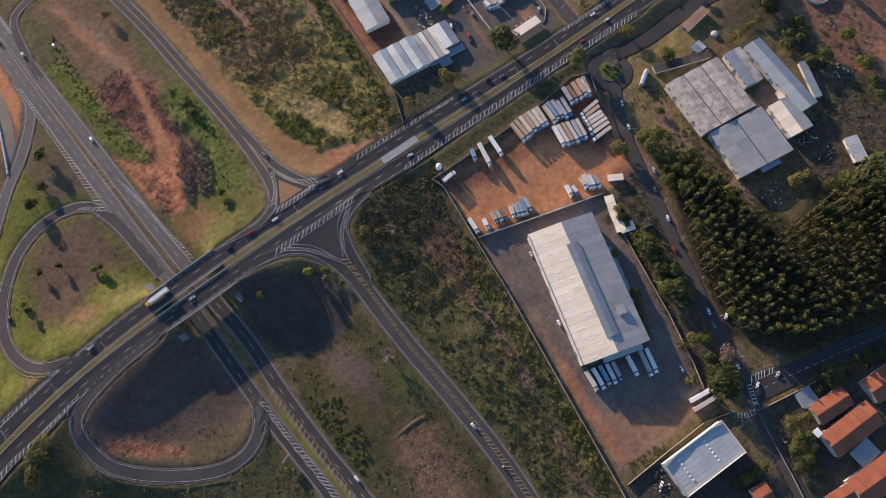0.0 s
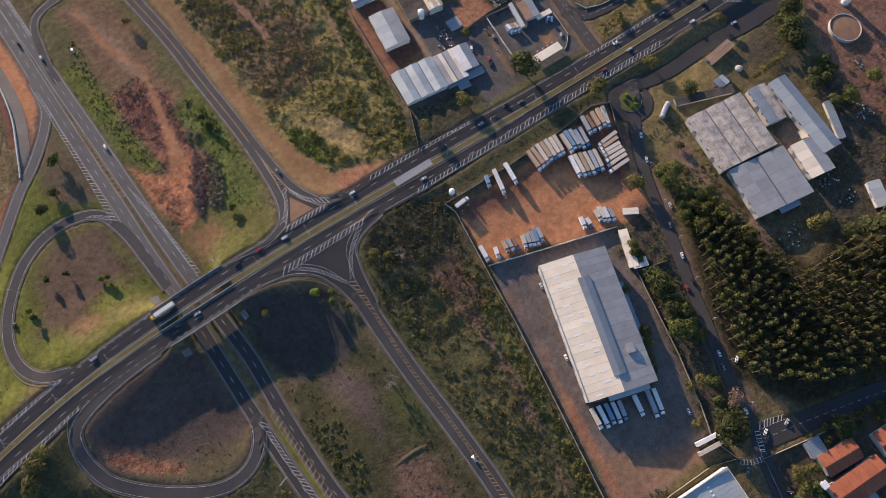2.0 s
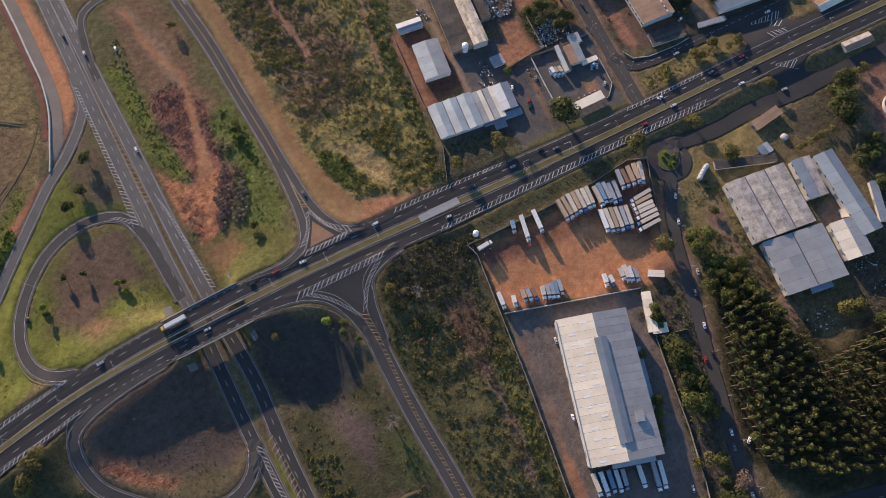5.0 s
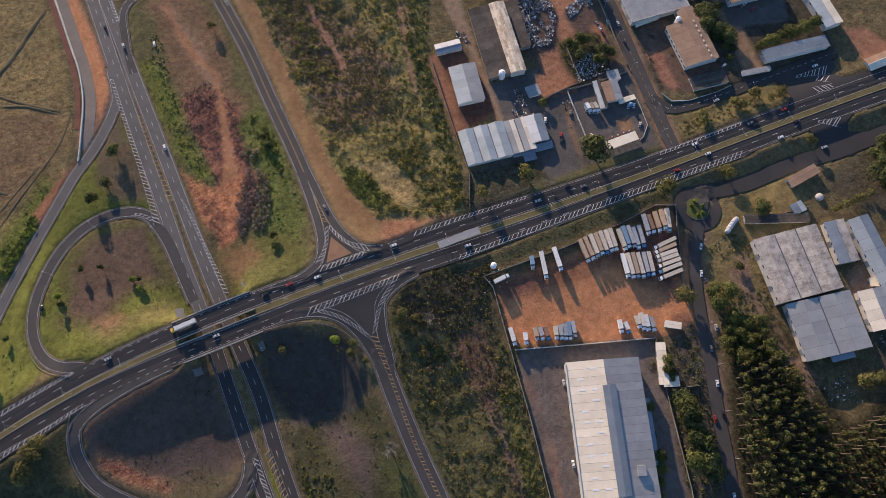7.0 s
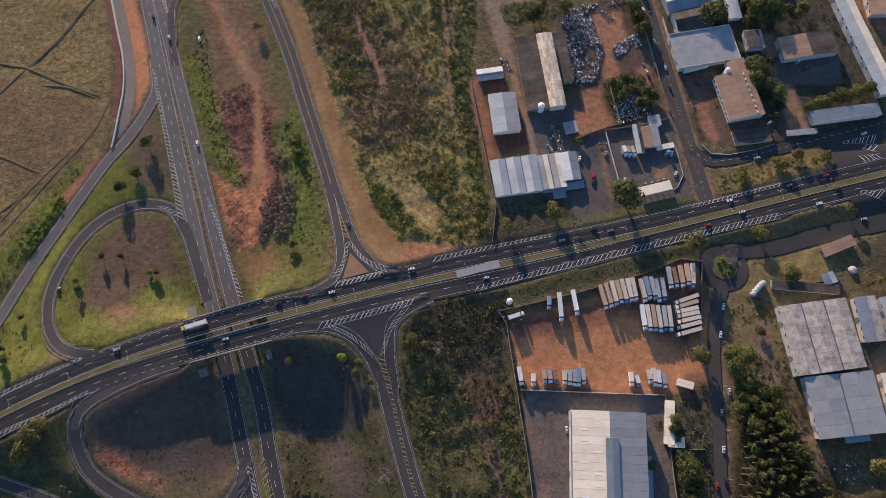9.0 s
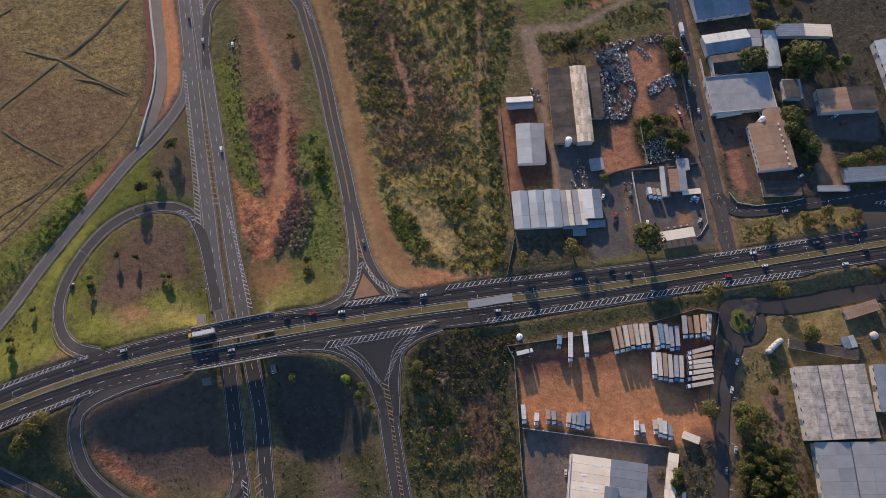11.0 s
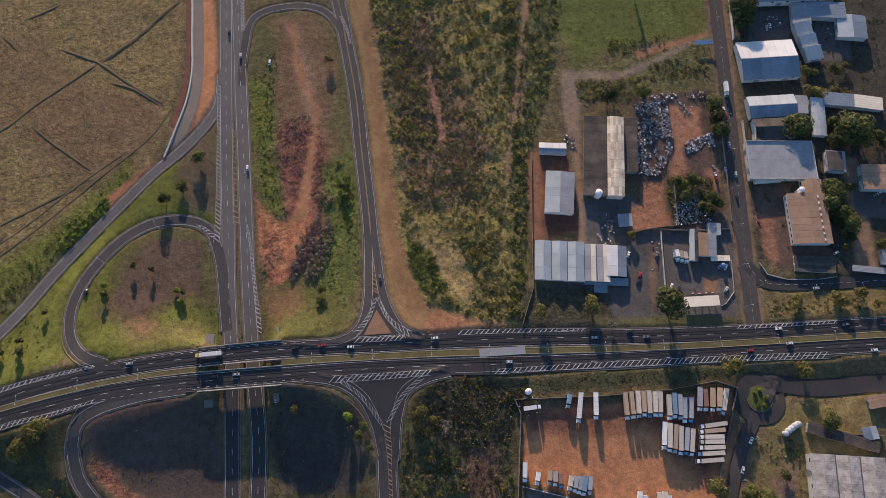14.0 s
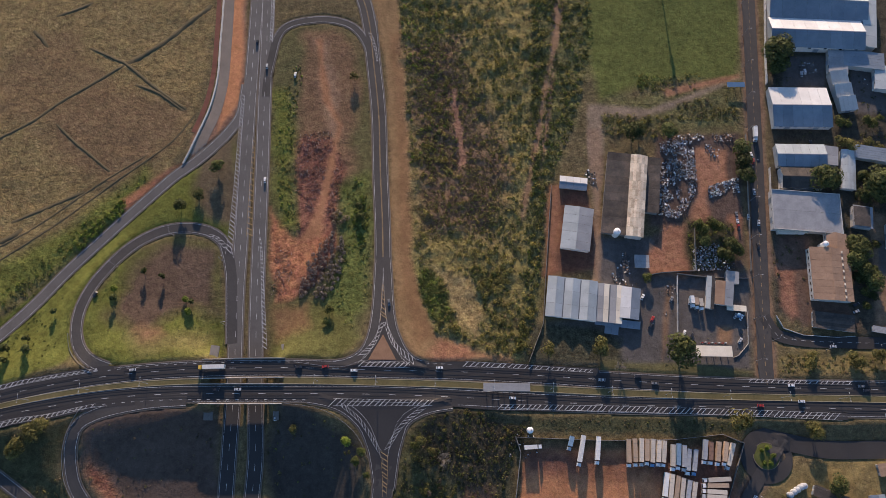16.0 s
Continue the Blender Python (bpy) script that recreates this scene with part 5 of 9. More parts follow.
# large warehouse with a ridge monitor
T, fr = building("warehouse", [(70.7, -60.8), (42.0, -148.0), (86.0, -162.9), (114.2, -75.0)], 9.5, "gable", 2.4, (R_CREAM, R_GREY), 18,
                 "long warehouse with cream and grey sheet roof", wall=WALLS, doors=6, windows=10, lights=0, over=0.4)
L, W, g = fr[3:]
for i in range(14):
    for y in (-W * 0.16, -W * 0.33):
        if (i * 7 + int(y)) % 3:
            zz = 9.5 - g + 2.4 * (1 - abs(y) / (W / 2)) + 0.12
            on_roof(T, "roof_light", -L / 2 + L * (i + 0.7) / 14, y, zz, 1.1, 4.2, 0.06, SKYLIGHT, 5.5)
mon = obj("ridge_monitor", *merge(box(0, 0, 0, L * 0.72, 7.5, 0.7)), R_BLUE, T, "blue-grey raised ridge vent")
mon.matrix_local = pose(L * 0.03, 1.5, 11.9 - g - 0.3, 0)
V, F = [(-L * 0.36, -4.1, 0), (L * 0.36, -4.1, 0), (L * 0.36, 4.1, 0), (-L * 0.36, 4.1, 0), (-L * 0.36, 0, 0.6), (L * 0.36, 0, 0.6)], [(0, 1, 5, 4), (2, 3, 4, 5), (3, 0, 4), (1, 2, 5)]
cap = obj("cover", V, F, [R_BLUE], mon)
cap.matrix_local = pose(0, 0, 0.7)
on_roof(T, "roof_housing", L * 0.24, W * 0.30, 9.5 - g + 0.9, 6, 5, 1.8, R_GREY, 0)
on_roof(T, "lean_to_roof", 0, W / 2 + 2.2, 5.0, L * 0.45, 4.6, 0.15, R_BLUE, -8)
on_roof(T, "lean_to_post", -L * 0.2, W / 2 + 4.2, -0.5, 0.25, 0.25, 5.3, STEEL)
on_roof(T, "lean_to_post", L * 0.2, W / 2 + 4.2, -0.5, 0.25, 0.25, 5.3, STEEL)
on_roof(T, "dock_canopy", L / 2 + 1.8, W * 0.1, 5.6, 3.6, W * 0.6, 0.2, R_PALE)
for k in (-0.3, 0.0, 0.3):
    on_roof(T, "dock_plinth", L / 2 + 0.8, W * k, -0.5, 1.6, 6, 1.7, CONCRETE)
on_roof(T, "white_parapet", -L * 0.0, -W / 2 - 0.5, 9.2 - g, L, 0.3, 0.9, WALLS)

# hall at the south with a round-cornered front
T, fr = building("depot_hall", [(41.7, -223.0), (39.2, -246.2), (85.8, -249.6), (86.5, -228.0)], 7, "gable", 0.9, (R_PALE, R_PALE), 8,
                 "pale sheet-roofed depot hall with white parapet", parapet=0.9, doors=2, windows=4)
for i in range(12):
    on_roof(T, "roof_light", fr[3] * (-0.35 + 0.12 * (i % 6)), fr[4] * (-0.38 + 0.55 * (i // 6)) * 0.8, 7 - fr[5] + 0.75, 0.9, 1.4, 0.25, SKYLIGHT)

# industrial group
T, fr = building("factory_hall", [(225.9, -35.9), (215.4, -79.7), (264.8, -85.6), (266.9, -39.5)], 6.8, "triple", 1.1, (R_OLD, R_OLD), 11,
                 "old factory hall with stained fibre-cement roof", wall=WALLS, doors=2, windows=6, over=0.3)
T, fr = building("factory_hall", [(221.4, -84.1), (214.5, -119.7), (258.9, -125.7), (264.9, -87.0)], 6.5, "twin", 0.7, (R_ZINC, R_ZINC), 5,
                 "factory hall with smooth pale grey metal roof", wall=WALLS, doors=3, windows=5, parapet=0.0)
on_roof(T, "side_canopy", fr[3] * 0.5 + 2.2, fr[4] * 0.05, 4.6, 4.4, 16, 0.18, R_BLUE)
for k in (-6, 6):
    on_roof(T, "canopy_post", fr[3] * 0.5 + 4.0, fr[4] * 0.05 + k, -0.8, 0.22, 0.22, 5.4, STEEL)
building("factory_hall", [(291.8, -46.7), (285.5, -109.1), (300.5, -111.6), (305.6, -48.9)], 6, "gable", 1.2, (R_PALE, R_BLUE), 8,
         "long narrow factory hall with blue-grey sheet roof", doors=3, windows=6)
building("factory_hall", [(270.1, -93.2), (265.4, -119.6), (284.0, -121.3), (288.9, -95.3)], 5.6, "gable", 1.0, (R_CREAM, R_GREY), 4,
         "low factory hall with dusty grey sheet roof", doors=2, windows=3)
building("office_block", [(275.6, -42.7), (269.5, -71.3), (283.5, -73.5), (288.3, -44.7)], 6, "gable", 1.0, (R_BLUE, R_OLD), 3,
         "small office block with blue sheet roof and white front", doors=1, windows=5)
building("long_shed", [(227.9, -21.8), (225.9, -26.8), (269.3, -31.9), (271.4, -26.2)], 3.6, "mono", 0.6, (R_DARK,), 6, "long low shed with dark roof", wall=WALLS, doors=2, windows=0)
building("shed", [(262.1, -21.4), (262.4, -28.9), (270.7, -29.3), (270.2, -22.7)], 3.8, "gable", 0.7, (R_BLUE, R_PALE), 2, "small blue-roofed shed beside the wall", doors=1, windows=2)
building("shed", [(296.2, -143.9), (287.7, -161.1), (297.6, -163.3), (302.6, -146.1)], 4, "mono", 0.9, (R_PALE,), 3, "narrow pale-roofed shed among scrub", doors=1, windows=2)
building("shed", [(315.6, -81.5), (304.3, -108.2), (308.3, -109.0), (320.4, -81.6)], 3.5, "mono", 0.5, (R_BLUE,), 4, "narrow blue-roofed lean-to shed", doors=1, windows=0)
building("kiosk", [(284.1, -88.3), (282.7, -93.0), (288.9, -93.8), (290.7, -88.7)], 3, "mono", 0.3, (R_CREAM,), 1, "small cream-roofed kiosk in the yard", doors=1, windows=1)
building("gatehouse", [(131.7, -71.5), (121.6, -96.5), (126.9, -97.0), (136.5, -73.1)], 3.6, "mono", 0.5, (R_CREAM,), 5, "long narrow gatehouse with sand-coloured roof", doors=2, windows=4)
building("gatehouse", [(125.7, -92.5), (123.4, -98.4), (132.6, -100.9), (134.4, -95.6)], 3.8, "flat", 0.3, (R_CREAM,), 2, "square gatehouse with pale flat roof", doors=1, windows=2)
building("site_cabin", [(144.3, -61.5), (142.0, -65.1), (151.7, -67.9), (153.4, -64.9)], 3, "flat", 0.2, (R_CREAM,), 2, "cream site cabin at the truck yard", doors=1, windows=2)

# sheds north of the road
T, fr = building("shed_hall", [(71.6, 116.8), (67.4, 90.2), (100.2, 85.6), (102.8, 112.0)], 6, "triple", 1.5, (R_PALE, R_PALE), 3,
                 "pale metal-roofed hall of three bays", doors=1, windows=2)
building("shop", [(103.7, 111.1), (100.5, 87.0), (117.4, 83.9), (120.2, 110.0)], 5.2, "twin", 0.5, (R_GREY, R_CREAM), 3, "low shop with mixed grey and cream roof", doors=1, windows=2)
building("shop", [(120.0, 109.1), (116.9, 89.1), (128.6, 86.8), (131.6, 107.5)], 5.6, "gable", 0.9, (R_WHITE, R_BLUE), 3, "shop with bright white sheet roof", doors=1, windows=2)
building("porch", [(100.9, 88.4), (129.9, 85.7), (129.4, 80.8), (100.7, 85.0)], 3.6, "mono", 0.5, (R_BLUE,), 7, "blue-grey sheet porch along the shop front", doors=0, windows=0)
building("porch", [(107.4, 83.6), (115.5, 82.4), (114.8, 77.6), (106.7, 78.7)], 3.2, "mono", 0.3, (R_BLUE,), 2, "small blue-grey entrance porch", doors=0, windows=0)
building("shed", [(85.5, 166.8), (79.9, 136.4), (99.9, 135.2), (103.8, 164.7)], 5.5, "gable", 1.1, (R_PALE, R_GREY), 5, "light grey gabled shed on red earth", doors=2, windows=3)
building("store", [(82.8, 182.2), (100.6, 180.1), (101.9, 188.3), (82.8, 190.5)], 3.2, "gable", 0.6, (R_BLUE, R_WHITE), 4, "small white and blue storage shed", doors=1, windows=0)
T, fr = building("old_hall", [(133.6, 204.9), (125.6, 146.2), (135.7, 142.6), (144.7, 203.6)], 7.5, "vault", 1.0, (R_RUST,), 9, "raised rusty cream hall roof above aisles", doors=0, windows=8)
building("aisle", [(118.6, 208.1), (108.7, 148.1), (126.0, 146.4), (134.2, 206.3)], 4.4, "mono", 1.2, (R_DARK,), 10, "low dark fibre-cement roof beside the old hall", wall=WALL_DARK, doors=1, windows=0)
building("aisle", [(154.0, 203.7), (149.5, 161.3), (139.6, 164.2), (145.6, 203.7)], 4.4, "mono", 1.2, (R_DARK,), 7, "low dark fibre-cement roof beside the old hall", wall=WALL_DARK, doors=1, windows=0)
building("garage", [(178.7, 116.6), (175.0, 95.2), (179.5, 94.8), (183.2, 116.6)], 3.8, "gable", 0.5, (R_PALE, R_DARK), 3, "narrow pale-roofed garage of a fuel station", doors=1, windows=0)
building("garage", [(184.0, 113.4), (181.3, 97.9), (192.5, 97.1), (195.3, 112.6)], 3.8, "gable", 0.7, (R_BROWN, R_GREY), 3, "fuel station workshop with patched roof", doors=2, windows=2)
building("garage", [(191.9, 120.6), (190.9, 112.8), (198.4, 112.0), (199.8, 119.8)], 3.4, "mono", 0.4, (R_GREY,), 2, "grey-roofed hut behind the workshop", doors=1, windows=0)
building("hut", [(131.1, 132.0), (130.8, 124.0), (139.6, 123.2), (140.0, 131.6)], 3, "flat", 0.2, (R_FLAT,), 2, "grey flat-roofed container hut", doors=1, windows=0)
building("canopy_row", [(189.8, 97.3), (201.7, 96.1), (201.3, 93.4), (189.4, 94.2)], 3.2, "flat", 0.2, (R_CREAM,), 3, "cream canopy beside the workshop", doors=0, windows=0)


def canopy(pts, h, label, name="fuel_canopy", cat="canopy", nx_=5, ny_=2, mat=None, thick=0.7, z0=None):
    o, u, n, L, W = frame_of(pts)
    g = land(o.x, o.y) if z0 is None else z0
    T = thing(name, pose(o.x, o.y, g, 0, 0, math.degrees(math.atan2(u.y, u.x))), label, cat)
    obj("roof", *box(0, 0, h - g, L, W, thick), mat or R_PALE, T)
    obj("fascia", *box(0, 0, h - g + 0.08, L + 0.2, W + 0.2, thick - 0.2), PARAPET, T)
    for i in range(nx_):
        for j in range(ny_):
            y = 0 if ny_ == 1 else (j - 0.5) * W * 0.6
            obj("post", *box(-L / 2 + L * (i + 0.5) / nx_, y, -0.6, 0.35, 0.35, h - g + 0.7), STEEL, T)
    return T


canopy([(164.3, 63.2), (187.6, 62.5), (188.5, 69.5), (165.0, 69.8)], 4.6, "pale flat fuel station canopy on posts", mat=R_CREAM)
canopy([(210.7, 262.1), (223.7, 262.1), (223.7, 266.1), (210.7, 266.1)], 3.0, "small blue street bus shelter roof", "bus_shelter", "bus shelter", 3, 2, TARP_BLUE, 0.25)
canopy([(25.7, 40.6), (55.1, 40.3), (55.3, 45.2), (25.8, 45.6)], 8.2, "long grey bus shelter roof on the median", "bus_shelter", "bus shelter", 8, 2, R_GREY, 0.35)

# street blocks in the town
# first roof colour of these two workshops paints the shade on the south slope
building("workshop", [(238.3, 228.4), (280.1, 229.3), (283.5, 258.9), (241.4, 260.8)], 5, "gable", 3.0, (R_BLUE, R_WHITE), 6, "white sheet-roofed workshop, south slope coloured as shade", doors=2, windows=4)
building("workshop", [(237.0, 198.1), (271.2, 196.8), (273.4, 214.0), (239.3, 213.6)], 5.2, "gable", 2.0, (R_BLUE, R_PALE), 6, "pale sheet-roofed workshop facing the street, south slope coloured as shade", doors=2, windows=3)
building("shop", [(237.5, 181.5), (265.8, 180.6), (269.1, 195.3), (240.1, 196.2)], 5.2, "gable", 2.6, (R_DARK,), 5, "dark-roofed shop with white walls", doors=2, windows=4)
building("shop", [(274.5, 212.7), (272.2, 199.5), (280.1, 198.6), (282.6, 212.7)], 4.3, "mono", 0.4, (R_GREY,), 2, "grey-roofed annex of the workshop", doors=1, windows=1)
building("carport", [(284.9, 210.7), (281.9, 180.2), (289.2, 181.0), (295.6, 209.4)], 3.6, "vault", 0.9, (R_PALE,), 5, "pale arched carport roof beside trees", doors=0, windows=0)
building("workshop", [(295.8, 211.8), (294.1, 202.5), (335.6, 199.4), (337.7, 209.1)], 4.2, "gable", 0.9, (R_BLUE, R_CREAM), 6, "long blue-grey roofed workshop behind trees", doors=2, windows=4)
building("market_hall", [(230.0, 177.5), (227.5, 149.9), (274.4, 147.4), (276.6, 177.4)], 5.3, "flat", 0.3, (R_FLAT,), 2, "broad grey flat-roofed market hall", parapet=0.7, doors=2, windows=3)
building("annex", [(231.4, 151.9), (230.8, 147.8), (250.2, 147.8), (249.7, 151.5)], 4.2, "mono", 0.3, (R_CREAM,), 4, "white awning roof along the market hall", doors=0, windows=0)
building("annex", [(263.4, 147.0), (261.5, 136.0), (274.5, 135.2), (275.7, 146.5)], 5.5, "gable", 0.7, (R_BROWN, R_BROWN), 2, "brown-roofed annex of the long building", doors=0, windows=2)
T, fr = building("long_building", [(249.6, 135.6), (246.2, 99.5), (272.6, 100.2), (274.5, 135.6)], 6.6, "gable", 1.6, (R_BROWN, R_BROWN), 8, "long building with brown tiled roof and white walls", doors=0, windows=8)
for i in range(8):
    on_roof(T, "roof_vent", -fr[3] / 2 + fr[3] * (i + 0.5) / 8, fr[4] * 0.30, 6.6 - fr[5] + 0.75, 1.6, 0.9, 0.5, R_CREAM)
building("yard_shed", [(246.0, 91.4), (244.3, 81.2), (270.9, 80.5), (272.1, 91.1)], 3.4, "mono", 0.5, (R_DARK,), 5, "dark lean-to roof at the yard end", doors=2, windows=0)
building("block", [(285.3, 166.3), (283.6, 153.0), (293.6, 152.1), (295.3, 165.4)], 6, "flat", 0.3, (R_DARK,), 2, "dark-roofed block with white side wall", doors=1, windows=2)
# mill roofs are white; the blue south slopes are shade put into colour
building("mill", [(246.3, 295.1), (313.2, 292.6), (319.7, 315.8), (248.7, 319.9)], 6.4, "gable", 4.2, (R_BLUE, R_WHITE), 8, "large mill with steep white roof, south slope coloured as shade", doors=3, windows=6)
building("mill", [(248.9, 320.9), (319.8, 316.9), (327.4, 345.5), (251.9, 350.7)], 6.4, "gable", 4.2, (R_BLUE, R_WHITE), 8, "large mill with steep white roof, south slope coloured as shade", doors=3, windows=6)
building("mill_annex", [(325.3, 351.1), (315.9, 294.4), (324.4, 294.4), (335.3, 351.1)], 6.8, "flat", 0.3, (R_PALE,), 6, "pale flat-roofed annex of the mill", doors=2, windows=3)
building("row_shed", [(287.4, 241.4), (300.1, 243.3), (301.6, 274.4), (290.5, 273.4)], 4.6, "saw", 1.8, (R_PALE,), 4, "shed with stepped pale roof strips", doors=1, windows=2)
building("link_hall", [(290.3, 291.8), (287.1, 273.4), (300.6, 273.4), (303.0, 291.8)], 4.8, "mono", 0.4, (R_FLAT,), 3, "grey-roofed link hall of the works", doors=1, windows=2)
building("link_hall", [(301.3, 290.5), (299.0, 277.9), (327.8, 276.9), (329.6, 290.5)], 5.2, "mono", 0.6, (R_BLUE,), 5, "blue-grey roofed link hall", doors=2, windows=3)
building("workshop", [(321.5, 277.2), (319.6, 259.1), (339.4, 258.2), (343.5, 278.2)], 4.8, "gable", 0.8, (R_PALE, R_BLUE), 3, "pale-roofed workshop by the yard", doors=1, windows=2)
building("bus_depot", [(305.3, 88.8), (303.5, 79.1), (354.4, 79.9), (355.0, 88.2)], 5.6, "gable", 1.0, (R_BLUE, R_BLUE), 8, "long blue-grey roofed depot with white gable", doors=4, windows=8)
building("school_block", [(306.6, 152.3), (304.8, 133.9), (346.0, 134.4), (348.6, 151.8)], 6.2, "gable", 1.3, (R_BROWN, R_DARK), 6, "brown-roofed block with white gable end", doors=1, windows=8)
building("annex", [(285.1, 167.5), (283.5, 151.8), (295.2, 151.5), (298.6, 165.8)], 5, "flat", 0.3, (R_FLAT,), 2, "white-walled annex with dark flat roof", doors=1, windows=2)
T, fr = building("works_hall", [(361.6, 144.8), (359.3, 89.3), (373.7, 91.1), (374.4, 146.3)], 6.6, "gable", 1.2, (R_PALE, R_CREAM), 9, "long works hall with pale sheet roof", doors=3, windows=6)
building("works_hall", [(363.3, 183.8), (361.2, 143.9), (374.4, 146.3), (376.4, 186.5)], 6.6, "gable", 1.2, (R_PALE, R_CREAM), 6, "works hall with dusty pale roof", doors=2, windows=5)
building("works_hall", [(391.5, 182.1), (384.1, 149.5), (428.0, 150.8), (436.4, 185.8)], 5.6, "gable", 1.2, (R_BROWN, R_BROWN), 6, "long brown-roofed works hall", doors=2, windows=5)
building("bus_stop", [(284.1, 81.6), (283.6, 78.5), (305.0, 77.2), (305.7, 80.7)], 3.2, "flat", 0.2, (R_FLAT,), 5, "long grey roof of a roadside bus stop", doors=0, windows=0)
building("roadside_shed", [(270.0, -1.6), (271.5, -9.5), (294.0, -9.5), (294.0, -4.0)], 3.2, "mono", 0.5, (R_BROWN,), 5, "low brown-roofed roadside shed", doors=1, windows=1)
building("roadside_hall", [(374.0, 47.8), (408.0, 47.5), (402.0, 56.5), (371.0, 55.5)], 4.0, "gable", 0.9, (R_CREAM, R_BROWN), 6, "low roadside hall with cream and brown roof", doors=2, windows=3)
building("roadside_hall", [(368.0, 10.0), (391.0, 8.5), (393.0, 15.5), (369.0, 17.5)], 3.6, "gable", 0.8, (R_BROWN, R_OLD), 4, "low roadside hall with brown patched roof", doors=1, windows=3)

# houses with clay tile roofs
for pts, hh, rs in (([(138.5, -256.8), (135.5, -267.6), (160.4, -271.8), (162.4, -259.1)], 5, 1.8), ([(131.6, -271.8), (128.2, -287.9), (166.0, -290.2), (167.7, -275.7)], 5.4, 2.4),
                    ([(123.0, -300.0), (120.7, -318.3), (159.5, -322.0), (162.8, -305.7)], 5.4, 2.4), ([(175.6, -266.4), (173.5, -280.3), (203.1, -284.8), (205.7, -268.7)], 5.2, 2.2),
                    ([(72.5, -268.4), (71.4, -279.8), (82.4, -282.3), (81.7, -269.8)], 4, 1.4), ([(106.5, -299.1), (105.3, -308.4), (122.1, -311.4), (121.1, -302.3)], 3.8, 1.3)):
    T, fr = building("house", [pts[1], pts[2], pts[3], pts[0]], hh, "gable", rs, (R_TILE, R_TILE), 6, "house with red clay tile roof", "house", doors=0, windows=5, over=0.7)
    for s in (-1, 1):
        obj("front_door", *box(fr[3] * 0.1, s * (fr[4] / 2 + 0.04), 0, 1.0, 0.08, 2.1), DOOR, T)
T = thing("water_tower", pose(*[(128.4, -268.6)][0], 0), "small white water tower above a house", "tower")
obj("shaft", *box(0, 0, -0.5, 3.0, 3.0, 9.0), WALLS, T)
obj("cap", *box(0, 0, 8.5, 4.4, 4.4, 0.5), SKYLIGHT, T)
building("carport", [(147.7, -247.4), (136.8, -246.0), (136.2, -255.3), (146.0, -256.7)], 3, "flat", 0.2, (R_BLUE,), 3, "pale blue carport roof by houses", doors=0, windows=0)
building("carport", [(138.3, -290.7), (138.6, -301.9), (152.4, -302.6), (152.4, -292.4)], 3, "flat", 0.2, (R_BLUE,), 3, "blue-grey roof over a courtyard", doors=0, windows=0)

# ------------------------------------------------------------ vehicles
RUBBER = material("tyre_rubber", [(0.015, 0.015, 0.015), (0.03, 0.03, 0.03)], 1.0, 0.9)
WINDSCREEN = material("windscreen", [(0.02, 0.025, 0.03), (0.04, 0.045, 0.05)], 0.5, 0.08, 0, 2, 0, 0, 0.6)
CHASSIS = material("dark_chassis", [(0.03, 0.03, 0.03), (0.06, 0.06, 0.06)], 1.0, 0.7)
PAINT = {k: material(k + "_paint", [c, tuple(min(1, x * 1.15) for x in c)], 0.6, 0.35, 0, 3, 0, 0.08, 0.5) for k, c in (
    ("white", (0.72, 0.72, 0.71)), ("silver", (0.42, 0.43, 0.44)), ("black", (0.025, 0.025, 0.03)), ("red", (0.35, 0.03, 0.025)), ("blue", (0.10, 0.22, 0.38)),
    ("grey", (0.16, 0.165, 0.17)), ("yellow", (0.65, 0.42, 0.06)))}
TARP = {k: material(k + "_trailer_cover", [c, tuple(min(1, x * 1.25) for x in c)], 0.5, 0.75, 0, 2, 0, 0.15, 0.3) for k, c in (
    ("cream", (0.50, 0.44, 0.36)), ("tan", (0.40, 0.29, 0.20)), ("white", (0.62, 0.61, 0.58)), ("steel", (0.29, 0.30, 0.31)), ("brown", (0.22, 0.13, 0.09)), ("blue", (0.16, 0.25, 0.34)))}


def prism(prof, w, taper=0.0):
    """A side profile (x, z) drawn out across the width; taper narrows the top."""
    zmax = max(z for _, z in prof)
    V, n = [], len(prof)
    for s in (-1, 1):
        V += [(x, s * (w / 2 - taper * z / zmax), z) for x, z in prof]
    F = [tuple(range(n - 1, -1, -1)), tuple(range(n, 2 * n))] + [(i, (i + 1) % n, (i + 1) % n + n, i + n) for i in range(n)]
    return V, [f[::-1] for f in F]


def wheel_mesh(r, w):
    n = 10
    V = [(r * math.cos(a * math.tau / n), y, r * math.sin(a * math.tau / n)) for y in (-w / 2, w / 2) for a in range(n)]
    return V, [tuple(range(n)), tuple(range(2 * n - 1, n - 1, -1))] + [(i, i + n, (i + 1) % n + n, (i + 1) % n) for i in range(n)]


def wheels(T, xs, y, r, w=0.25):
    me = None
    for x in xs:
        for s in (-1, 1):
            if me is None:
                o = obj("wheel", *wheel_mesh(r, w), RUBBER, T)
                me = o.data
            else:
                o = new("wheel", me)
                o.parent = T
            o.matrix_local = pose(x, s * y, r)


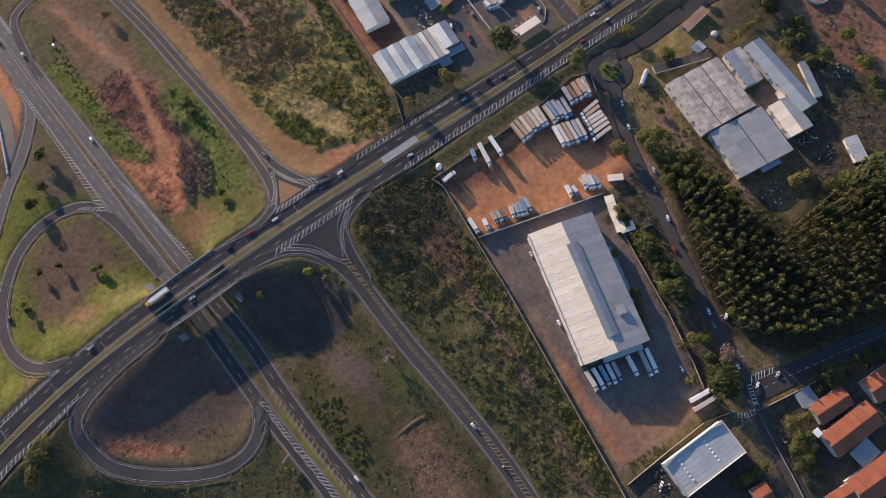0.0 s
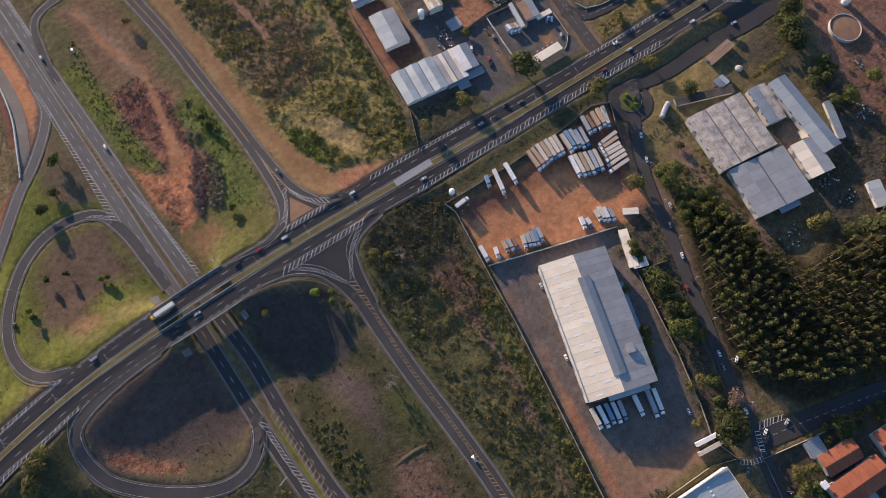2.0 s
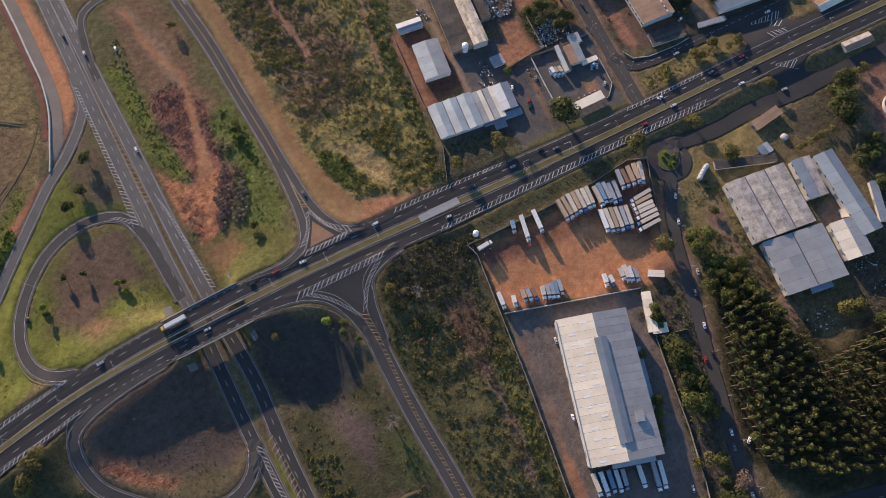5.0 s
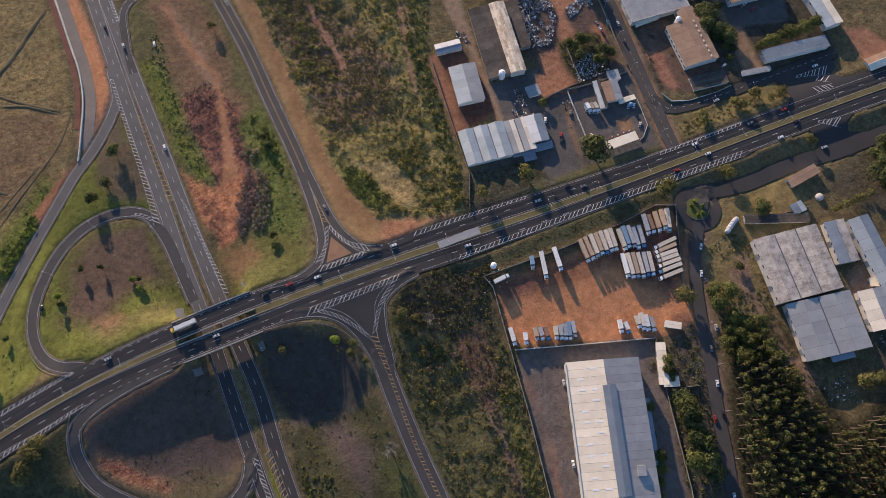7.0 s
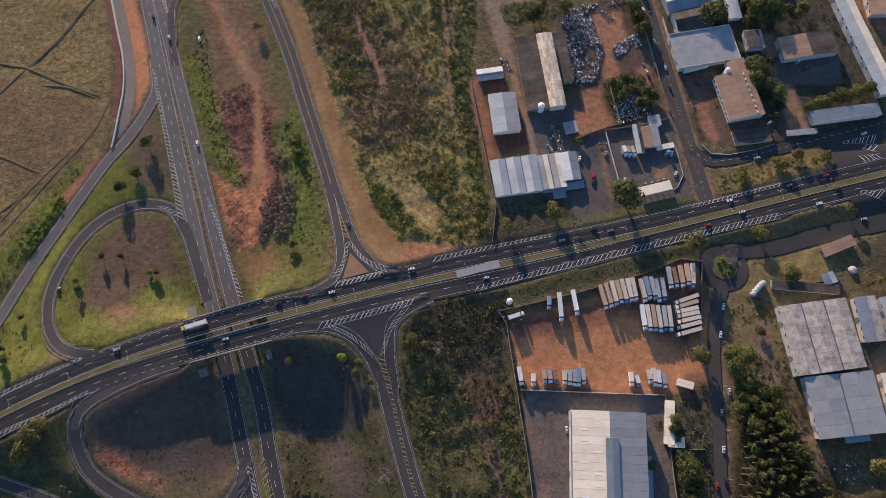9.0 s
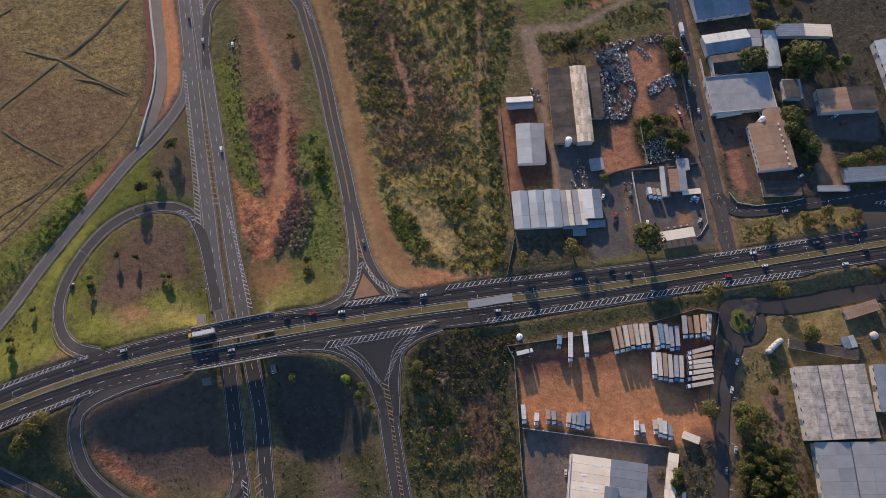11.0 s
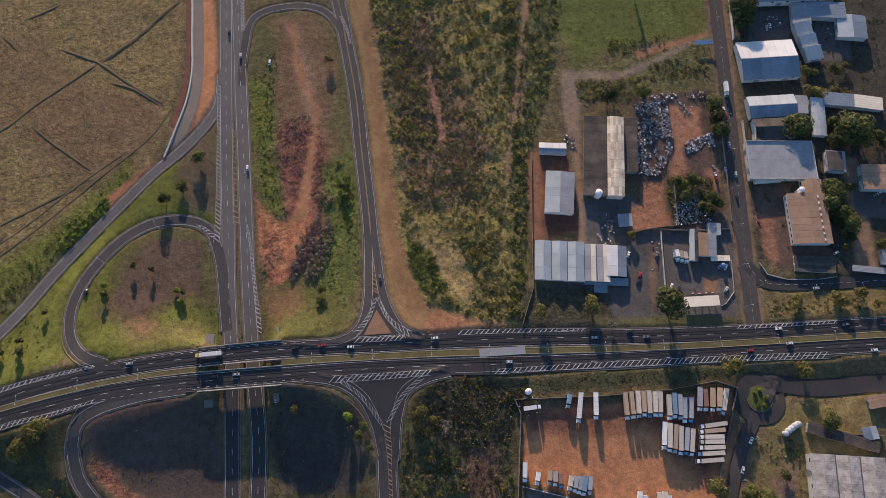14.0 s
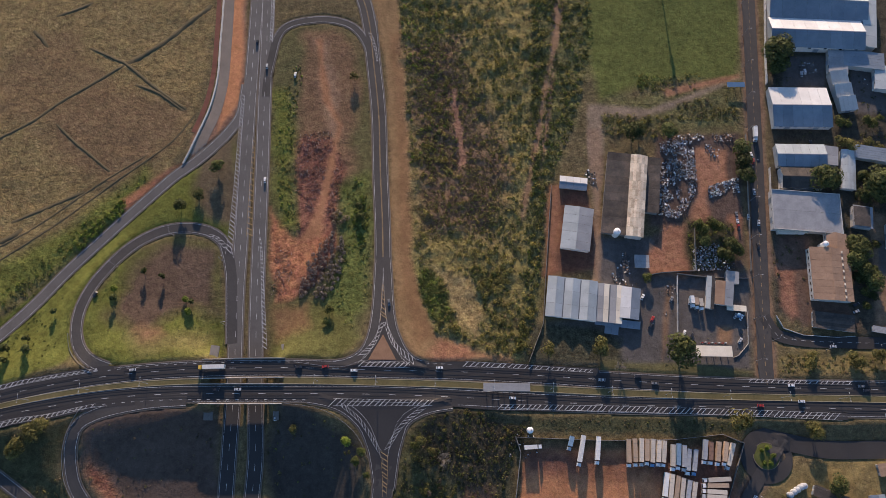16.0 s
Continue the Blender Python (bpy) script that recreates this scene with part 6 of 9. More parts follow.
def make_car(paint, label):
    T = thing("car", pose(0, 0, -50), label, "car")
    obj("body", *prism([(-2.1, 0.25), (2.1, 0.25), (2.15, 0.65), (1.9, 0.85), (0.9, 0.95), (-1.9, 1.0), (-2.15, 0.8)], 1.75, 0.06), PAINT[paint], T)
    obj("cabin", *prism([(-1.75, 0.97), (1.0, 0.93), (0.45, 1.36), (-1.25, 1.40)], 1.6, 0.10), WINDSCREEN, T)
    obj("roof", *box(-0.4, 0, 1.37, 1.5, 1.25, 0.07), PAINT[paint], T)
    for s in (-1, 1):
        obj("headlight", *box(2.08, s * 0.6, 0.6, 0.12, 0.35, 0.16), SKYLIGHT, T)
    wheels(T, (-1.3, 1.35), 0.8, 0.32, 0.22)
    return T


def make_truck(cover, paint, length, label, cab=True, name="semi_trailer_truck"):
    """Trailer box from the tail at x = 0 to the tractor's nose at x = length."""
    T = thing(name, pose(0, 0, -60), label, "truck")
    L = length - (2.9 if cab else 0)
    obj("trailer", *box(L / 2, 0, 1.15, L, 2.6, 2.75), TARP[cover], T)
    for i in range(int(L / 2.4) + 1):
        obj("roof_bow", *box(0.1 + i * (L - 0.2) / max(1, int(L / 2.4)), 0, 3.88, 0.12, 2.62, 0.07), TARP[cover], T)
    obj("chassis", *box(L / 2, 0, 0.75, L * 0.98, 1.4, 0.4), CHASSIS, T)
    ax = [1.2, 2.45, 3.7] if L > 8 else [1.4]
    if cab:
        obj("cab", *prism([(L + 0.7, 0.5), (length, 0.5), (length + 0.02, 1.8), (length - 0.25, 2.95), (L + 0.8, 3.15)], 2.45, 0.08), PAINT[paint], T)
        obj("windscreen", *prism([(length - 0.02, 1.75), (length + 0.06, 1.75), (length - 0.17, 2.75), (length - 0.25, 2.75)], 2.2, 0.08), WINDSCREEN, T)
        obj("air_deflector", *prism([(L + 0.9, 3.1), (length - 0.7, 3.0), (L + 0.95, 3.6)], 2.0), PAINT[paint], T)
        ax += [length - 0.9] + ([L - 0.4] if L > 8 else [])
    wheels(T, ax, 1.1, 0.5, 0.4)
    return T


def between(pts, k):
    a, b = Vector(pts[2 * k][:2]), Vector(pts[2 * k + 1][:2])
    return a, b, math.degrees(math.atan2((b - a).y, (b - a).x))


YARD_A = [(115.9, 11.3), (115.0, -5.5), (119.8, 11.6), (118.9, -5.2), (124.1, 11.7), (122.5, -5.3), (127.5, 11.3), (125.9, -5.1), (131.2, 11.3), (129.3, -5.5), (135.0, 10.6), (132.9, -5.5), (138.4, 10.3), (136.0, -5.6), (143.5, 8.0), (141.7, -8.4), (147.2, 8.6), (145.0, -7.6), (150.6, 7.6), (148.5, -8.6), (153.5, 5.4), (150.7, -10.3), (157.6, 5.1), (154.5, -11.0), (164.4, 10.9), (161.7, -3.9), (167.6, 9.6), (165.5, -4.6), (172.6, 9.8), (169.9, -4.5), (177.4, 9.6), (174.0, -4.8), (181.6, 8.7), (175.7, -7.3)]
YARD_B = [(138.3, -8.6), (135.1, -25.7), (141.7, -9.5), (138.2, -27.1), (145.2, -10.5), (141.3, -28.4), (148.3, -11.8), (144.7, -29.4), (152.1, -13.1), (148.1, -29.8), (155.5, -14.1), (151.5, -30.2), (177.7, -12.4), (161.1, -13.3), (175.9, -16.2), (159.9, -16.4), (174.4, -20.3), (159.4, -19.4), (173.9, -23.3), (158.9, -22.4), (173.7, -26.6), (157.5, -25.9), (172.8, -29.9), (155.8, -29.6), (171.4, -33.9), (154.7, -33.8), (88.0, 13.4), (83.8, -4.9), (97.3, 12.8), (95.1, -4.4), (50.5, 6.2), (61.5, 6.8)]
YARD_C = [(47.8, -25.8), (46.3, -37.6), (55.5, -32.3), (53.5, -39.6), (62.6, -31.6), (61.0, -40.8), (65.8, -32.6), (64.5, -42.0), (69.1, -34.1), (68.1, -43.2), (75.6, -36.0), (73.0, -44.5), (78.8, -36.4), (76.0, -45.8), (82.0, -36.8), (78.4, -47.2), (84.6, -36.8), (81.1, -48.2), (87.3, -37.2), (84.8, -48.0), (116.5, -48.3), (114.3, -57.4), (119.3, -51.1), (118.8, -58.7), (128.1, -49.9), (126.8, -59.1), (131.7, -49.5), (129.0, -60.8), (133.9, -51.8), (131.4, -62.2), (136.4, -54.3), (134.8, -63.8), (80.8, 12.9), (78.2, 4.5)]
DOCK = [(42.3, -152.6), (40.0, -166.6), (46.9, -153.9), (44.3, -168.2), (51.6, -155.3), (48.6, -169.3), (55.7, -157.2), (52.4, -170.5), (59.6, -158.8), (56.2, -171.2), (69.8, -161.7), (66.8, -175.0), (78.6, -164.0), (73.7, -180.8), (82.5, -165.6), (77.5, -182.0), (81.9, -207.5), (98.4, -210.5), (79.7, -212.8), (97.4, -215.6)]
PROTO = {}
rnd = random.Random(4)


def place_truck(a, b, ang, cover, paint, group, cab=True):
    L = max(5.0, round((b - a).length))
    key = (cover, paint, L, cab)
    kind_ = "semi-trailer" if L > 11 else "box truck"
    if key not in PROTO:
        PROTO[key] = make_truck(cover, paint, L, "parked %s with %s cover and %s cab" % (kind_, cover, paint), cab)
        T = PROTO[key]
        T.matrix_world = pose(a.x, a.y, land(a.x, a.y) + 0.02, 0, 0, ang)
        T["group"] = group
        return T
    return tagged(copy_thing(PROTO[key], pose(a.x, a.y, land(a.x, a.y) + 0.02, 0, 0, ang)), group=group)


for pts, covers, group in ((YARD_A, ["tan", "tan", "cream", "tan", "cream", "cream", "cream", "cream", "blue", "steel", "steel", "steel", "steel", "brown", "tan", "tan", "cream"], "trucks in the red yard"),
                           (YARD_B, ["white", "cream", "tan", "cream", "steel", "cream", "cream", "tan", "cream", "cream", "cream", "cream", "cream", "white", "white", "white"], "trucks in the red yard"),
                           (YARD_C, ["white", "white", "tan", "steel", "brown", "cream", "steel", "steel", "blue", "steel", "white", "white", "cream", "cream", "white", "steel", "blue"], "trucks along the yard wall"),
                           (DOCK, ["cream", "white", "blue", "white", "steel", "white", "steel", "white", "white", "cream"], "trailers at the warehouse dock")):
    for k in range(len(pts) // 2):
        a, b, ang = between(pts, k)
        place_truck(a, b, ang, covers[k % len(covers)], ["white", "white", "silver", "white", "blue", "white", "white"][k % 7], group, cab=True)

CARS = {k: make_car(k, "%s compact car with dark windows" % k) for k in PAINT}
FIRST = set()


def nearest(x, y, names=None):
    best = None
    for k, line in LINES.items():
        if names and k not in names:
            continue
        for i, p in enumerate(line):
            d = math.hypot(p.x - x, p.y - y)
            if best is None or d < best[0]:
                best = (d, k, i)
    return best


def put_car(x, y, ang, z, paint, group):
    m = pose(x, y, z, 0, 0, ang)
    if paint not in FIRST:
        FIRST.add(paint)
        CARS[paint].matrix_world = m
        return tagged(CARS[paint], group=group)
    return tagged(copy_thing(CARS[paint], m), group=group)


def road_z(x, y):
    return (DECK + 0.07 if on_bridge((x, y)) else height(x, y) + 0.13)


MOVING = ([(-126.6, 188.6), (-132.4, 281.4), (-141.4, 302.2), (-110.6, 273.9), (-35.8, 98.5), (-2.3, 55.4), (-75.4, 55.9), (-144.0, 41.4), (-130.1, 41.6), (44.4, 36.5), (102.3, 48.0), (-232.6, 104.5)], [(229.0, 34.4), (269.0, 43.9), (283.2, 25.8), (296.9, 44.1), (300.3, 32.4), (256.2, 69.9), (338.2, 67.0), (309.9, 7.5), (125.7, 50.2)],
          [(183.0, -41.2), (164.3, -88.1), (156.9, -109.5), (144.6, -128.5), (151.0, -127.4), (174.1, -77.2), (192.0, -24.2)], [(-198.4, 53.9), (-92.5, 55.7), (-56.9, 53.5), (136.4, 45.9), (224.0, 44.5), (202.4, 31.8), (271.9, 41.3)], [(-106.9, 24.8), (-112.1, -115.1), (-35.8, -134.9), (-36.6, -166.6), (132.8, -173.6), (129.0, -181.7), (122.3, -210.7)])
shades = ["white", "silver", "black", "white", "grey", "white", "red", "black", "silver"]
n = 0
for pts in MOVING:
    for x, y in pts:
        d, k, i = nearest(x, y)
        dv, s = direction(LINES[k], i)
        ang = math.degrees(math.atan2(dv.y, dv.x)) + (180 if k in ("ew_n", "hw_w") else 0)
        put_car(x, y, ang, road_z(x, y), shades[n % 9], "cars on the roads")
        n += 1
PARKED = (([(222.6, 203.3), (221.7, 197.1), (220.1, 179.7), (213.5, 160.6), (220.0, 156.4), (217.2, 139.4), (222.0, 208.2), (205.4, 162.3), (205.5, 157.2), (205.6, 154.7), (205.6, 152.2)], 90), ([(194.8, 90.3), (198.8, 89.2), (195.6, 73.6), (163.8, 76.6), (159.2, 78.5), (153.3, 101.5), (134.0, 103.1), (139.1, 88.0), (137.5, 83.5)], 60),
          ([(165.3, 100.0), (271.8, 276.6), (268.9, 274.6), (266.2, 217.2)], 85), ([(306.4, 138.3), (313.1, 132.8), (318.1, 134.6), (320.3, 128.1), (276.7, 98.0), (275.9, 93.2)], 25), ([(123.5, -227.2), (138.8, -230.5), (121.3, -230.8), (139.8, -182.9), (98.7, -238.0), (33.4, -233.1), (41.9, -234.3), (34.3, -227.1)], 30), ([(65.5, -71.3), (49.6, -118.4), (92.3, -190.0), (104.7, -122.2)], 72))
for pts, ang in PARKED:
    for x, y in pts:
        put_car(x, y, ang + rnd.uniform(-8, 8), land(x, y) + (0.55 if nearest(x, y)[0] < 6 else 0.03), shades[n % 9], "parked cars")
        n += 1


def on_road_truck(px, cover, paint, length, group="trucks on the roads", name="semi_trailer_truck"):
    x, y = px
    d, k, i = nearest(x, y)
    dv, s = direction(LINES[k], i)
    ang = math.atan2(dv.y, dv.x) + (math.pi if k in ("ew_n", "hw_w") else 0)
    a = Vector((x, y)) - Vector((math.cos(ang), math.sin(ang))) * length / 2
    T = make_truck(cover, paint, length, "%s-covered truck with %s cab on the road" % (cover, paint), True, name)
    T.matrix_world = pose(a.x, a.y, road_z(x, y), 0, 0, math.degrees(ang))
    return tagged(T, group=group)


on_road_truck([(-147.5, 55.5)][0], "white", "yellow", 17)
on_road_truck([(226.2, 223.9)][0], "white", "white", 11)
for o, c in (([(166.4, 99.5)][0], "white"), ([(169.0, 98.4)][0], "tan"), ([(171.9, 97.6)][0], "cream")):
    place_truck(Vector(o) + Vector((0, 4)), Vector(o) - Vector((0, 4)), -88, c, "white", "lorries at the fuel station")


def heap(poly, n_, mats, label, name, cat, seed, smin=0.3, smax=1.3, hmax=1.3, clump=0.4):
    """An uneven spread of many small tumbled pieces, piled higher where they lie thick."""
    rs = random.Random(seed)
    poly = [p[:2] for p in poly]
    lo, hi = np.min(poly, 0), np.max(poly, 0)
    q = lo + (hi - lo) * np.random.RandomState(seed).rand(n_ * 4, 2)
    thick = fractal(q[:, 0], q[:, 1], 9, seed, 3)
    ok = (depth(q, poly) > 0) & (thick > clump)
    V, F, idx = [], [], []
    for (x, y), t in list(zip(q[ok], thick[ok]))[:n_]:
        s = smin + (smax - smin) * rs.random() ** 2
        m = Matrix.Translation((x, y, land(x, y) + (t - clump) * 3 * hmax * rs.random() + 0.1)) @ Euler((rs.uniform(-0.8, 0.8), rs.uniform(-0.8, 0.8), rs.uniform(0, 3))).to_matrix().to_4x4()
        bv, bf = box(0, 0, -s * 0.25, s, s * rs.uniform(0.3, 1.0), s * rs.uniform(0.2, 0.6))
        o = len(V)
        V += [tuple(m @ Vector(v)) for v in bv]
        F += [tuple(k + o for k in f) for f in bf]
        idx += [rs.randrange(len(mats))] * 6
    return tagged(obj(name, V, F, mats, idx=idx), label, cat, kind="stuff")


SCRAP = [PAINT["white"], PAINT["silver"], PAINT["silver"], TARP["steel"], CHASSIS, PAINT["grey"], R_BROWN, CHASSIS, PAINT["grey"], TARP["brown"]]
for k, (poly, nn) in enumerate((([(157.4, 218.6), (180.9, 219.5), (181.3, 197.1), (179.0, 177.6), (164.3, 159.3), (150.7, 161.9), (154.1, 192.8)], 2600), ([(187.8, 184.0), (209.9, 190.6), (209.7, 179.7), (188.0, 175.4)], 620), ([(171.8, 137.8), (189.8, 141.9), (191.3, 122.4), (170.0, 121.6)], 700),
                                ([(188.8, 217.2), (201.0, 215.8), (197.7, 206.0), (189.8, 208.2)], 70), ([(163.0, 224.9), (212.5, 225.8), (211.5, 218.5), (162.4, 218.6)], 260))):
    heap(poly, nn, SCRAP, "heap of mixed scrap metal and bundled waste", "scrap_heap", "scrap heap", 50 + k, 0.3, 1.4, 1.6, 0.36)
JUNK = [PAINT["grey"], CHASSIS, R_BROWN, PAINT["white"], CHASSIS]
for k, (c, r, nn) in enumerate((([(104.8, 197.2)][0], 5, 70), ([(104.3, 189.3)][0], 5, 70), ([(121.5, 117.7)][0], 7, 90), ([(121.6, 128.9)][0], 6, 70), ([(152.2, 90.3)][0], 4, 40), ([(153.9, 107.8)][0], 4, 40),
                                ([(335.6, -101.8)][0], 7, 100), ([(277.6, -126.5)][0], 9, 120), ([(279.6, -142.1)][0], 8, 90), ([(227.5, -145.1)][0], 10, 140), ([(36.6, -232.3)][0], 8, 90), ([(50.2, 7.1)][0], 9, 70), ([(366.7, -73.6)][0], 6, 60),
                                ([(275.3, 282.9)][0], 9, 60), ([(319.0, 265.9)][0], 8, 40), ([(193.6, 125.6)][0], 7, 80))):
    heap([(c[0] - r, c[1] - r * 0.7), (c[0] + r, c[1] - r), (c[0] + r * 0.8, c[1] + r), (c[0] - r, c[1] + r * 0.8)], nn, JUNK, "loose pile of dark junk and pallets", "junk_pile", "junk pile", 90 + k, 0.3, 1.2, 0.7, 0.42)

# ------------------------------------------------------------ plants
def leaf_material(name, cols, rough=0.75):
    """Leaf clumps: tone shifts from clump to clump and from plant to plant."""
    m = bpy.data.materials.new(name)
    m.use_nodes = True
    nt, n = m.node_tree, m.node_tree.nodes
    bsdf = n["Principled BSDF"]
    geo, info, ramp, hsv, rng = (n.new("ShaderNode" + k) for k in ("NewGeometry", "ObjectInfo", "ValToRGB", "HueSaturation", "MapRange"))
    while len(ramp.color_ramp.elements) < len(cols):
        ramp.color_ramp.elements.new(0.5)
    for i, (e, c) in enumerate(zip(ramp.color_ramp.elements, cols)):
        e.position, e.color = i / (len(cols) - 1), (*c, 1)
    nt.links.new(geo.outputs["Random Per Island"], ramp.inputs[0])
    rng.inputs[3].default_value, rng.inputs[4].default_value = 0.7, 1.35
    nt.links.new(info.outputs["Random"], rng.inputs[0])
    nt.links.new(rng.outputs[0], hsv.inputs["Value"])
    nt.links.new(ramp.outputs[0], hsv.inputs["Color"])
    nt.links.new(hsv.outputs[0], bsdf.inputs["Base Color"])
    bsdf.inputs["Roughness"].default_value, bsdf.inputs["Specular IOR Level"].default_value = rough, 0.25
    thin, mix = n.new("ShaderNodeBsdfTranslucent"), n.new("ShaderNodeMixShader")
    mix.inputs[0].default_value = 0.35
    nt.links.new(hsv.outputs[0], thin.inputs[0])
    nt.links.new(bsdf.outputs[0], mix.inputs[1])
    nt.links.new(thin.outputs[0], mix.inputs[2])
    nt.links.new(mix.outputs[0], n["Material Output"].inputs[0])
    return m


LEAF = leaf_material("green_leaves", [(0.042, 0.055, 0.015), (0.095, 0.110, 0.028), (0.165, 0.165, 0.045)])
LEAF_DARK = leaf_material("dark_leaves", [(0.030, 0.042, 0.014), (0.072, 0.086, 0.026), (0.135, 0.142, 0.042)])
LEAF_OLIVE = leaf_material("olive_leaves", [(0.035, 0.040, 0.014), (0.095, 0.100, 0.028), (0.200, 0.185, 0.058)])
LEAF_PALE = leaf_material("yellow_green_leaves", [(0.085, 0.083, 0.024), (0.155, 0.145, 0.042), (0.225, 0.195, 0.064)])
LEAF_BRIGHT = leaf_material("bright_green_leaves", [(0.10, 0.14, 0.02), (0.17, 0.22, 0.035), (0.22, 0.27, 0.05)])
LEAF_DRY = leaf_material("dry_brown_leaves", [(0.090, 0.068, 0.042), (0.165, 0.122, 0.072), (0.240, 0.180, 0.105)])
LEAF_PINK = leaf_material("dry_pinkish_leaves", [(0.13, 0.09, 0.07), (0.21, 0.15, 0.115), (0.28, 0.205, 0.16)])
BARK = material("bark", [(0.07, 0.052, 0.038), (0.14, 0.11, 0.085)], 1.0, 0.9, 0.02, 4)
BARE = material("bare_grey_twigs", [(0.13, 0.11, 0.09), (0.22, 0.19, 0.16)], 1.0, 0.9)


def cards(rs, centres, radii, per, size):
    """Small three-cornered leaf clumps spread over and just inside lobes."""
    V = []
    for c, r in zip(centres, radii):
        d = rs.randn(per, 3)
        d /= np.linalg.norm(d, axis=1)[:, None]
        d[:, 2] = np.where(d[:, 2] < -0.35, -d[:, 2], d[:, 2])
        p = np.asarray(c) + d * (np.asarray(r) * (0.72 + 0.36 * rs.rand(per, 1)))
        a = np.cross(d, rs.randn(per, 3))
        a /= np.linalg.norm(a, axis=1)[:, None] + 1e-9
        b = np.cross(d, a) + 0.45 * rs.randn(per, 3)
        s = size * (0.6 + 0.8 * rs.rand(per, 1))
        V.append(np.stack([p + a * s * 0.6, p - a * s * 0.5 + b * s * 0.35, p - a * s * 0.1 - b * s * 0.6], 1).reshape(-1, 3))
    V = np.concatenate(V)
    return V, np.arange(len(V)).reshape(-1, 3)


def tube(path, radii, n=6):
    V, F = [], []
    for k, (p, r) in enumerate(zip(path, radii)):
        V += [(p[0] + r * math.cos(a * math.tau / n), p[1] + r * math.sin(a * math.tau / n), p[2]) for a in range(n)]
        if k:
            b = (k - 1) * n
            F += [(b + i, b + (i + 1) % n, b + n + (i + 1) % n, b + n + i) for i in range(n)]
    return V, F


def make_tree(seed, h, r, crown0, leaf, lobes=8, per=48, size=0.95, label="", name="tree", flat=0.75):
    """Tapered trunk, limbs that carry the lobes, and a crown of leaf clumps."""
    rs = np.random.RandomState(seed)
    T = thing(name, pose(0, 0, -80), label, "tree")
    cs, rr, limbs = [], [], [tube([(0, 0, -0.6), (0.1, 0.05, h * 0.35), (0.0, 0.1, h * 0.7), (0.0, 0.0, h * 0.92)], (0.030 * h, 0.022 * h, 0.013 * h, 0.004 * h))]
    for k in range(lobes):
        a, q = k * 2.4 + rs.rand(), r * (0.25 + 0.45 * rs.rand()) * (0 if k == 0 else 1)
        z = crown0 + (h - crown0) * ((0.82 if k == 0 else 0.25 + 0.5 * rs.rand()))
        s = r * (0.42 + 0.25 * rs.rand())
        cs.append((q * math.cos(a), q * math.sin(a), z))
        rr.append((s, s, s * flat))
        limbs.append(tube([(0, 0, crown0 * 0.8), (q * 0.5 * math.cos(a), q * 0.5 * math.sin(a), (crown0 * 0.8 + z) / 2), (q * math.cos(a), q * math.sin(a), z)], (0.014 * h, 0.009 * h, 0.003 * h), 5))
    obj("trunk", *merge(*limbs), BARK, T)
    V, F = cards(rs, cs, rr, per, size)
    obj("crown", V.tolist(), F.tolist(), leaf, T)
    return T


def make_bare(seed, h, r, label):
    rs = random.Random(seed)
    T = thing("bare_tree", pose(0, 0, -80), label, "tree")
    tubes, twigs = [tube([(0, 0, -0.5), (0, 0, h * 0.3), (0.1, 0, h * 0.5)], (0.3, 0.24, 0.14))], []
    for k in range(26):
        a, e = rs.uniform(0, math.tau), rs.uniform(0.25, 1.2)
        L = r * rs.uniform(0.6, 1.05)
        m = Vector((math.cos(a) * math.cos(e) * L * 0.5, math.sin(a) * math.cos(e) * L * 0.5, h * 0.4 + math.sin(e) * L * 0.4))
        t = Vector((math.cos(a) * math.cos(e) * L, math.sin(a) * math.cos(e) * L, h * 0.45 + math.sin(e) * L * 0.7))
        tubes.append(tube([(0, 0, h * 0.35), m, t], (0.14, 0.09, 0.03), 4))
        for j in range(4):
            q = m.lerp(t, rs.random())
            w = q + Vector((rs.uniform(-1, 1), rs.uniform(-1, 1), rs.uniform(0, 1))) * r * 0.3
            twigs.append(tube([q, w], (0.07, 0.03), 3))
    obj("trunk", *merge(*tubes), BARE, T)
    obj("branchwork", *merge(*twigs), BARE, T)
    return T


KIND = {
    "broad": [make_tree(10 + i, 9, 4.6, 2.6, LEAF, 9, 115, 0.74, "broad green tree with rounded uneven crown") for i in range(4)],
    "dark": [make_tree(30 + i, 9, 4.4, 2.2, LEAF_DARK, 9, 115, 0.72, "dark green tree with dense crown") for i in range(3)],
    "pale": [make_tree(50 + i, 7.5, 4.0, 2.4, LEAF_PALE, 8, 85, 0.66, "light yellow-green tree with open crown") for i in range(3)],
    "forest": [make_tree(70 + i, 16, 2.2, 8.0, (LEAF_OLIVE, LEAF_OLIVE, LEAF_DARK)[i % 3], 6, 40, 0.72, "tall slender tree of the dense grove", flat=1.3) for i in range(6)],
    "pink": [make_tree(90, 7, 4.0, 2.2, LEAF_PINK, 8, 40, 0.8, "dry pinkish tree with thin crown")],
    "bright": [make_tree(95, 3.2, 2.6, 0.5, LEAF_BRIGHT, 6, 50, 0.75, "bright green rounded shrub", "shrub")],
    "bare": [make_bare(97, 7, 6, "leafless grey tree with spreading branches")],
    "small": [make_tree(110 + i, 5, 1.9, 1.6, LEAF_DARK, 5, 44, 0.75, "small dark tree on open grass") for i in range(2)],
}
SIZE = {"broad": (9, 4.6), "dark": (9, 4.4), "pale": (7.5, 4.0), "forest": (16, 2.2), "pink": (7, 4.0), "bright": (3.2, 2.6), "bare": (7, 6), "small": (5, 1.9)}
USED = set()
trs = random.Random(12)


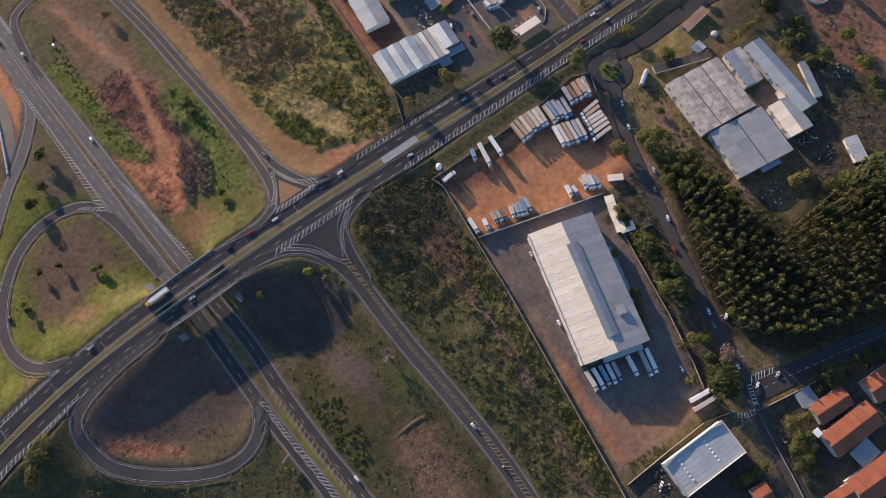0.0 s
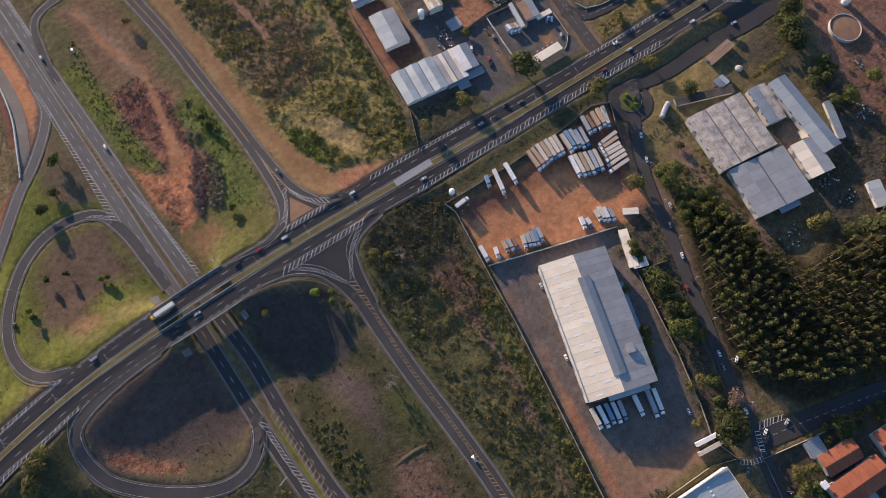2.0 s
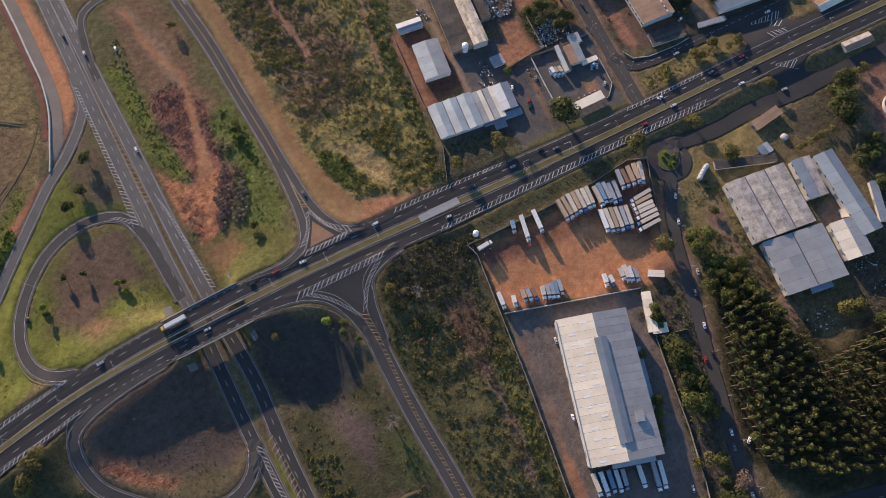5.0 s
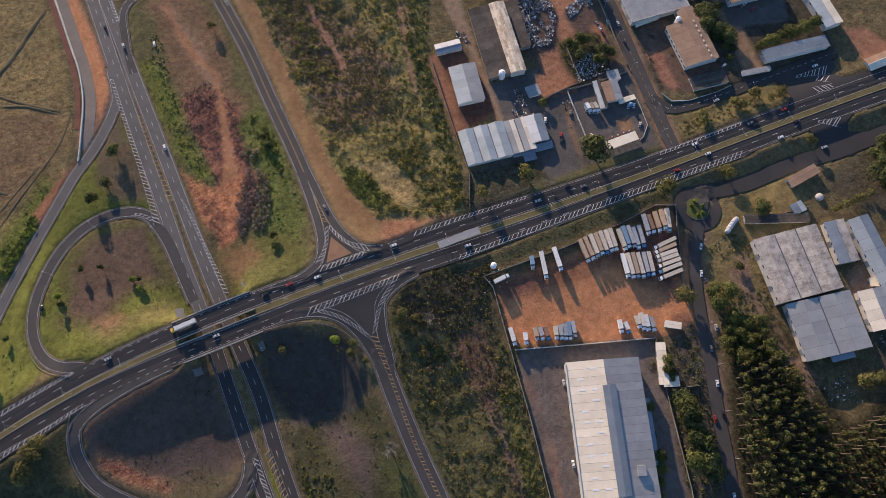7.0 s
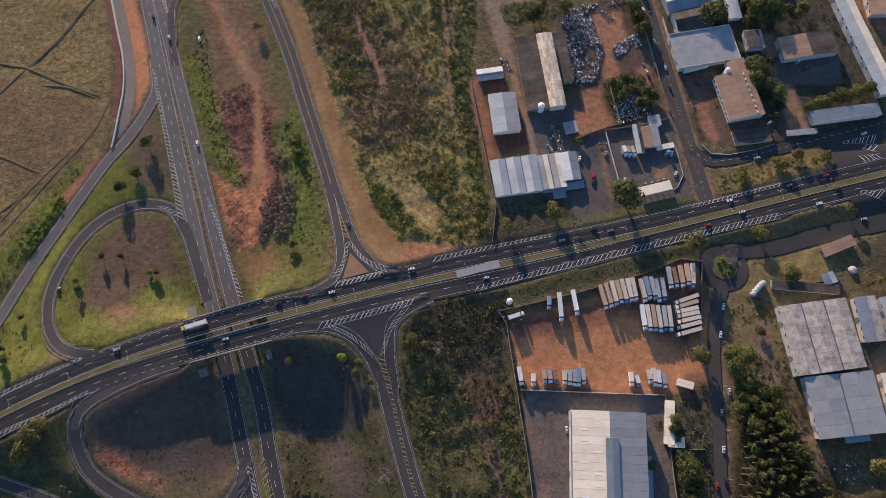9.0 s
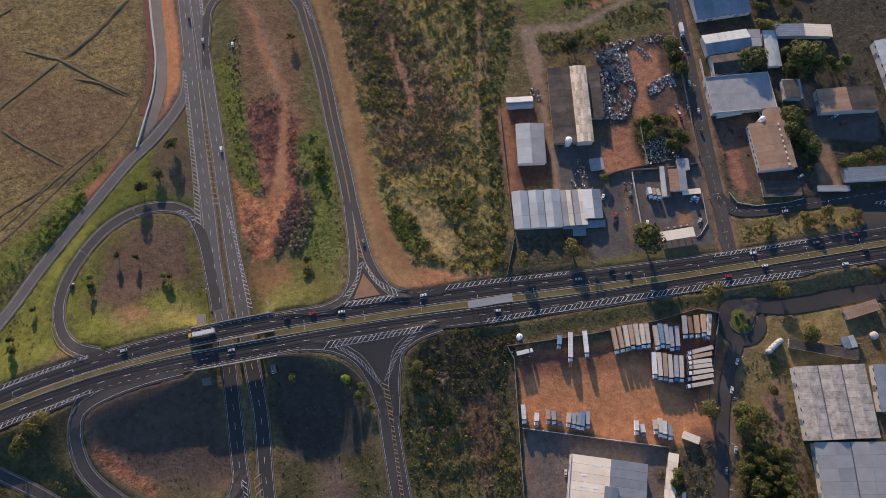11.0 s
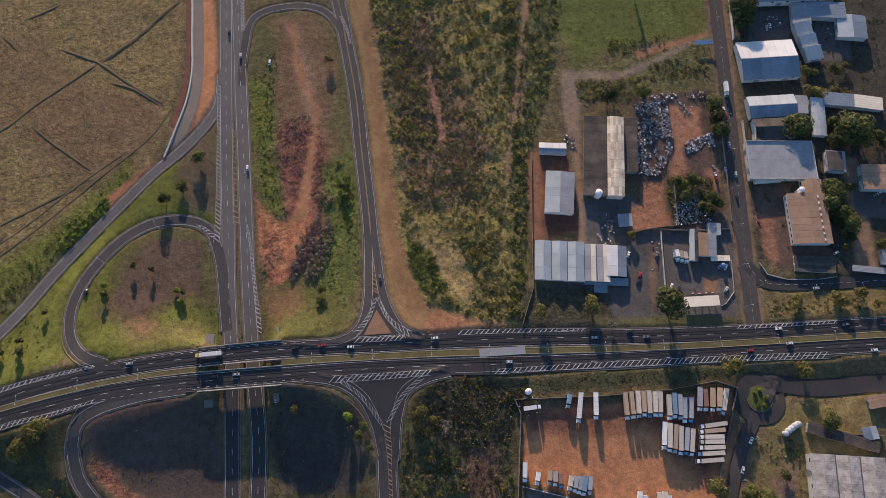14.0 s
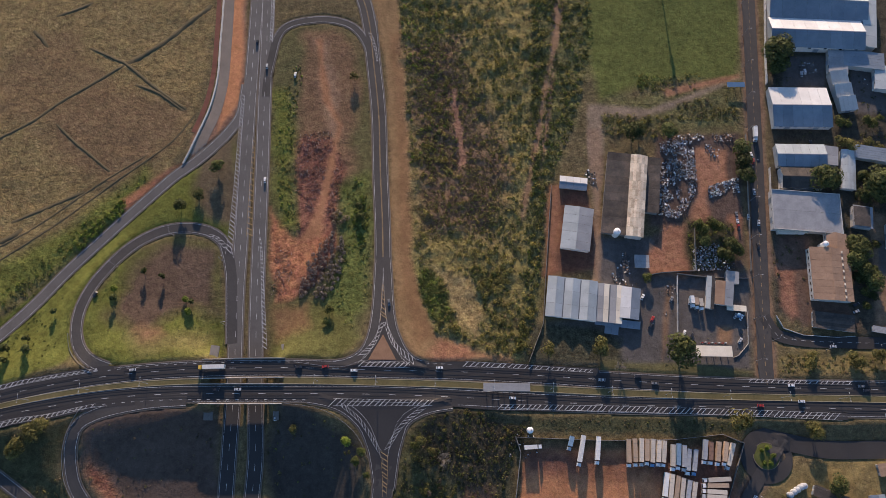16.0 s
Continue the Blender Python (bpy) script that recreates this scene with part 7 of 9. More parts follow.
def put_tree(kind, x, y, r, group="", hs=None):
    """A tree of that crown radius at x, y."""
    proto = trs.choice(KIND[kind])
    s = r / SIZE[kind][1]
    m = pose(x, y, land(x, y), 0, 0, trs.uniform(0, 360)) @ Matrix.Diagonal((s, s, (hs or s) * trs.uniform(0.9, 1.1), 1))
    if proto not in USED:
        USED.add(proto)
        proto.matrix_world = m
        return tagged(proto, group=group)
    return tagged(copy_thing(proto, m), group=group)


# single trees: (kind, radius, places)
SINGLE = [
    ("dark", 4.0, [(-159.9, 198.1), (-183.3, 168.6)]), ("dark", 3.0, [(-171.6, 177.0)]), ("small", 2.4, [(-219.2, 102.0), (-271.2, 74.7), (-269.1, 67.3), (-283.6, 68.0)]), ("small", 1.6, [(-201.8, 120.5), (-189.1, 117.3), (-168.0, 99.7), (-257.6, 92.8), (-282.2, 60.2)]),
    ("bright", 2.4, [(-169.3, 93.2), (-220.6, 108.8), (-172.2, 101.7)]), ("pale", 2.8, [(-66.0, 271.5)]), ("broad", 2.8, [(-75.3, 94.0), (-77.1, 85.6)]), ("pale", 4.0, [(68.4, 66.9), (102.8, 69.9)]), ("pale", 4.6, [(102.4, 67.5)]),
    ("dark", 7.6, [(153.0, 67.2)]), ("broad", 4.4, [(137.2, 116.3)]), ("pale", 5.4, [(186.0, 22.0)]), ("pale", 3.8, [(234.6, 14.4), (233.1, 18.1)]), ("pale", 3.4, [(241.0, 62.6), (266.8, 63.3), (266.9, 59.7), (283.5, 64.0)]),
    ("dark", 4.6, [(213.7, 201.4), (214.7, 191.4), (213.4, 211.6)]), ("dark", 4.0, [(251.6, 291.2), (253.0, 281.4), (247.0, 277.6)]), ("dark", 4.6, [(163.0, 225.1), (141.2, 226.9), (136.1, 224.2)]), ("broad", 3.2, [(179.6, 150.8), (186.7, 155.0), (176.1, 153.7), (191.6, 152.9)]),
    ("dark", 3.4, [(179.5, 142.7), (198.5, 140.3), (194.3, 131.4), (201.8, 136.2), (190.7, 133.8)]), ("dark", 2.5, [(282.4, 144.0), (283.6, 135.9), (285.7, 127.1), (284.4, 116.0), (282.6, 106.3), (282.2, 96.6), (291.6, 121.9), (297.0, 139.9)]), ("dark", 3.3, [(273.8, 191.4), (276.0, 186.2), (269.8, 187.1)]),
    ("pale", 3.3, [(286.3, 216.9), (292.0, 214.7), (298.6, 213.3), (306.6, 216.9), (313.2, 213.3)]), ("dark", 3.5, [(297.5, 190.5), (303.1, 181.9), (309.3, 189.6), (294.7, 175.5), (306.1, 173.4)]), ("broad", 3.5, [(318.7, 237.3), (312.9, 232.7), (308.0, 235.0), (289.4, 234.1), (295.2, 232.3)]),
    ("pale", 4.2, [(-254.8, 14.5), (-264.8, 3.7)]), ("pale", 3.6, [(-249.8, 18.6), (-264.3, 6.7)]), ("bright", 3.4, [(-60.3, 9.5)]), ("pale", 2.0, [(-94.2, 17.4), (-6.8, 3.7), (-13.9, 10.5)]), ("bare", 6.5, [(0.3, -0.4), (-52.0, -66.0)]), ("bare", 4.5, [(114.1, 56.1)]),
    ("broad", 2.6, [(-54.2, -1.4), (-50.8, 3.7), (-46.9, -9.7), (-17.4, 7.0)]), ("dark", 2.2, [(-58.6, 168.0), (-57.1, 159.6)]), ("broad", 8.4, [(129.0, -117.3), (126.3, -147.4)]), ("broad", 7.0, [(127.0, -132.7), (118.6, -144.8)]), ("dark", 5.0, [(131.2, -111.0), (129.0, -124.4), (127.7, -155.5), (131.1, -138.6)]),
    ("dark", 3.4, [(111.4, -194.7), (107.1, -202.7), (116.9, -185.1), (104.9, -212.0), (114.0, -206.5)]), ("pink", 3.6, [(118.5, -201.9), (123.1, -199.9)]), ("pale", 3.4, [(110.9, -180.2), (103.2, -178.8), (91.1, -199.1)]), ("broad", 6.4, [(181.6, -63.3), (192.0, -59.2), (187.1, -74.8), (183.5, -55.3)]),
    ("broad", 5.0, [(192.2, -82.8), (200.1, -91.6), (187.8, -92.9), (183.1, -83.8), (201.5, -84.5), (175.6, -88.7), (178.9, -99.4), (200.2, -99.9), (198.8, -109.6)]), ("dark", 3.8, [(339.8, -55.4), (338.4, -62.8), (328.2, -58.8), (320.9, -65.0), (330.5, -66.5), (322.7, -85.2)]), ("broad", 4.4, [(106.2, -278.2), (114.5, -277.1), (113.2, -285.8), (120.8, -274.9)]), ("pale", 3.8, [(121.9, -257.3), (130.4, -259.4), (118.9, -264.9)]), ("dark", 3.4, [(125.0, -268.0), (112.5, -268.5)]),
    ("broad", 3.4, [(70.3, -261.8), (74.9, -262.1), (79.8, -263.1), (84.5, -263.3), (89.9, -263.8)]), ("pale", 4.0, [(163.6, -50.3)]), ("broad", 4.0, [(108.3, -105.4), (97.4, -141.1), (94.3, -148.3), (100.2, -133.7), (89.3, -156.3)]), ("broad", 5.5, [(346.9, -123.5), (342.9, -135.1), (354.4, -111.5), (361.1, -86.2), (335.2, -87.4)]),
    ("pale", 3.2, [(299.6, 56.1), (292.6, 55.5), (303.5, 58.0)]), ("pale", 2.6, [(238.2, 58.4), (269.8, 59.1), (300.7, 15.9)]), ("dark", 2.2, [(289.0, 112.8), (288.6, 103.5), (284.1, 121.2), (280.9, 142.2)]),
    ("broad", 5.0, [(306.0, 96.2), (313.1, 97.5), (319.5, 97.0), (327.0, 98.1), (333.5, 97.5), (340.5, 97.8), (347.5, 98.1), (354.6, 98.3), (360.1, 99.3)]), ("dark", 4.0, [(325.5, 176.7), (329.6, 170.3), (339.0, 175.5), (304.9, 177.2), (311.6, 182.1), (314.6, 173.0)]), ("dark", 3.2, [(338.3, -10.5), (348.6, -7.5), (355.6, -8.2), (333.9, -28.7), (332.5, -36.3), (339.0, -20.0), (343.0, -14.0)]), ("pale", 2.6, [(364.3, -6.0), (373.0, -5.8)]),
    ("dark", 2.4, [(279.8, 128.0), (280.1, 116.0)]), ("pale", 1.9, [(289.5, -36.0), (294.5, -35.8), (299.5, -35.6), (304.5, -35.6), (309.5, -35.4), (314.5, -35.3), (319.5, -35.2)]), ("dark", 5, [(281.2, -178.9), (272.0, -166.4), (259.6, -162.0), (293.8, -178.1)]),
    ("pale", 4.4, [(200.2, -123.0), (201.9, -132.3), (244.9, -144.7), (254.3, -146.6)]), ("broad", 4.0, [(131.0, -89.4), (133.1, -84.2), (130.7, -94.3)]), ("bright", 1.5, [(199.8, 4.3), (203.6, 6.3), (206.7, 1.5), (200.6, -3.2), (204.5, -3.0)]), ("dark", 2.2, [(242.3, -16.8), (208.4, -46.5)]),
]
for kind, r, places in SINGLE:
    for x, y in places:
        put_tree(kind, x, y, r * trs.uniform(0.95, 1.2) * (1.0 if kind in ("small", "bright", "bare") else 1.2), "trees in the open", r / SIZE[kind][1])

# the grove
GROVE = [(179.9, -74.1), (195.8, -94.8), (202.4, -126.9), (206.0, -161.1), (233.2, -161.6), (256.4, -166.5), (293.1, -184.5), (350.9, -232.5), (314.5, -261.4), (225.4, -243.5), (159.7, -220.5), (139.0, -194.9), (137.1, -183.9), (149.7, -147.4)]
lo, hi = np.min(GROVE, 0), np.max(GROVE, 0)
cand = [(x + trs.uniform(-1.6, 1.6) + (3.1 if j % 2 else 0), y + trs.uniform(-1.6, 1.6)) for j, y in enumerate(np.arange(lo[1], hi[1], 5.6)) for x in np.arange(lo[0], hi[0], 6.2)]
keep = depth(np.array(cand), GROVE) > 1.0
spots = [c for c, ok in zip(cand, keep) if ok]
spots.sort(key=lambda c: c[0])
joined_v, joined_f, joined_m = [], [], []
GROVE_MATS = [BARK, LEAF_DARK, LEAF_OLIVE, LEAF, LEAF_PALE]
for i, (x, y) in enumerate(spots):
    north = y > -118 + 0.35 * (220 - x)
    edge = trs.random() < (0.8 if north else 0.08)
    if i < 110:
        put_tree("broad" if edge else "forest", x, y, trs.uniform(1.8, 2.8) if not edge else trs.uniform(3.0, 4.4), "trees of the grove", trs.uniform(0.95, 1.15) if not edge else 1.1)
        continue
    proto = trs.choice(KIND[("pale" if north and trs.random() < 0.35 else "broad") if edge else "forest"])
    s = trs.uniform(0.6, 0.95) if edge else trs.uniform(0.75, 1.25)
    m = np.array(pose(x, y, land(x, y), 0, 0, trs.uniform(0, 360)) @ Matrix.Diagonal((s, s, 1.15 if edge else trs.uniform(0.75, 0.95) if north else trs.uniform(1.1, 1.35), 1)))
    for ch in proto.children:
        co = np.empty(len(ch.data.vertices) * 3)
        ch.data.vertices.foreach_get("co", co)
        o = sum(len(v) for v in joined_v)
        joined_v.append(co.reshape(-1, 3) @ m[:3, :3].T + m[:3, 3])
        joined_f += [tuple(k + o for k in f.vertices) for f in ch.data.polygons]
        joined_m += [GROVE_MATS.index(ch.data.materials[0])] * len(ch.data.polygons)
tagged(obj("grove", np.concatenate(joined_v).tolist(), joined_f, GROVE_MATS, idx=joined_m), "dense grove of tall slender dark trees", "grove", kind="stuff")
for x, y in [(155.8, -246.1), (163.1, -248.1), (170.4, -250.2), (178.1, -252.5), (185.7, -253.9), (193.4, -255.7), (201.5, -257.3), (209.2, -259.2), (217.6, -261.0), (163.3, -253.8), (175.2, -257.6), (187.9, -260.6), (151.7, -252.8), (199.3, -262.6)]:
    put_tree("dark", x, y, trs.uniform(2.2, 3.2), "trees along the cross street", trs.uniform(0.45, 0.6))
# unseen stand-in apart from the grove, added to cast the long field shadow
put_tree("forest", *[(170.0, 370.3)][0], 2.8, "", 1.3)

# ------------------------------------------------------------ scrub, tufts and weeds
NEAR = near.reshape(ny, nx)


def clear(x, y, m=2.0):
    i, j = int((x - X0) / STEP), int((y - Y0) / STEP)
    return 0 <= i < nx and 0 <= j < ny and NEAR[j, i] > m


def scatter(poly, count, r0, r1, mats, seed, label, name="scrub", per=13, tall=0.34, clump=0.5, cat="scrub", leaf=0.55):
    """Low bushes over an area: uneven domes of small leaf clumps, thicker in patches."""
    rs = np.random.RandomState(seed)
    poly = [p[:2] for p in poly]
    lo, hi = np.min(poly, 0), np.max(poly, 0)
    q = lo + (hi - lo) * rs.rand(count * 5, 2)
    q = q[(depth(q, poly) > 0.3)]
    dens = fractal(q[:, 0], q[:, 1], 26, seed, 3)
    q = q[dens + 0.35 * (rs.rand(len(q)) - 0.5) > clump][:count]
    V, idx = [], []
    for x, y in q:
        if not clear(x, y) or tone.reshape(ny, nx, 3)[int((y - Y0) / STEP), int((x - X0) / STEP), 0] > 0.215:
            continue
        r = r0 + (r1 - r0) * rs.rand() ** 2
        v, f = cards(rs, [(x, y, land(x, y) + r * 0.12)], [(r, r, r * tall)], per, leaf * r ** 0.5)
        V.append(v)
        idx += [rs.randint(len(mats))] * per
    if not V:
        return None
    V = np.concatenate(V)
    return tagged(obj(name, V.tolist(), np.arange(len(V)).reshape(-1, 3).tolist(), mats, idx=idx), label, cat, kind="stuff")


LEAF_SCRUB = leaf_material("scrub_leaves", [(0.085, 0.084, 0.022), (0.200, 0.184, 0.050), (0.310, 0.270, 0.080)])
S1, S2, S3, S4 = [LEAF_SCRUB, LEAF_PALE, LEAF_DRY, LEAF_SCRUB, LEAF_SCRUB], [LEAF_DRY, LEAF_PALE, LEAF_PINK, LEAF_SCRUB], [LEAF_SCRUB, LEAF, LEAF_SCRUB, LEAF_BRIGHT], [LEAF_PALE, LEAF_DRY, LEAF]
AREAS = [
    ([(-42.1, 373.1), (85.8, 373.0), (73.3, 242.5), (57.8, 64.0), (35.6, 64.0), (-5.3, 79.0), (-18.9, 121.7), (-22.6, 197.3), (-29.6, 300.3)], 5200, 0.4, 1.5, S1, 0.40, "dense mixed scrub with dry and green bushes"),
    ([(-23.1, 295.4), (7.0, 310.3), (31.8, 251.8), (47.0, 197.2), (33.7, 146.1), (6.3, 154.4), (-9.4, 146.1), (-18.0, 219.6)], 2400, 0.35, 1.3, S2, 0.36, "dry brown scrub"),
    ([(-15.1, 125.7), (2.3, 113.8), (6.0, 86.6), (-9.1, 86.6), (-16.8, 105.9)], 200, 0.8, 2.0, [LEAF, LEAF_BRIGHT, LEAF], 0.25, "fresh green bushes"),
    ([(70.1, 373.0), (115.0, 373.0), (114.6, 300.2), (93.0, 224.0), (74.7, 184.1), (62.7, 90.4), (54.3, 67.7), (48.9, 75.2), (61.4, 154.4)], 1700, 0.5, 1.9, S3, 0.40, "dark green bushes along a track"),
    ([(114.8, 242.4), (168.7, 240.1), (166.8, 221.7), (115.6, 224.0)], 200, 0.8, 2.2, S1, 0.35, "green bushes beside the yard"),
    ([(142.6, 275.7), (193.5, 275.6), (187.7, 261.2), (145.4, 258.9)], 120, 0.8, 2.2, S3, 0.38, "green bushes in the field"),
    ([(174.1, 251.8), (216.5, 256.5), (217.9, 235.4), (172.3, 235.5)], 140, 0.7, 2.0, S1, 0.38, "green bushes beside the street"),
    ([(-73.8, 184.2), (-52.0, 192.9), (-49.2, 105.9), (-61.3, 75.2), (-73.3, 90.4), (-70.9, 121.8)], 120, 0.6, 1.5, S3, 0.44, "green bushes on the island"),
    ([(-126.2, 261.4), (-113.4, 266.2), (-105.1, 184.2), (-113.6, 179.9), (-120.5, 197.3)], 90, 0.4, 0.9, [LEAF_SCRUB, LEAF_PALE], 0.42, "low weeds on the island"),
    ([(-110.6, 224.2), (-79.8, 224.1), (-71.8, 184.2), (-78.3, 154.4), (-100.0, 154.4), (-105.9, 184.2)], 160, 0.3, 0.8, [LEAF_DRY, LEAF_PINK], 0.36, "dry reddish weeds on bare earth"),
    ([(-318.8, 90.6), (-266.5, 138.0), (-233.4, 177.8), (-211.7, 195.2), (-207.0, 184.3), (-257.0, 127.9), (-295.3, 86.7), (-314.7, 71.6)], 300, 0.6, 1.8, [LEAF, LEAF_BRIGHT, LEAF_PALE], 0.38, "bright green bushes along the verge"),
    ([(-341.4, 42.3), (-296.1, 90.6), (-250.9, 138.0), (-245.1, 125.9), (-254.6, 90.5), (-246.4, 64.1), (-287.3, 45.9)], 120, 0.5, 1.2, [LEAF, LEAF_PALE], 0.45, "scattered weeds on the verge"),
    ([(0.7, 35.2), (52.9, 18.8), (36.3, -21.7), (43.9, -43.2), (34.4, -90.7), (10.3, -225.0), (-7.8, -281.4), (-52.3, -246.6), (-34.7, -189.8), (-32.4, -108.7), (-33.3, -18.1), (-20.6, 12.4)], 3600, 0.35, 1.4, [LEAF_SCRUB, LEAF, LEAF_DRY, LEAF_SCRUB, LEAF_DARK], 0.42, "thick scrub beside the yard wall"),
    ([(0.7, 35.2), (52.9, 18.8), (38.3, -12.8), (16.5, -21.8), (-7.2, -8.4), (-12.7, 16.7)], 170, 0.7, 1.8, [LEAF_DARK, LEAF_DRY, LEAF], 0.40, "dark green thicket below the road"),
    ([(-111.9, -32.8), (-49.9, -34.4), (-43.8, -99.8), (-45.6, -181.2), (-65.4, -236.3), (-117.7, -195.3), (-111.9, -107.6), (-114.5, -62.3)], 260, 0.5, 1.5, [LEAF, LEAF_DRY, LEAF_SCRUB], 0.50, "scattered scrub on rough ground"),
    ([(-102.0, 35.7), (-53.4, 12.7), (-51.3, -23.6), (-63.1, -52.5), (-90.5, -40.4), (-107.8, -26.8), (-112.0, -0.1)], 50, 0.6, 1.6, S3, 0.45, "dark weeds in the hollow"),
    ([(-106.5, -50.7), (-104.4, -109.2), (-104.8, -121.6), (-115.4, -100.6), (-110.9, -69.6)], 120, 0.8, 2.0, S3, 0.35, "green bushes along the highway"),
    ([(-219.4, 33.3), (-188.6, 36.5), (-147.1, 27.4), (-134.1, -33.5), (-147.6, -54.0), (-170.7, -57.3), (-211.5, -30.5), (-228.2, -3.8)], 50, 0.5, 1.3, [LEAF_DARK, LEAF, LEAF_DRY], 0.45, "low weeds inside the loop"),
    ([(-278.2, 35.4), (-266.3, 13.3), (-235.4, 19.2), (-238.8, -8.3), (-216.6, -39.0), (-176.1, -65.7), (-137.3, -57.7), (-134.1, -102.8), (-147.1, -133.4), (-302.5, -11.8)], 380, 0.6, 2.0, S1, 0.46, "scrub on the slope beside the loop"),
    ([(118.6, -81.0), (125.6, -102.1), (108.9, -158.8), (90.5, -209.4), (107.6, -222.8), (144.4, -127.0), (163.0, -67.4)], 300, 0.8, 2.2, [LEAF, LEAF_PALE, LEAF_DARK], 0.42, "bushes between the yard and the street"),
    ([(212.2, -20.2), (228.6, -33.0), (210.0, -98.8), (219.7, -133.6), (207.5, -140.1), (203.7, -93.8), (184.5, -67.7), (190.0, -32.1)], 220, 0.7, 2.0, [LEAF, LEAF_PALE, LEAF_DRY], 0.45, "dry bushes beside the factory"),
    ([(332.4, -59.3), (435.7, -62.5), (502.4, -114.7), (350.3, -235.9), (293.9, -186.3), (253.9, -160.4), (263.8, -124.2), (306.6, -111.8)], 700, 0.8, 2.6, [LEAF, LEAF_DARK, LEAF_DRY], 0.45, "dark bushes and garden rows"),
    ([(183.1, -72.1), (207.3, -123.9), (220.0, -165.6), (258.6, -166.7), (295.5, -184.9), (353.7, -233.2), (317.1, -262.3), (224.5, -246.8), (158.5, -223.7), (137.2, -188.1), (151.1, -147.5)], 700, 0.9, 2.2, [LEAF_DARK, LEAF_DARK, LEAF], 0.30, "dark undergrowth of the grove"),
    ([(107.5, -242.8), (144.3, -247.0), (206.4, -258.8), (301.2, -275.0), (144.0, -400.2), (65.5, -338.8)], 420, 0.8, 2.2, [LEAF_DARK, LEAF], 0.46, "dark garden shrubs between houses"),
    ([(26.4, -207.4), (54.2, -216.3), (52.3, -223.4), (19.3, -222.9)], 90, 0.5, 1.3, S4, 0.4, "dry weeds at the yard corner"),
    ([(259.5, 372.9), (433.6, 372.8), (364.7, 90.2), (219.4, 98.0)], 500, 0.8, 2.4, [LEAF_DARK, LEAF], 0.50, "dark shrubs between the town buildings"),
    ([(52.6, 23.7), (193.2, 22.9), (184.9, 14.6), (47.0, 16.7)], 90, 0.3, 0.9, [LEAF, LEAF_DRY], 0.42, "weeds along the yard wall"),
    ([(221.0, 63.9), (291.1, 65.7), (288.5, 52.1), (219.3, 52.2)], 160, 0.5, 1.4, S4, 0.42, "dry shrubs on the verge"),
    ([(168.2, 158.5), (203.4, 156.4), (203.3, 125.6), (170.0, 121.6)], 160, 0.7, 2.0, S3, 0.36, "bushes in the scrap yard"),
]
for k, (poly, cnt, r0, r1, mats, clump, label) in enumerate(AREAS):
    scatter(poly, cnt, r0, r1, mats, 200 + k, label, clump=clump)
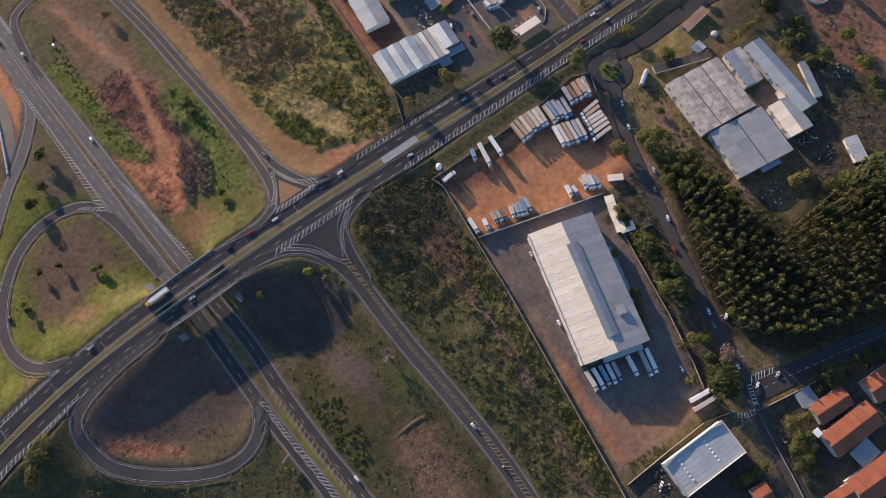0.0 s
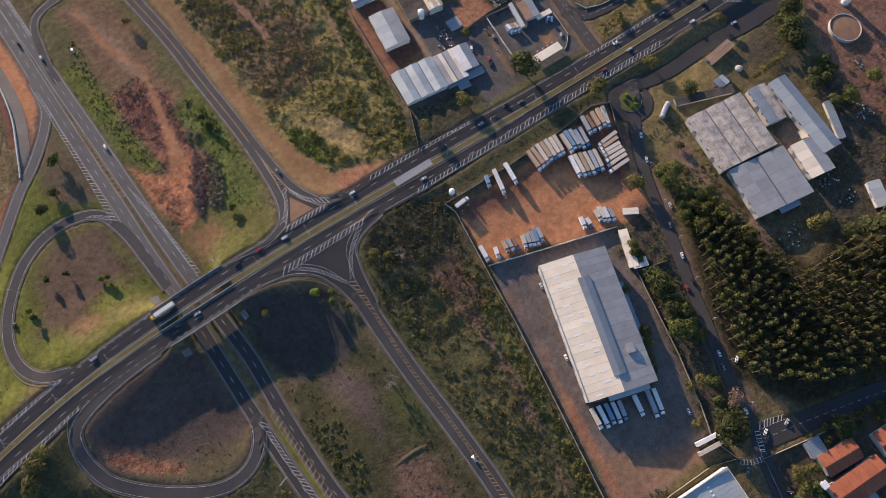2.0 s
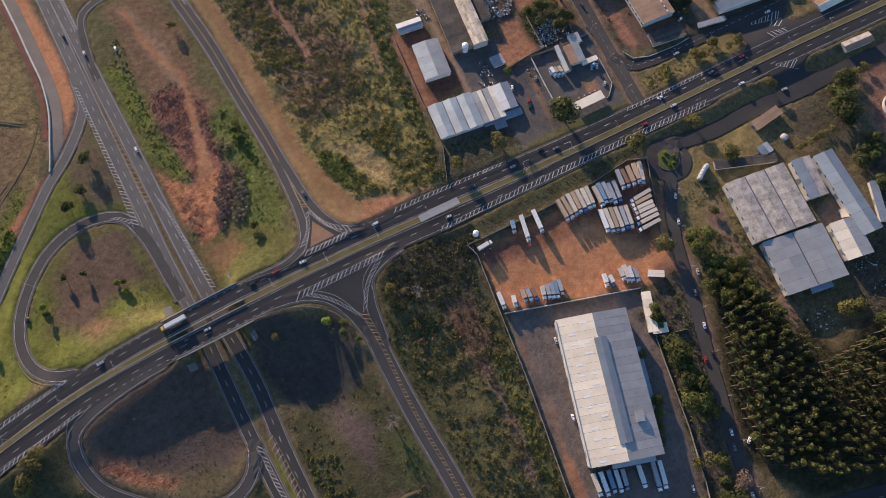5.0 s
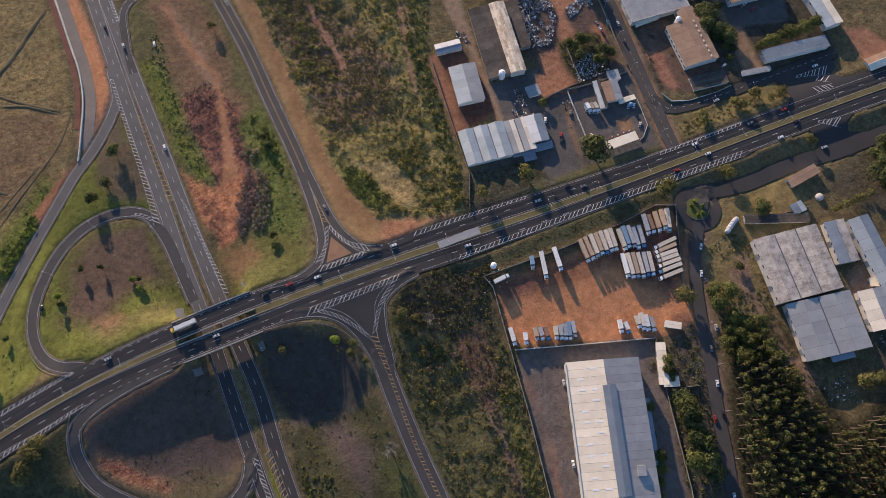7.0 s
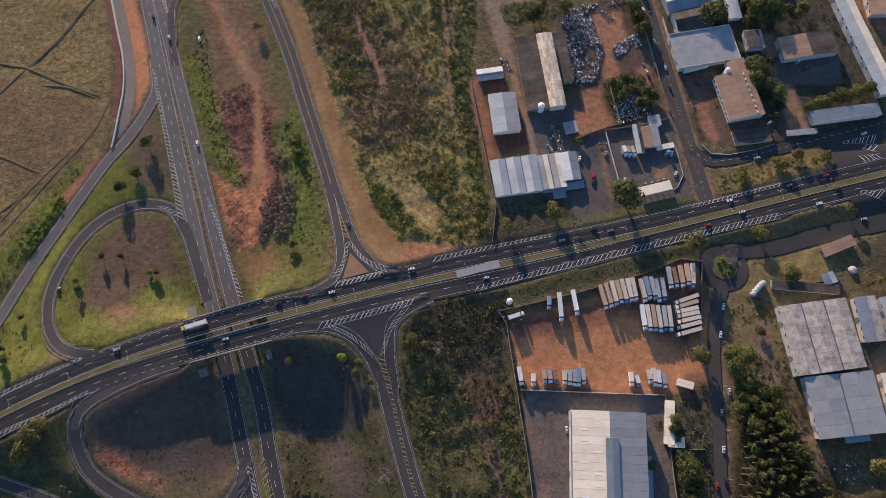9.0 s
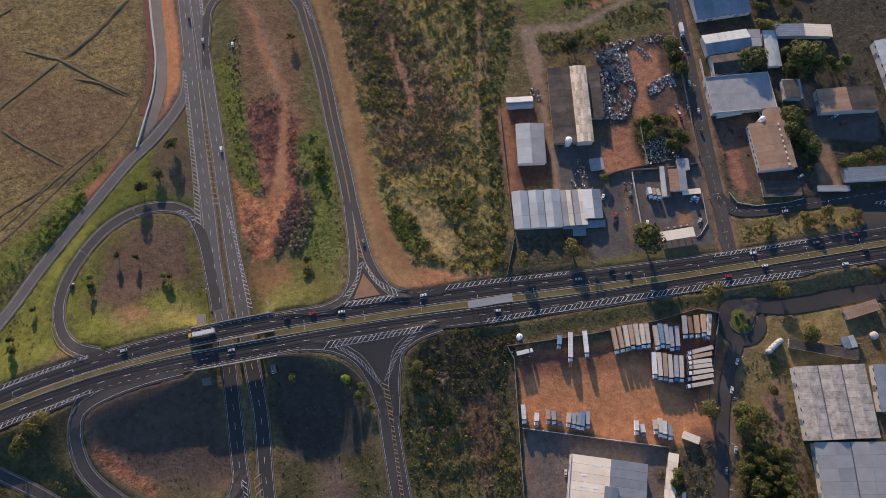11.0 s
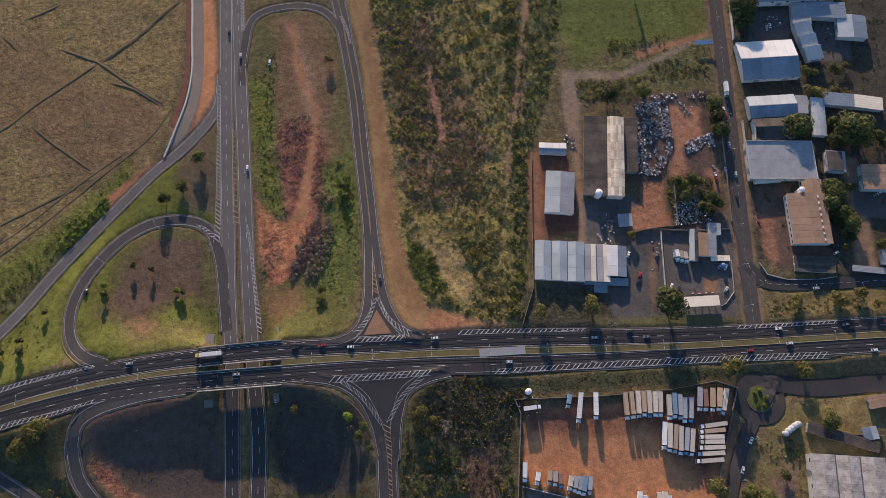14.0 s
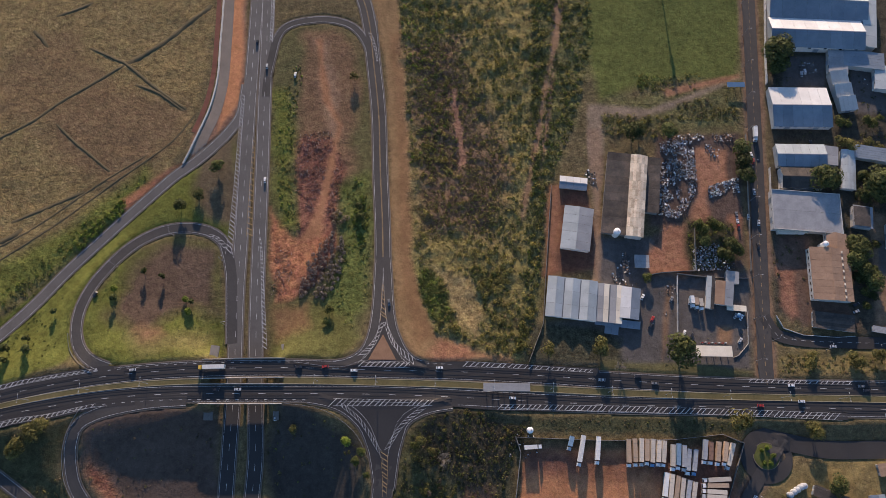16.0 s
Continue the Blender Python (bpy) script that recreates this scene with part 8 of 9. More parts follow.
# taller thickets that stand out of the low scrub and throw shadows
LEAF_GOLD = leaf_material("golden_green_leaves", [(0.140, 0.125, 0.030), (0.240, 0.205, 0.054), (0.340, 0.280, 0.085)])
NORTH, WALLSIDE = AREAS[0][0], AREAS[12][0]
THICKETS = [
    (NORTH, 620, 1.0, 2.6, [LEAF_SCRUB, LEAF_PALE, LEAF_GOLD, LEAF_SCRUB, LEAF], 0.47, "tall golden-green bushes in the scrub"),
    (NORTH, 200, 1.0, 2.0, [LEAF_DARK, LEAF, LEAF_DARK], 0.47, "dark green bushes in the scrub"),
    ([(20.0, 120.0), (57.0, 130.0), (54.0, 66.0), (30.0, 66.0), (-4.0, 84.0), (-2.0, 118.0)], 190, 1.2, 2.8, [LEAF_GOLD, LEAF_PALE, LEAF], 0.40, "golden-green bushes beside the road"),
    ([(-24.0, 190.0), (-2.0, 190.0), (4.0, 250.0), (0.0, 330.0), (-8.0, 370.0), (-38.0, 370.0), (-30.0, 290.0)], 320, 0.7, 1.8, [LEAF_SCRUB, LEAF_PALE, LEAF_BRIGHT, LEAF_SCRUB], 0.36, "light green bushes beside the dirt strip"),
    (AREAS[3][0], 230, 1.2, 2.6, [LEAF, LEAF_DARK, LEAF_GOLD], 0.44, "green bushes along the track"),
    ([(24.0, -50.0), (34.0, -50.0), (31.1, -76.0), (23.6, -128.0), (19.2, -170.2), (11.7, -210.7), (4.7, -208.0), (10.8, -172.5), (17.7, -123.4)], 170, 0.8, 1.9, [LEAF_GOLD, LEAF, LEAF_PALE], 0.34, "golden-green hedge growth along the wall"),
    (WALLSIDE, 260, 0.9, 2.2, [LEAF, LEAF_DARK, LEAF_SCRUB], 0.50, "dark green bushes beside the yard wall"),
    ([(-14.0, -10.0), (8.0, -16.0), (12.0, -40.0), (0.0, -62.0), (-24.0, -50.0), (-26.0, -20.0)], 60, 1.0, 2.4, [LEAF_GOLD, LEAF_PALE, LEAF_PINK, LEAF], 0.44, "golden bushes beside the ramp"),
    ([(-62.0, 200.0), (-54.0, 186.0), (-52.0, 158.0), (-50.0, 140.0), (-56.0, 132.0), (-66.0, 168.0)], 45, 0.8, 1.8, [LEAF, LEAF_BRIGHT, LEAF], 0.40, "fresh green bushes on the island"),
    ([(-112.1, 284.3), (-104.6, 280.5), (-108.0, 234.1), (-110.6, 192.1), (-98.1, 151.0), (-103.6, 143.4), (-117.5, 174.6), (-119.2, 230.9)], 150, 0.4, 0.9, [LEAF_PALE, LEAF_BRIGHT, LEAF_SCRUB], 0.44, "green weeds along the highway verge"),
    ([(-261.4, 136.8), (-229.3, 171.4), (-215.7, 185.7), (-221.1, 164.1), (-245.7, 136.5)], 130, 0.8, 2.0, [LEAF_BRIGHT, LEAF, LEAF_BRIGHT], 0.34, "bright green bushes on the road bank"),
    ([(-104.0, -60.0), (-92.0, -66.0), (-92.0, -96.0), (-103.0, -118.0), (-107.0, -90.0)], 60, 0.8, 1.9, [LEAF, LEAF_DARK], 0.36, "dark green bushes beside the highway"),
]
for k, (poly, cnt, r0, r1, mats, clump, label) in enumerate(THICKETS):
    scatter(poly, cnt, r0, r1, mats, 300 + k, label, "thicket", 46, 0.6, clump, "bushes", 0.46)


def tufts(count, seed):
    """Small blades of grass over all open ground, tinted like what they stand on."""
    rs = np.random.RandomState(seed)
    q = np.array([X0 + 20, Y0 + 20]) + np.array([X1 - X0 - 40, Y1 - Y0 - 40]) * rs.rand(count, 2)
    i, j = ((q[:, 0] - X0) / STEP).astype(int), ((q[:, 1] - Y0) / STEP).astype(int)
    col = tone.reshape(ny, nx, 3)[j, i]
    ok = (NEAR[j, i] > 1.6) & (col[:, 1] > col[:, 0] * 0.72) & (col.sum(1) > 0.16) & (fractal(q[:, 0], q[:, 1], 14, seed, 3) > 0.42)
    q, i, j = q[ok], i[ok], j[ok]
    z = LAND[j, i]
    a, s = rs.rand(len(q)) * math.tau, 0.2 + 0.35 * rs.rand(len(q)) ** 2
    dx, dy = np.cos(a) * s, np.sin(a) * s
    lean = (rs.rand(len(q), 2) - 0.5) * s[:, None]
    V = np.stack([np.c_[q[:, 0] - dx, q[:, 1] - dy, z - 0.15], np.c_[q[:, 0] + dx, q[:, 1] + dy, z - 0.15], np.c_[q[:, 0] + lean[:, 0], q[:, 1] + lean[:, 1], z + s * 0.8]], 1).reshape(-1, 3)
    return tagged(obj("grass_tufts", V.tolist(), np.arange(len(V)).reshape(-1, 3).tolist(), [LEAF_PALE, LEAF_DRY, LEAF], idx=rs.randint(0, 3, len(q)).tolist()), "coarse dry and green grass tufts", "grass", kind="stuff")


tufts(150000, 77)
# brush on the island: dense mounds of cut branches, and slash strewn over the red earth
BRUSH = leaf_material("dead_grey_brush", [(0.085, 0.068, 0.060), (0.180, 0.148, 0.130), (0.310, 0.260, 0.225)])
STRAW = leaf_material("pale_dry_brush", [(0.16, 0.125, 0.085), (0.27, 0.215, 0.15), (0.36, 0.29, 0.21)])


def mounds(lot, count, r0, r1, mat, seed, label):
    rs = np.random.RandomState(seed)
    lo, hi = np.min(lot, 0), np.max(lot, 0)
    cand, kept, V = lo + (hi - lo) * rs.rand(count * 12, 2), [], []
    for p in cand[depth(cand, lot) > 0.3]:
        if len(kept) < count and all(np.hypot(*(p - k)) > r0 * 1.45 for k in kept):
            kept.append(p)
    for x, y in kept:
        r = rs.uniform(r0, r1)
        V.append(cards(rs, [(x, y, land(x, y) + 0.3)], [(r, r, r * 0.95)], 110, 0.5)[0])
    V = np.concatenate(V)
    return tagged(obj("brush_heap", V.tolist(), np.arange(len(V)).reshape(-1, 3).tolist(), [mat]), label, "brush heap", kind="stuff")


mounds([(-78.0, 150.0), (-67.1, 143.5), (-67.0, 128.0), (-69.7, 114.3), (-79.4, 100.9), (-96.8, 101.9), (-94.4, 124.5)], 80, 1.5, 2.1, BRUSH, 3, "heaps of dark dry cut brush on red earth")
mounds([(-76.4, 166.9), (-65.3, 164.0), (-65.0, 156.1), (-78.4, 155.1)], 9, 1.5, 2.4, STRAW, 4, "heaps of pale dry palm fronds")
SLASH = [material("dark_red_sticks", [(0.22, 0.095, 0.055), (0.38, 0.17, 0.10)], 0.5, 0.9), material("grey_sticks", [(0.24, 0.17, 0.14), (0.40, 0.30, 0.25)], 0.5, 0.9)]


def slash(poly, count, lean, seed, label):
    """Thin cut branches that lie over one another, mostly along one direction."""
    rs, V, F, idx = np.random.RandomState(seed), [], [], []
    lo, hi = np.min(poly, 0), np.max(poly, 0)
    q = lo + (hi - lo) * rs.rand(count * 4, 2)
    q = q[depth(q, poly) + 6 * (fractal(q[:, 0], q[:, 1], 10, seed, 3) - 0.5) > 0][:count]
    for x, y in q:
        a, L, w = radians(lean) + rs.randn() * 1.1, rs.uniform(1.2, 4.5), rs.uniform(0.08, 0.2)
        dx, dy, z = math.cos(a) * L / 2, math.sin(a) * L / 2, land(x, y) + rs.uniform(0.06, 0.3)
        tip, nx_, ny_ = rs.uniform(-0.15, 0.2), -math.sin(a) * w, math.cos(a) * w
        o = len(V)
        V += [(x - dx + nx_, y - dy + ny_, z), (x - dx - nx_, y - dy - ny_, z), (x - dx, y - dy, z + w * 1.6), (x + dx, y + dy, z + tip)]
        F += [(o, o + 1, o + 3), (o + 1, o + 2, o + 3), (o + 2, o, o + 3), (o, o + 2, o + 1)]
        idx += [int(rs.rand() < 0.3)] * 4
    return tagged(obj("cut_branches", V, F, SLASH, idx=idx), label, "branches", kind="stuff")


slash([(-103.7, 224.4), (-81.6, 229.3), (-80.0, 217.1), (-84.7, 192.8), (-88.8, 173.4), (-90.8, 159.6), (-103.4, 181.0), (-106.9, 199.3)], 520, 20, 5, "dark red cut branches strewn on bare earth")
slash([(-74.0, 214.0), (-70.0, 196.0), (-71.6, 175.5), (-77.5, 160.7), (-80.0, 176.0), (-77.5, 196.0)], 160, 20, 6, "dark red cut branches strewn on bare earth")
slash([(-114.0, 140.0), (-104.2, 134.0), (-102.6, 122.7), (-106.8, 104.7), (-115.6, 106.5), (-114.8, 125.9)], 130, 40, 7, "dark red cut branches strewn on bare earth")

# ------------------------------------------------------------ walls, fences, lamps and small things
def wall_run(pts, h, t=0.25, mat=None, label="", name="boundary_wall", cat="wall", panel=6.0):
    """A wall of panels between posts along straight runs."""
    W_ = tagged(new(name), label, cat, kind="structure")
    for a, b in zip(pts, pts[1:]):
        a, b = Vector(a[:2]), Vector(b[:2])
        L = (b - a).length
        n_ = max(1, round(L / panel))
        ang = math.degrees(math.atan2((b - a).y, (b - a).x))
        me = None
        for i in range(n_):
            c = a.lerp(b, (i + 0.5) / n_)
            if me is None:
                o = obj("wall_panel", *box(0, 0, -0.6, L / n_ - 0.05, t, h + 0.6), mat, W_)
                me = o.data
            else:
                o = new("wall_panel", me)
                o.parent = W_
            o.matrix_local = pose(c.x, c.y, land(c.x, c.y), 0, 0, ang)
            e = a.lerp(b, i / n_)
            p = obj("pillar", *box(0, 0, -0.6, t * 1.6, t * 1.6, h + 0.75), mat, W_)
            p.matrix_local = pose(e.x, e.y, land(e.x, e.y), 0, 0, ang)
    return W_


WL = "weathered grey concrete boundary wall"
wall_run([(45.6, 12.5), (48.4, 3.3), (36.4, -82.5), (23.4, -154.7), (11.6, -221.0), (4.9, -248.4)], 2.4, 0.3, WALL_DARK, WL)
wall_run([(45.3, -40.2), (133.4, -68.1)], 2.4, 0.35, WALLS, "pale rendered wall between the yards")
wall_run([(133.4, -68.1), (123.3, -96.1), (125.0, -100.5), (145.5, -106.2)], 2.2, 0.25, WALL_DARK, WL)
wall_run([(45.6, 12.5), (102.9, 10.3), (146.0, 11.0), (176.1, 14.1), (189.1, 8.7), (178.5, -17.3), (168.2, -40.9), (163.6, -59.6)], 2.2, 0.25, WALL_DARK, WL)
wall_run([(124.1, -100.9), (110.4, -159.9), (101.3, -190.5), (93.3, -211.6), (98.8, -231.5)], 2.0, 0.2, WALL_DARK, WL)
wall_run([(17.0, -220.3), (49.5, -221.2), (82.2, -222.9), (100.5, -229.8)], 2.0, 0.2, WALL_DARK, WL)
wall_run([(109.9, -238.0), (144.8, -246.5), (166.6, -250.8)], 2.0, 0.2, WALL_DARK, "grey garden wall along the street")
wall_run([(110.9, -241.0), (105.3, -260.6), (100.8, -278.3), (94.5, -298.3)], 2.0, 0.2, WALL_DARK, "grey garden wall along the street")
wall_run([(230.2, -22.3), (274.5, -27.6)], 2.6, 0.3, WALL_DARK, WL)
wall_run([(158.8, 117.7), (154.1, 73.3)], 2.2, 0.25, WALLS, "pale rendered wall of the fuel station")
wall_run([(159.0, 119.3), (179.8, 116.9), (207.4, 116.1)], 2.2, 0.25, WALL_DARK, WL)
wall_run([(203.5, 93.4), (200.5, 71.4), (193.2, 63.9), (189.7, 62.5)], 0.9, 0.25, PARAPET, "low white kerb wall of the fuel station")
wall_run([(140.8, 118.5), (148.6, 120.1), (171.9, 121.6), (174.6, 152.2)], 2.0, 0.2, WALL_DARK, WL)
wall_run([(219.7, 224.0), (215.9, 184.0), (209.7, 121.6)], 2.0, 0.2, WALL_DARK, WL)
wall_run([(250.4, 341.0), (243.6, 290.3), (240.9, 266.0)], 3.0, 0.4, WALLS, "tall white wall of the mill")
wall_run([(233.0, 197.1), (231.3, 179.7)], 2.6, 0.3, WALLS, "white street wall")
wall_run([(240.3, 197.1), (238.0, 181.9)], 2.6, 0.3, WALLS, "white street wall")
wall_run([(222.0, 90.3), (225.6, 81.9), (238.0, 77.4), (260.2, 75.8), (272.3, 76.6)], 1.2, 0.25, WALLS, "low pale wall round the corner plot")
wall_run([(55.8, 59.6), (66.2, 84.6), (69.6, 117.7), (76.7, 184.1)], 1.8, 0.15, WALL_DARK, "thin fence line along the scrub")

# building site: white barrier and rust-red strip beside the new carriageway
BARRIER = material("dusty_white_concrete", [(0.48, 0.44, 0.38), (0.66, 0.62, 0.55)], 0.3, 0.85, 0, 2)
bar_line = smooth_line([(x, y, 0) for x, y in [(-175.4, 406.3), (-170.9, 341.2), (-169.6, 300.4), (-168.8, 271.0), (-171.8, 247.3), (-177.9, 226.5), (-183.1, 210.7), (-186.6, 201.8)]], 4.0)
b = tagged(new("concrete_barrier"), "white concrete barrier beside the new carriageway", "barrier", kind="structure")
for i in range(len(bar_line) - 1):
    a, c = bar_line[i], bar_line[i + 1]
    d = (c - a)
    o = obj("barrier_block", *merge(box(0, 0, -0.5, d.length - 0.08, 1.4, 0.75), box(0, 0, 0.25, d.length - 0.08, 0.9, 0.75)), BARRIER, b)
    m_ = (a + c) / 2
    o.matrix_local = pose(m_.x, m_.y, land(m_.x, m_.y), 0, 0, math.degrees(math.atan2(d.y, d.x)))
def drape(name, pts, w, mat, lift, label, cat):
    """A worn strip of another material lying on the finished ground."""
    line = smooth_line([(p[0], p[1], 0) for p in pts], 2.0)
    V, F, k = [], [], max(1, int(w / 2))
    for i, p in enumerate(line):
        d, s = direction(line, i)
        for j in range(k + 1):
            q = p + s * (w * (j / k - 0.5))
            V.append((q.x, q.y, land(q.x, q.y) + lift))
        if i:
            for j in range(k):
                a = (i - 1) * (k + 1) + j
                F.append((a, a + k + 1, a + k + 2, a + 1))
    return tagged(obj(name, V, F, mat), label, cat, kind="structure")


drape("new_carriageway", [(-170.4, 406.3), (-166.5, 341.2), (-164.8, 295.4), (-164.5, 266.2), (-167.6, 242.6), (-173.5, 224.2), (-178.8, 208.4)], 8.0, material("compacted_grey_base", [(0.17, 0.142, 0.115), (0.26, 0.215, 0.175)], 0.1, 0.95, 0.02, 1), 0.12, "compacted grey base of a new carriageway", "road")
drape("rust_strip", [(-179.1, 406.3), (-174.5, 341.2), (-172.5, 295.4), (-172.6, 271.0), (-175.6, 247.3), (-181.6, 226.5)], 3.4, material("rust_red_drain", [(0.14, 0.055, 0.04), (0.22, 0.09, 0.06)], 0.3, 0.95), 0.14, "rust-red drain strip beside the barrier", "drain")
# ditches and banks that cross the field
DITCH = material("grassy_bank", [(0.075, 0.062, 0.032), (0.135, 0.105, 0.054)], 0.3, 0.95, 0.05, 1.5)


def bank(pts, w, h, label):
    line = smooth_line([(p[0], p[1], 0) for p in pts], 2.0)
    V, F = [], []
    rs = random.Random(int(pts[0][0] * 10))
    for i, p in enumerate(line):
        d, s = direction(line, i)
        e = min(1.0, i / 3, (len(line) - 1 - i) / 3)
        for a, z in ((-0.5, -0.15), (-0.2, h * e), (0.15, h * 0.8 * e), (0.5, -0.15)):
            q = p + s * w * 1.5 * (a + rs.uniform(-0.1, 0.1))
            V.append((q.x, q.y, land(q.x, q.y) + z * 0.5 * rs.uniform(0.7, 1.1)))
        if i:
            b_ = (i - 1) * 4
            F += [(b_ + k, b_ + 4 + k, b_ + 5 + k, b_ + 1 + k) for k in range(3)]
    return tagged(obj("earth_bank", V, F, DITCH, smooth=True), label, "bank", kind="structure")


for pts, w, h in (([(-179.7, 336.0), (-197.4, 318.1), (-212.9, 302.9), (-228.5, 290.5), (-238.4, 284.6)], 3.0, 1.1), ([(-238.4, 284.6), (-259.4, 268.6), (-281.9, 252.0), (-299.9, 235.7), (-329.3, 217.5)], 2.0, 0.7), ([(-268.2, 298.0), (-247.4, 288.1), (-238.2, 283.2), (-212.0, 261.5), (-189.1, 244.9)], 2.0, 0.8), ([(-229.5, 266.2), (-211.7, 259.1), (-191.0, 244.0)], 2.0, 0.9),
                  ([(-282.9, 233.4), (-268.2, 219.7), (-254.2, 208.5), (-237.9, 195.2)], 1.6, 0.6), ([(-301.2, 156.6), (-279.4, 167.2), (-253.7, 180.0)], 2.0, 0.6), ([(-272.4, 338.7), (-286.5, 330.9), (-298.8, 325.8)], 2.0, 0.8), ([(-313.9, 313.0), (-306.1, 305.5), (-300.4, 298.0)], 2.4, 0.7), ([(-309.8, 140.1), (-295.7, 148.3), (-292.6, 152.5)], 3, 0.8),
                  # the last short run stands in for a small concrete culvert wall
                  ([(-326.3, 125.9), (-284.7, 152.5), (-246.4, 184.3), (-213.4, 208.4)], 1.2, 0.35), ([(-323.7, 113.9), (-272.9, 152.5), (-234.6, 186.4), (-198.2, 217.4), (-182.3, 240.3)], 1.2, 0.35), ([(-78.7, -110.1), (-65.1, -109.8), (-54.9, -111.2)], 2.0, 1.0)):
    bank(pts, w, h, "grassy earth bank across the field")

# street lamps: tapered pole with two arms on the median, and single ones elsewhere
LAMP = material("lamp_head", [(0.5, 0.5, 0.48), (0.6, 0.6, 0.58)], 1, 0.4)


def make_lamp(h, arms, label):
    T = thing("street_lamp", pose(0, 0, -90), label, "street lamp")
    obj("pole", *tube([(0, 0, -0.6), (0, 0, h * 0.5), (0, 0, h)], (0.16, 0.12, 0.08), 8), STEEL, T)
    obj("footing", *box(0, 0, -0.5, 0.6, 0.6, 0.7), CONCRETE, T)
    for s in arms:
        arm = obj("arm", *tube([(0, 0, h - 0.05), (0, s * 1.2, h + 0.35), (0, s * 2.2, h + 0.45)], (0.06, 0.06, 0.05), 5), STEEL, T)
        obj("lamp_head", *box(0, s * 2.5, h + 0.38, 0.35, 0.9, 0.16), LAMP, arm)
    return T


DOUBLE = make_lamp(11, (-1, 1), "tall grey street lamp with two arms")
ONE = make_lamp(9, (1,), "grey street lamp with one arm")
first = {DOUBLE: True, ONE: True}


def put_lamp(p, x, y, z, ang):
    m = pose(x, y, z, 0, 0, ang)
    if first[p]:
        first[p] = False
        p.matrix_world = m
        return p
    return copy_thing(p, m)


for T in (DOUBLE, ONE):
    T["group"] = "street lamps"
for x in (-300, -262, -225, -188, -80, -42, -5, 32, 69, 106, 143, 180, 217, 254, 291, 328, 365):
    y = (y_at(EW_N, x) + y_at(EW_S, x)) / 2
    put_lamp(DOUBLE, x, y, height(x, y) + 0.2, 0)
for k, step, side in (("street_e", 9, 5.2), ("street_n", 9, -5.4), ("service_n", 10, -5.2), ("loop_nw", 14, 4.8), ("ramp_ne", 16, 6.4)):
    for i in range(4, len(LINES[k]) - 3, step):
        d, s = direction(LINES[k], i)
        p = LINES[k][i] + s * side
        if clear(p.x, p.y, 0.4):
            put_lamp(ONE, p.x, p.y, land(p.x, p.y), math.degrees(math.atan2(d.y, d.x)) + (180 if side > 0 else 0))

# tanks and signs


def tank(x, y, r, h, mat, label, name="water_tank"):
    T = thing(name, pose(x, y, land(x, y)), label, "tank")
    n = 20
    V = [(r * math.cos(a * math.tau / n), r * math.sin(a * math.tau / n), z) for z in (-0.4, h) for a in range(n)] + [(r * 0.6 * math.cos(a * math.tau / n), r * 0.6 * math.sin(a * math.tau / n), h + r * 0.22) for a in range(n)] + [(0, 0, h + r * 0.3)]
    F = [(i, (i + 1) % n, (i + 1) % n + n, i + n) for i in range(n)] + [(n + i, n + (i + 1) % n, 2 * n + (i + 1) % n, 2 * n + i) for i in range(n)] + [(2 * n + i, 2 * n + (i + 1) % n, 3 * n) for i in range(n)]
    obj("shell", V, F, mat, T)
    obj("hatch", *box(r * 0.3, 0, h + r * 0.2, 0.7, 0.7, 0.25), STEEL, T)
    return T


for x, y in [(213.6, -21.7), (216.0, -20.1), (218.3, -18.7), (220.6, -17.4), (222.8, -16.5)]:
    tank(x, y, 1.7, 3.0, PAINT["silver"], "round silver storage tank in a row")
tank(285.6, -24.2, 2.7, 1.2, PARAPET, "small round white concrete basin")
T = thing("reservoir", pose(374.5, -44.5, land(374.5, -44.5)), "round earth-topped reservoir with pale ring wall", "reservoir")
n = 40
V = [(r_ * math.cos(a * math.tau / n), r_ * math.sin(a * math.tau / n), z_) for r_, z_ in ((12.0, -1.0), (12.0, 2.6), (11.5, 2.6), (11.5, 1.9)) for a in range(n)]
obj("ring_wall", V, [(k * n + i, k * n + (i + 1) % n, (k + 1) * n + (i + 1) % n, (k + 1) * n + i) for k in range(3) for i in range(n)], PARAPET, T)
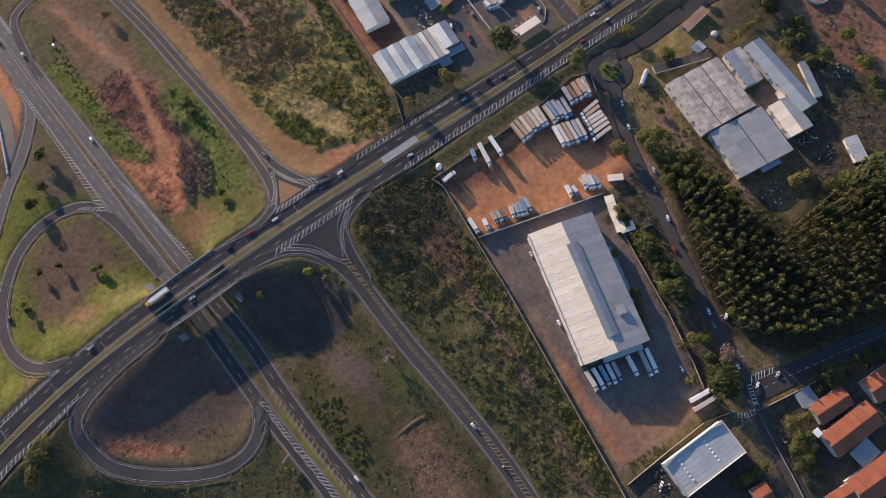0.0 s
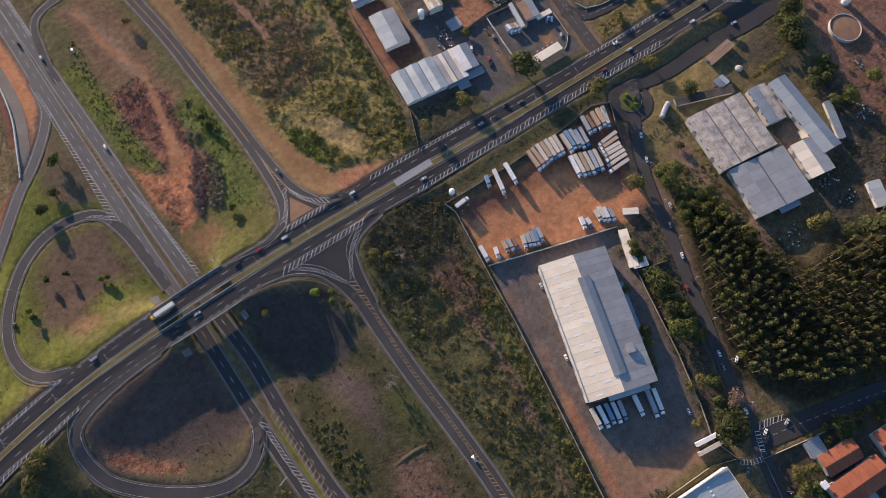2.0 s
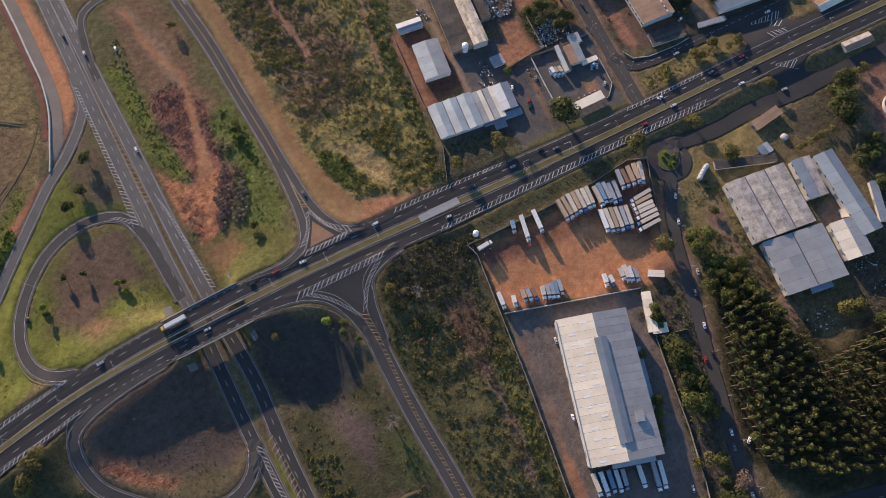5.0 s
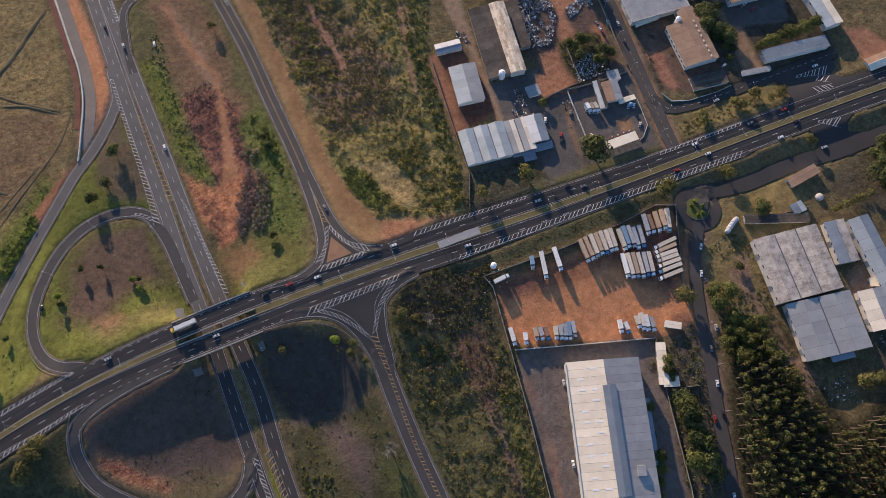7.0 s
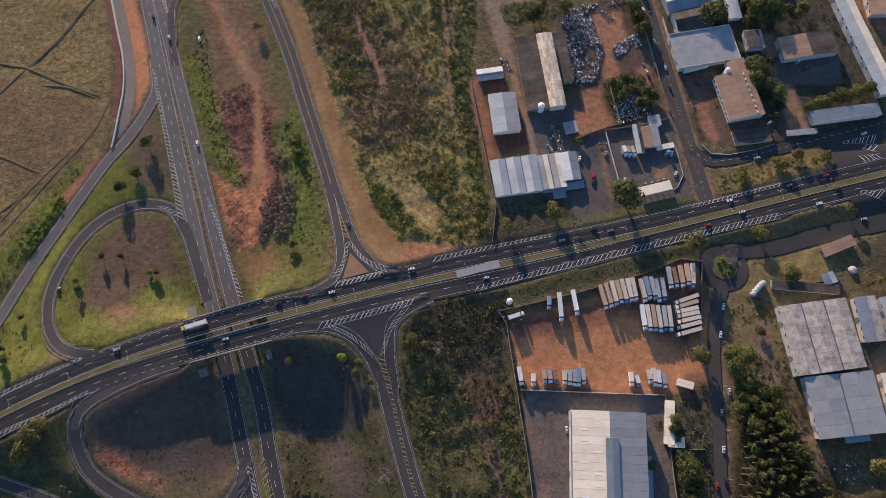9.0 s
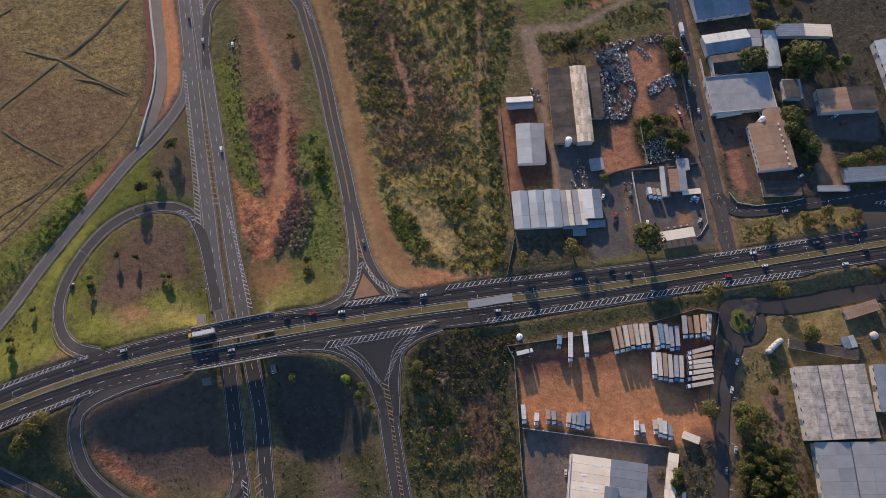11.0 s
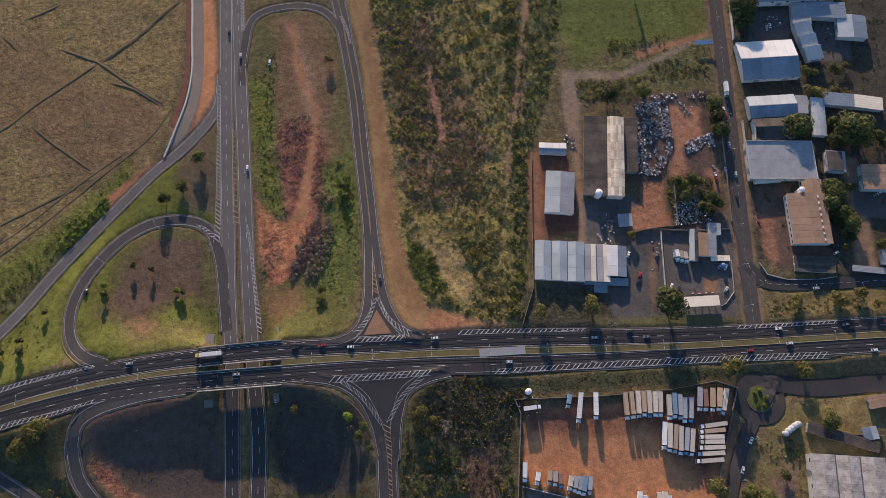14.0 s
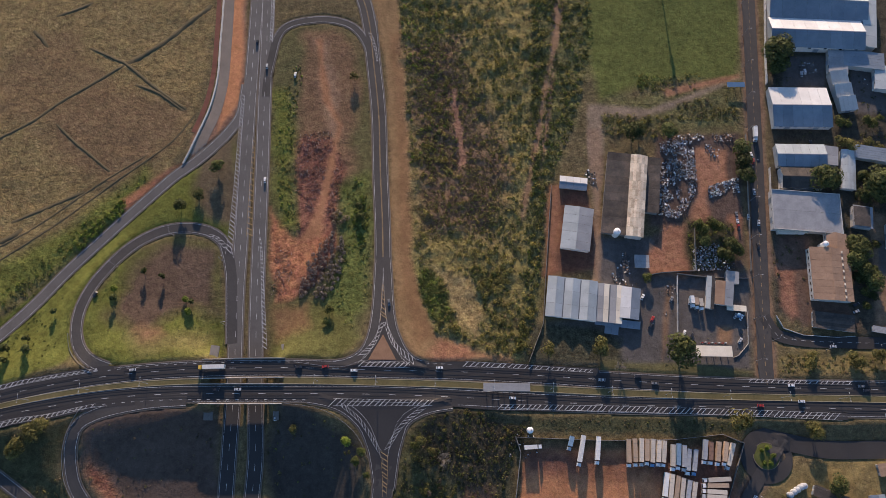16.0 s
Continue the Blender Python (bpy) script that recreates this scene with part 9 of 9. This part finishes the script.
obj("earth_top", *disc(0, 0, 1.7, 11.48, 0.2, n, 0.4), SOILMAT, T)
T = thing("water_tower", pose(391.7, -27.9, land(391.7, -27.9)), "tall white cylindrical water tower", "tower")
obj("shaft", *tube([(0, 0, -0.8), (0, 0, 15), (0, 0, 31)], (2.7, 2.7, 2.7), 24), PAINT["white"], T)
obj("cap", *disc(0, 0, 31.2, 2.8, 0.2, 24, 0.5), PAINT["white"], T)
obj("base_ring", *disc(0, 0, 0.0, 3.6, 0.5, 24), CONCRETE, T)
for z in (10, 20):
    obj("hatch", *box(0, -2.72, z, 0.8, 0.12, 1.2), CHASSIS, T)
tank(*[(119.1, 147.7)][0], 2.4, 7, PAINT["white"], "white cylindrical silo beside the old hall")
tank(*[(259.8, 138.7)][0], 1.9, 8, PAINT["white"], "white water tank above the annex")
tank(*[(196.6, 90.3)][0], 1.4, 3, PAINT["blue"], "small pale blue tank at the fuel station")
tank(*[(54.5, 16.6)][0], 2.0, 4, PAINT["white"], "white tank at the yard corner")


def signboard(x, y, ang, w, h, mast, label):
    T = thing("signboard", pose(x, y, land(x, y), 0, 0, ang), label, "sign")
    for s in (-1, 1):
        obj("post", *box(s * w * 0.35, 0, -0.5, 0.2, 0.2, mast + 0.5), STEEL, T)
    obj("panel", *box(0, 0, mast - h, w, 0.15, h), PAINT["white"], T)
    return T


signboard(*[(-139.6, -78.2)][0], 20, 6, 2.5, 5.5, "white roadside signboard on two posts")
# bus stop poles, marker posts and low kerb stones round the fuel station forecourt
for k, (x, y) in enumerate([(170.1, 72.1), (172.3, 72.5), (174.5, 71.8), (176.8, 72.1), (179.0, 71.8), (181.3, 72.1), (183.4, 71.8), (185.7, 72.1)]):
    T = thing("fuel_pump", pose(x, y, land(x, y)), "fuel pump on a raised kerb", "fuel pump", "fuel pumps")
    obj("plinth", *box(0, 0, -0.3, 1.6, 0.9, 0.45), CONCRETE, T)
    obj("cabinet", *box(0, 0, 0.15, 0.9, 0.5, 1.6), PAINT["white" if k % 2 else "red"], T)
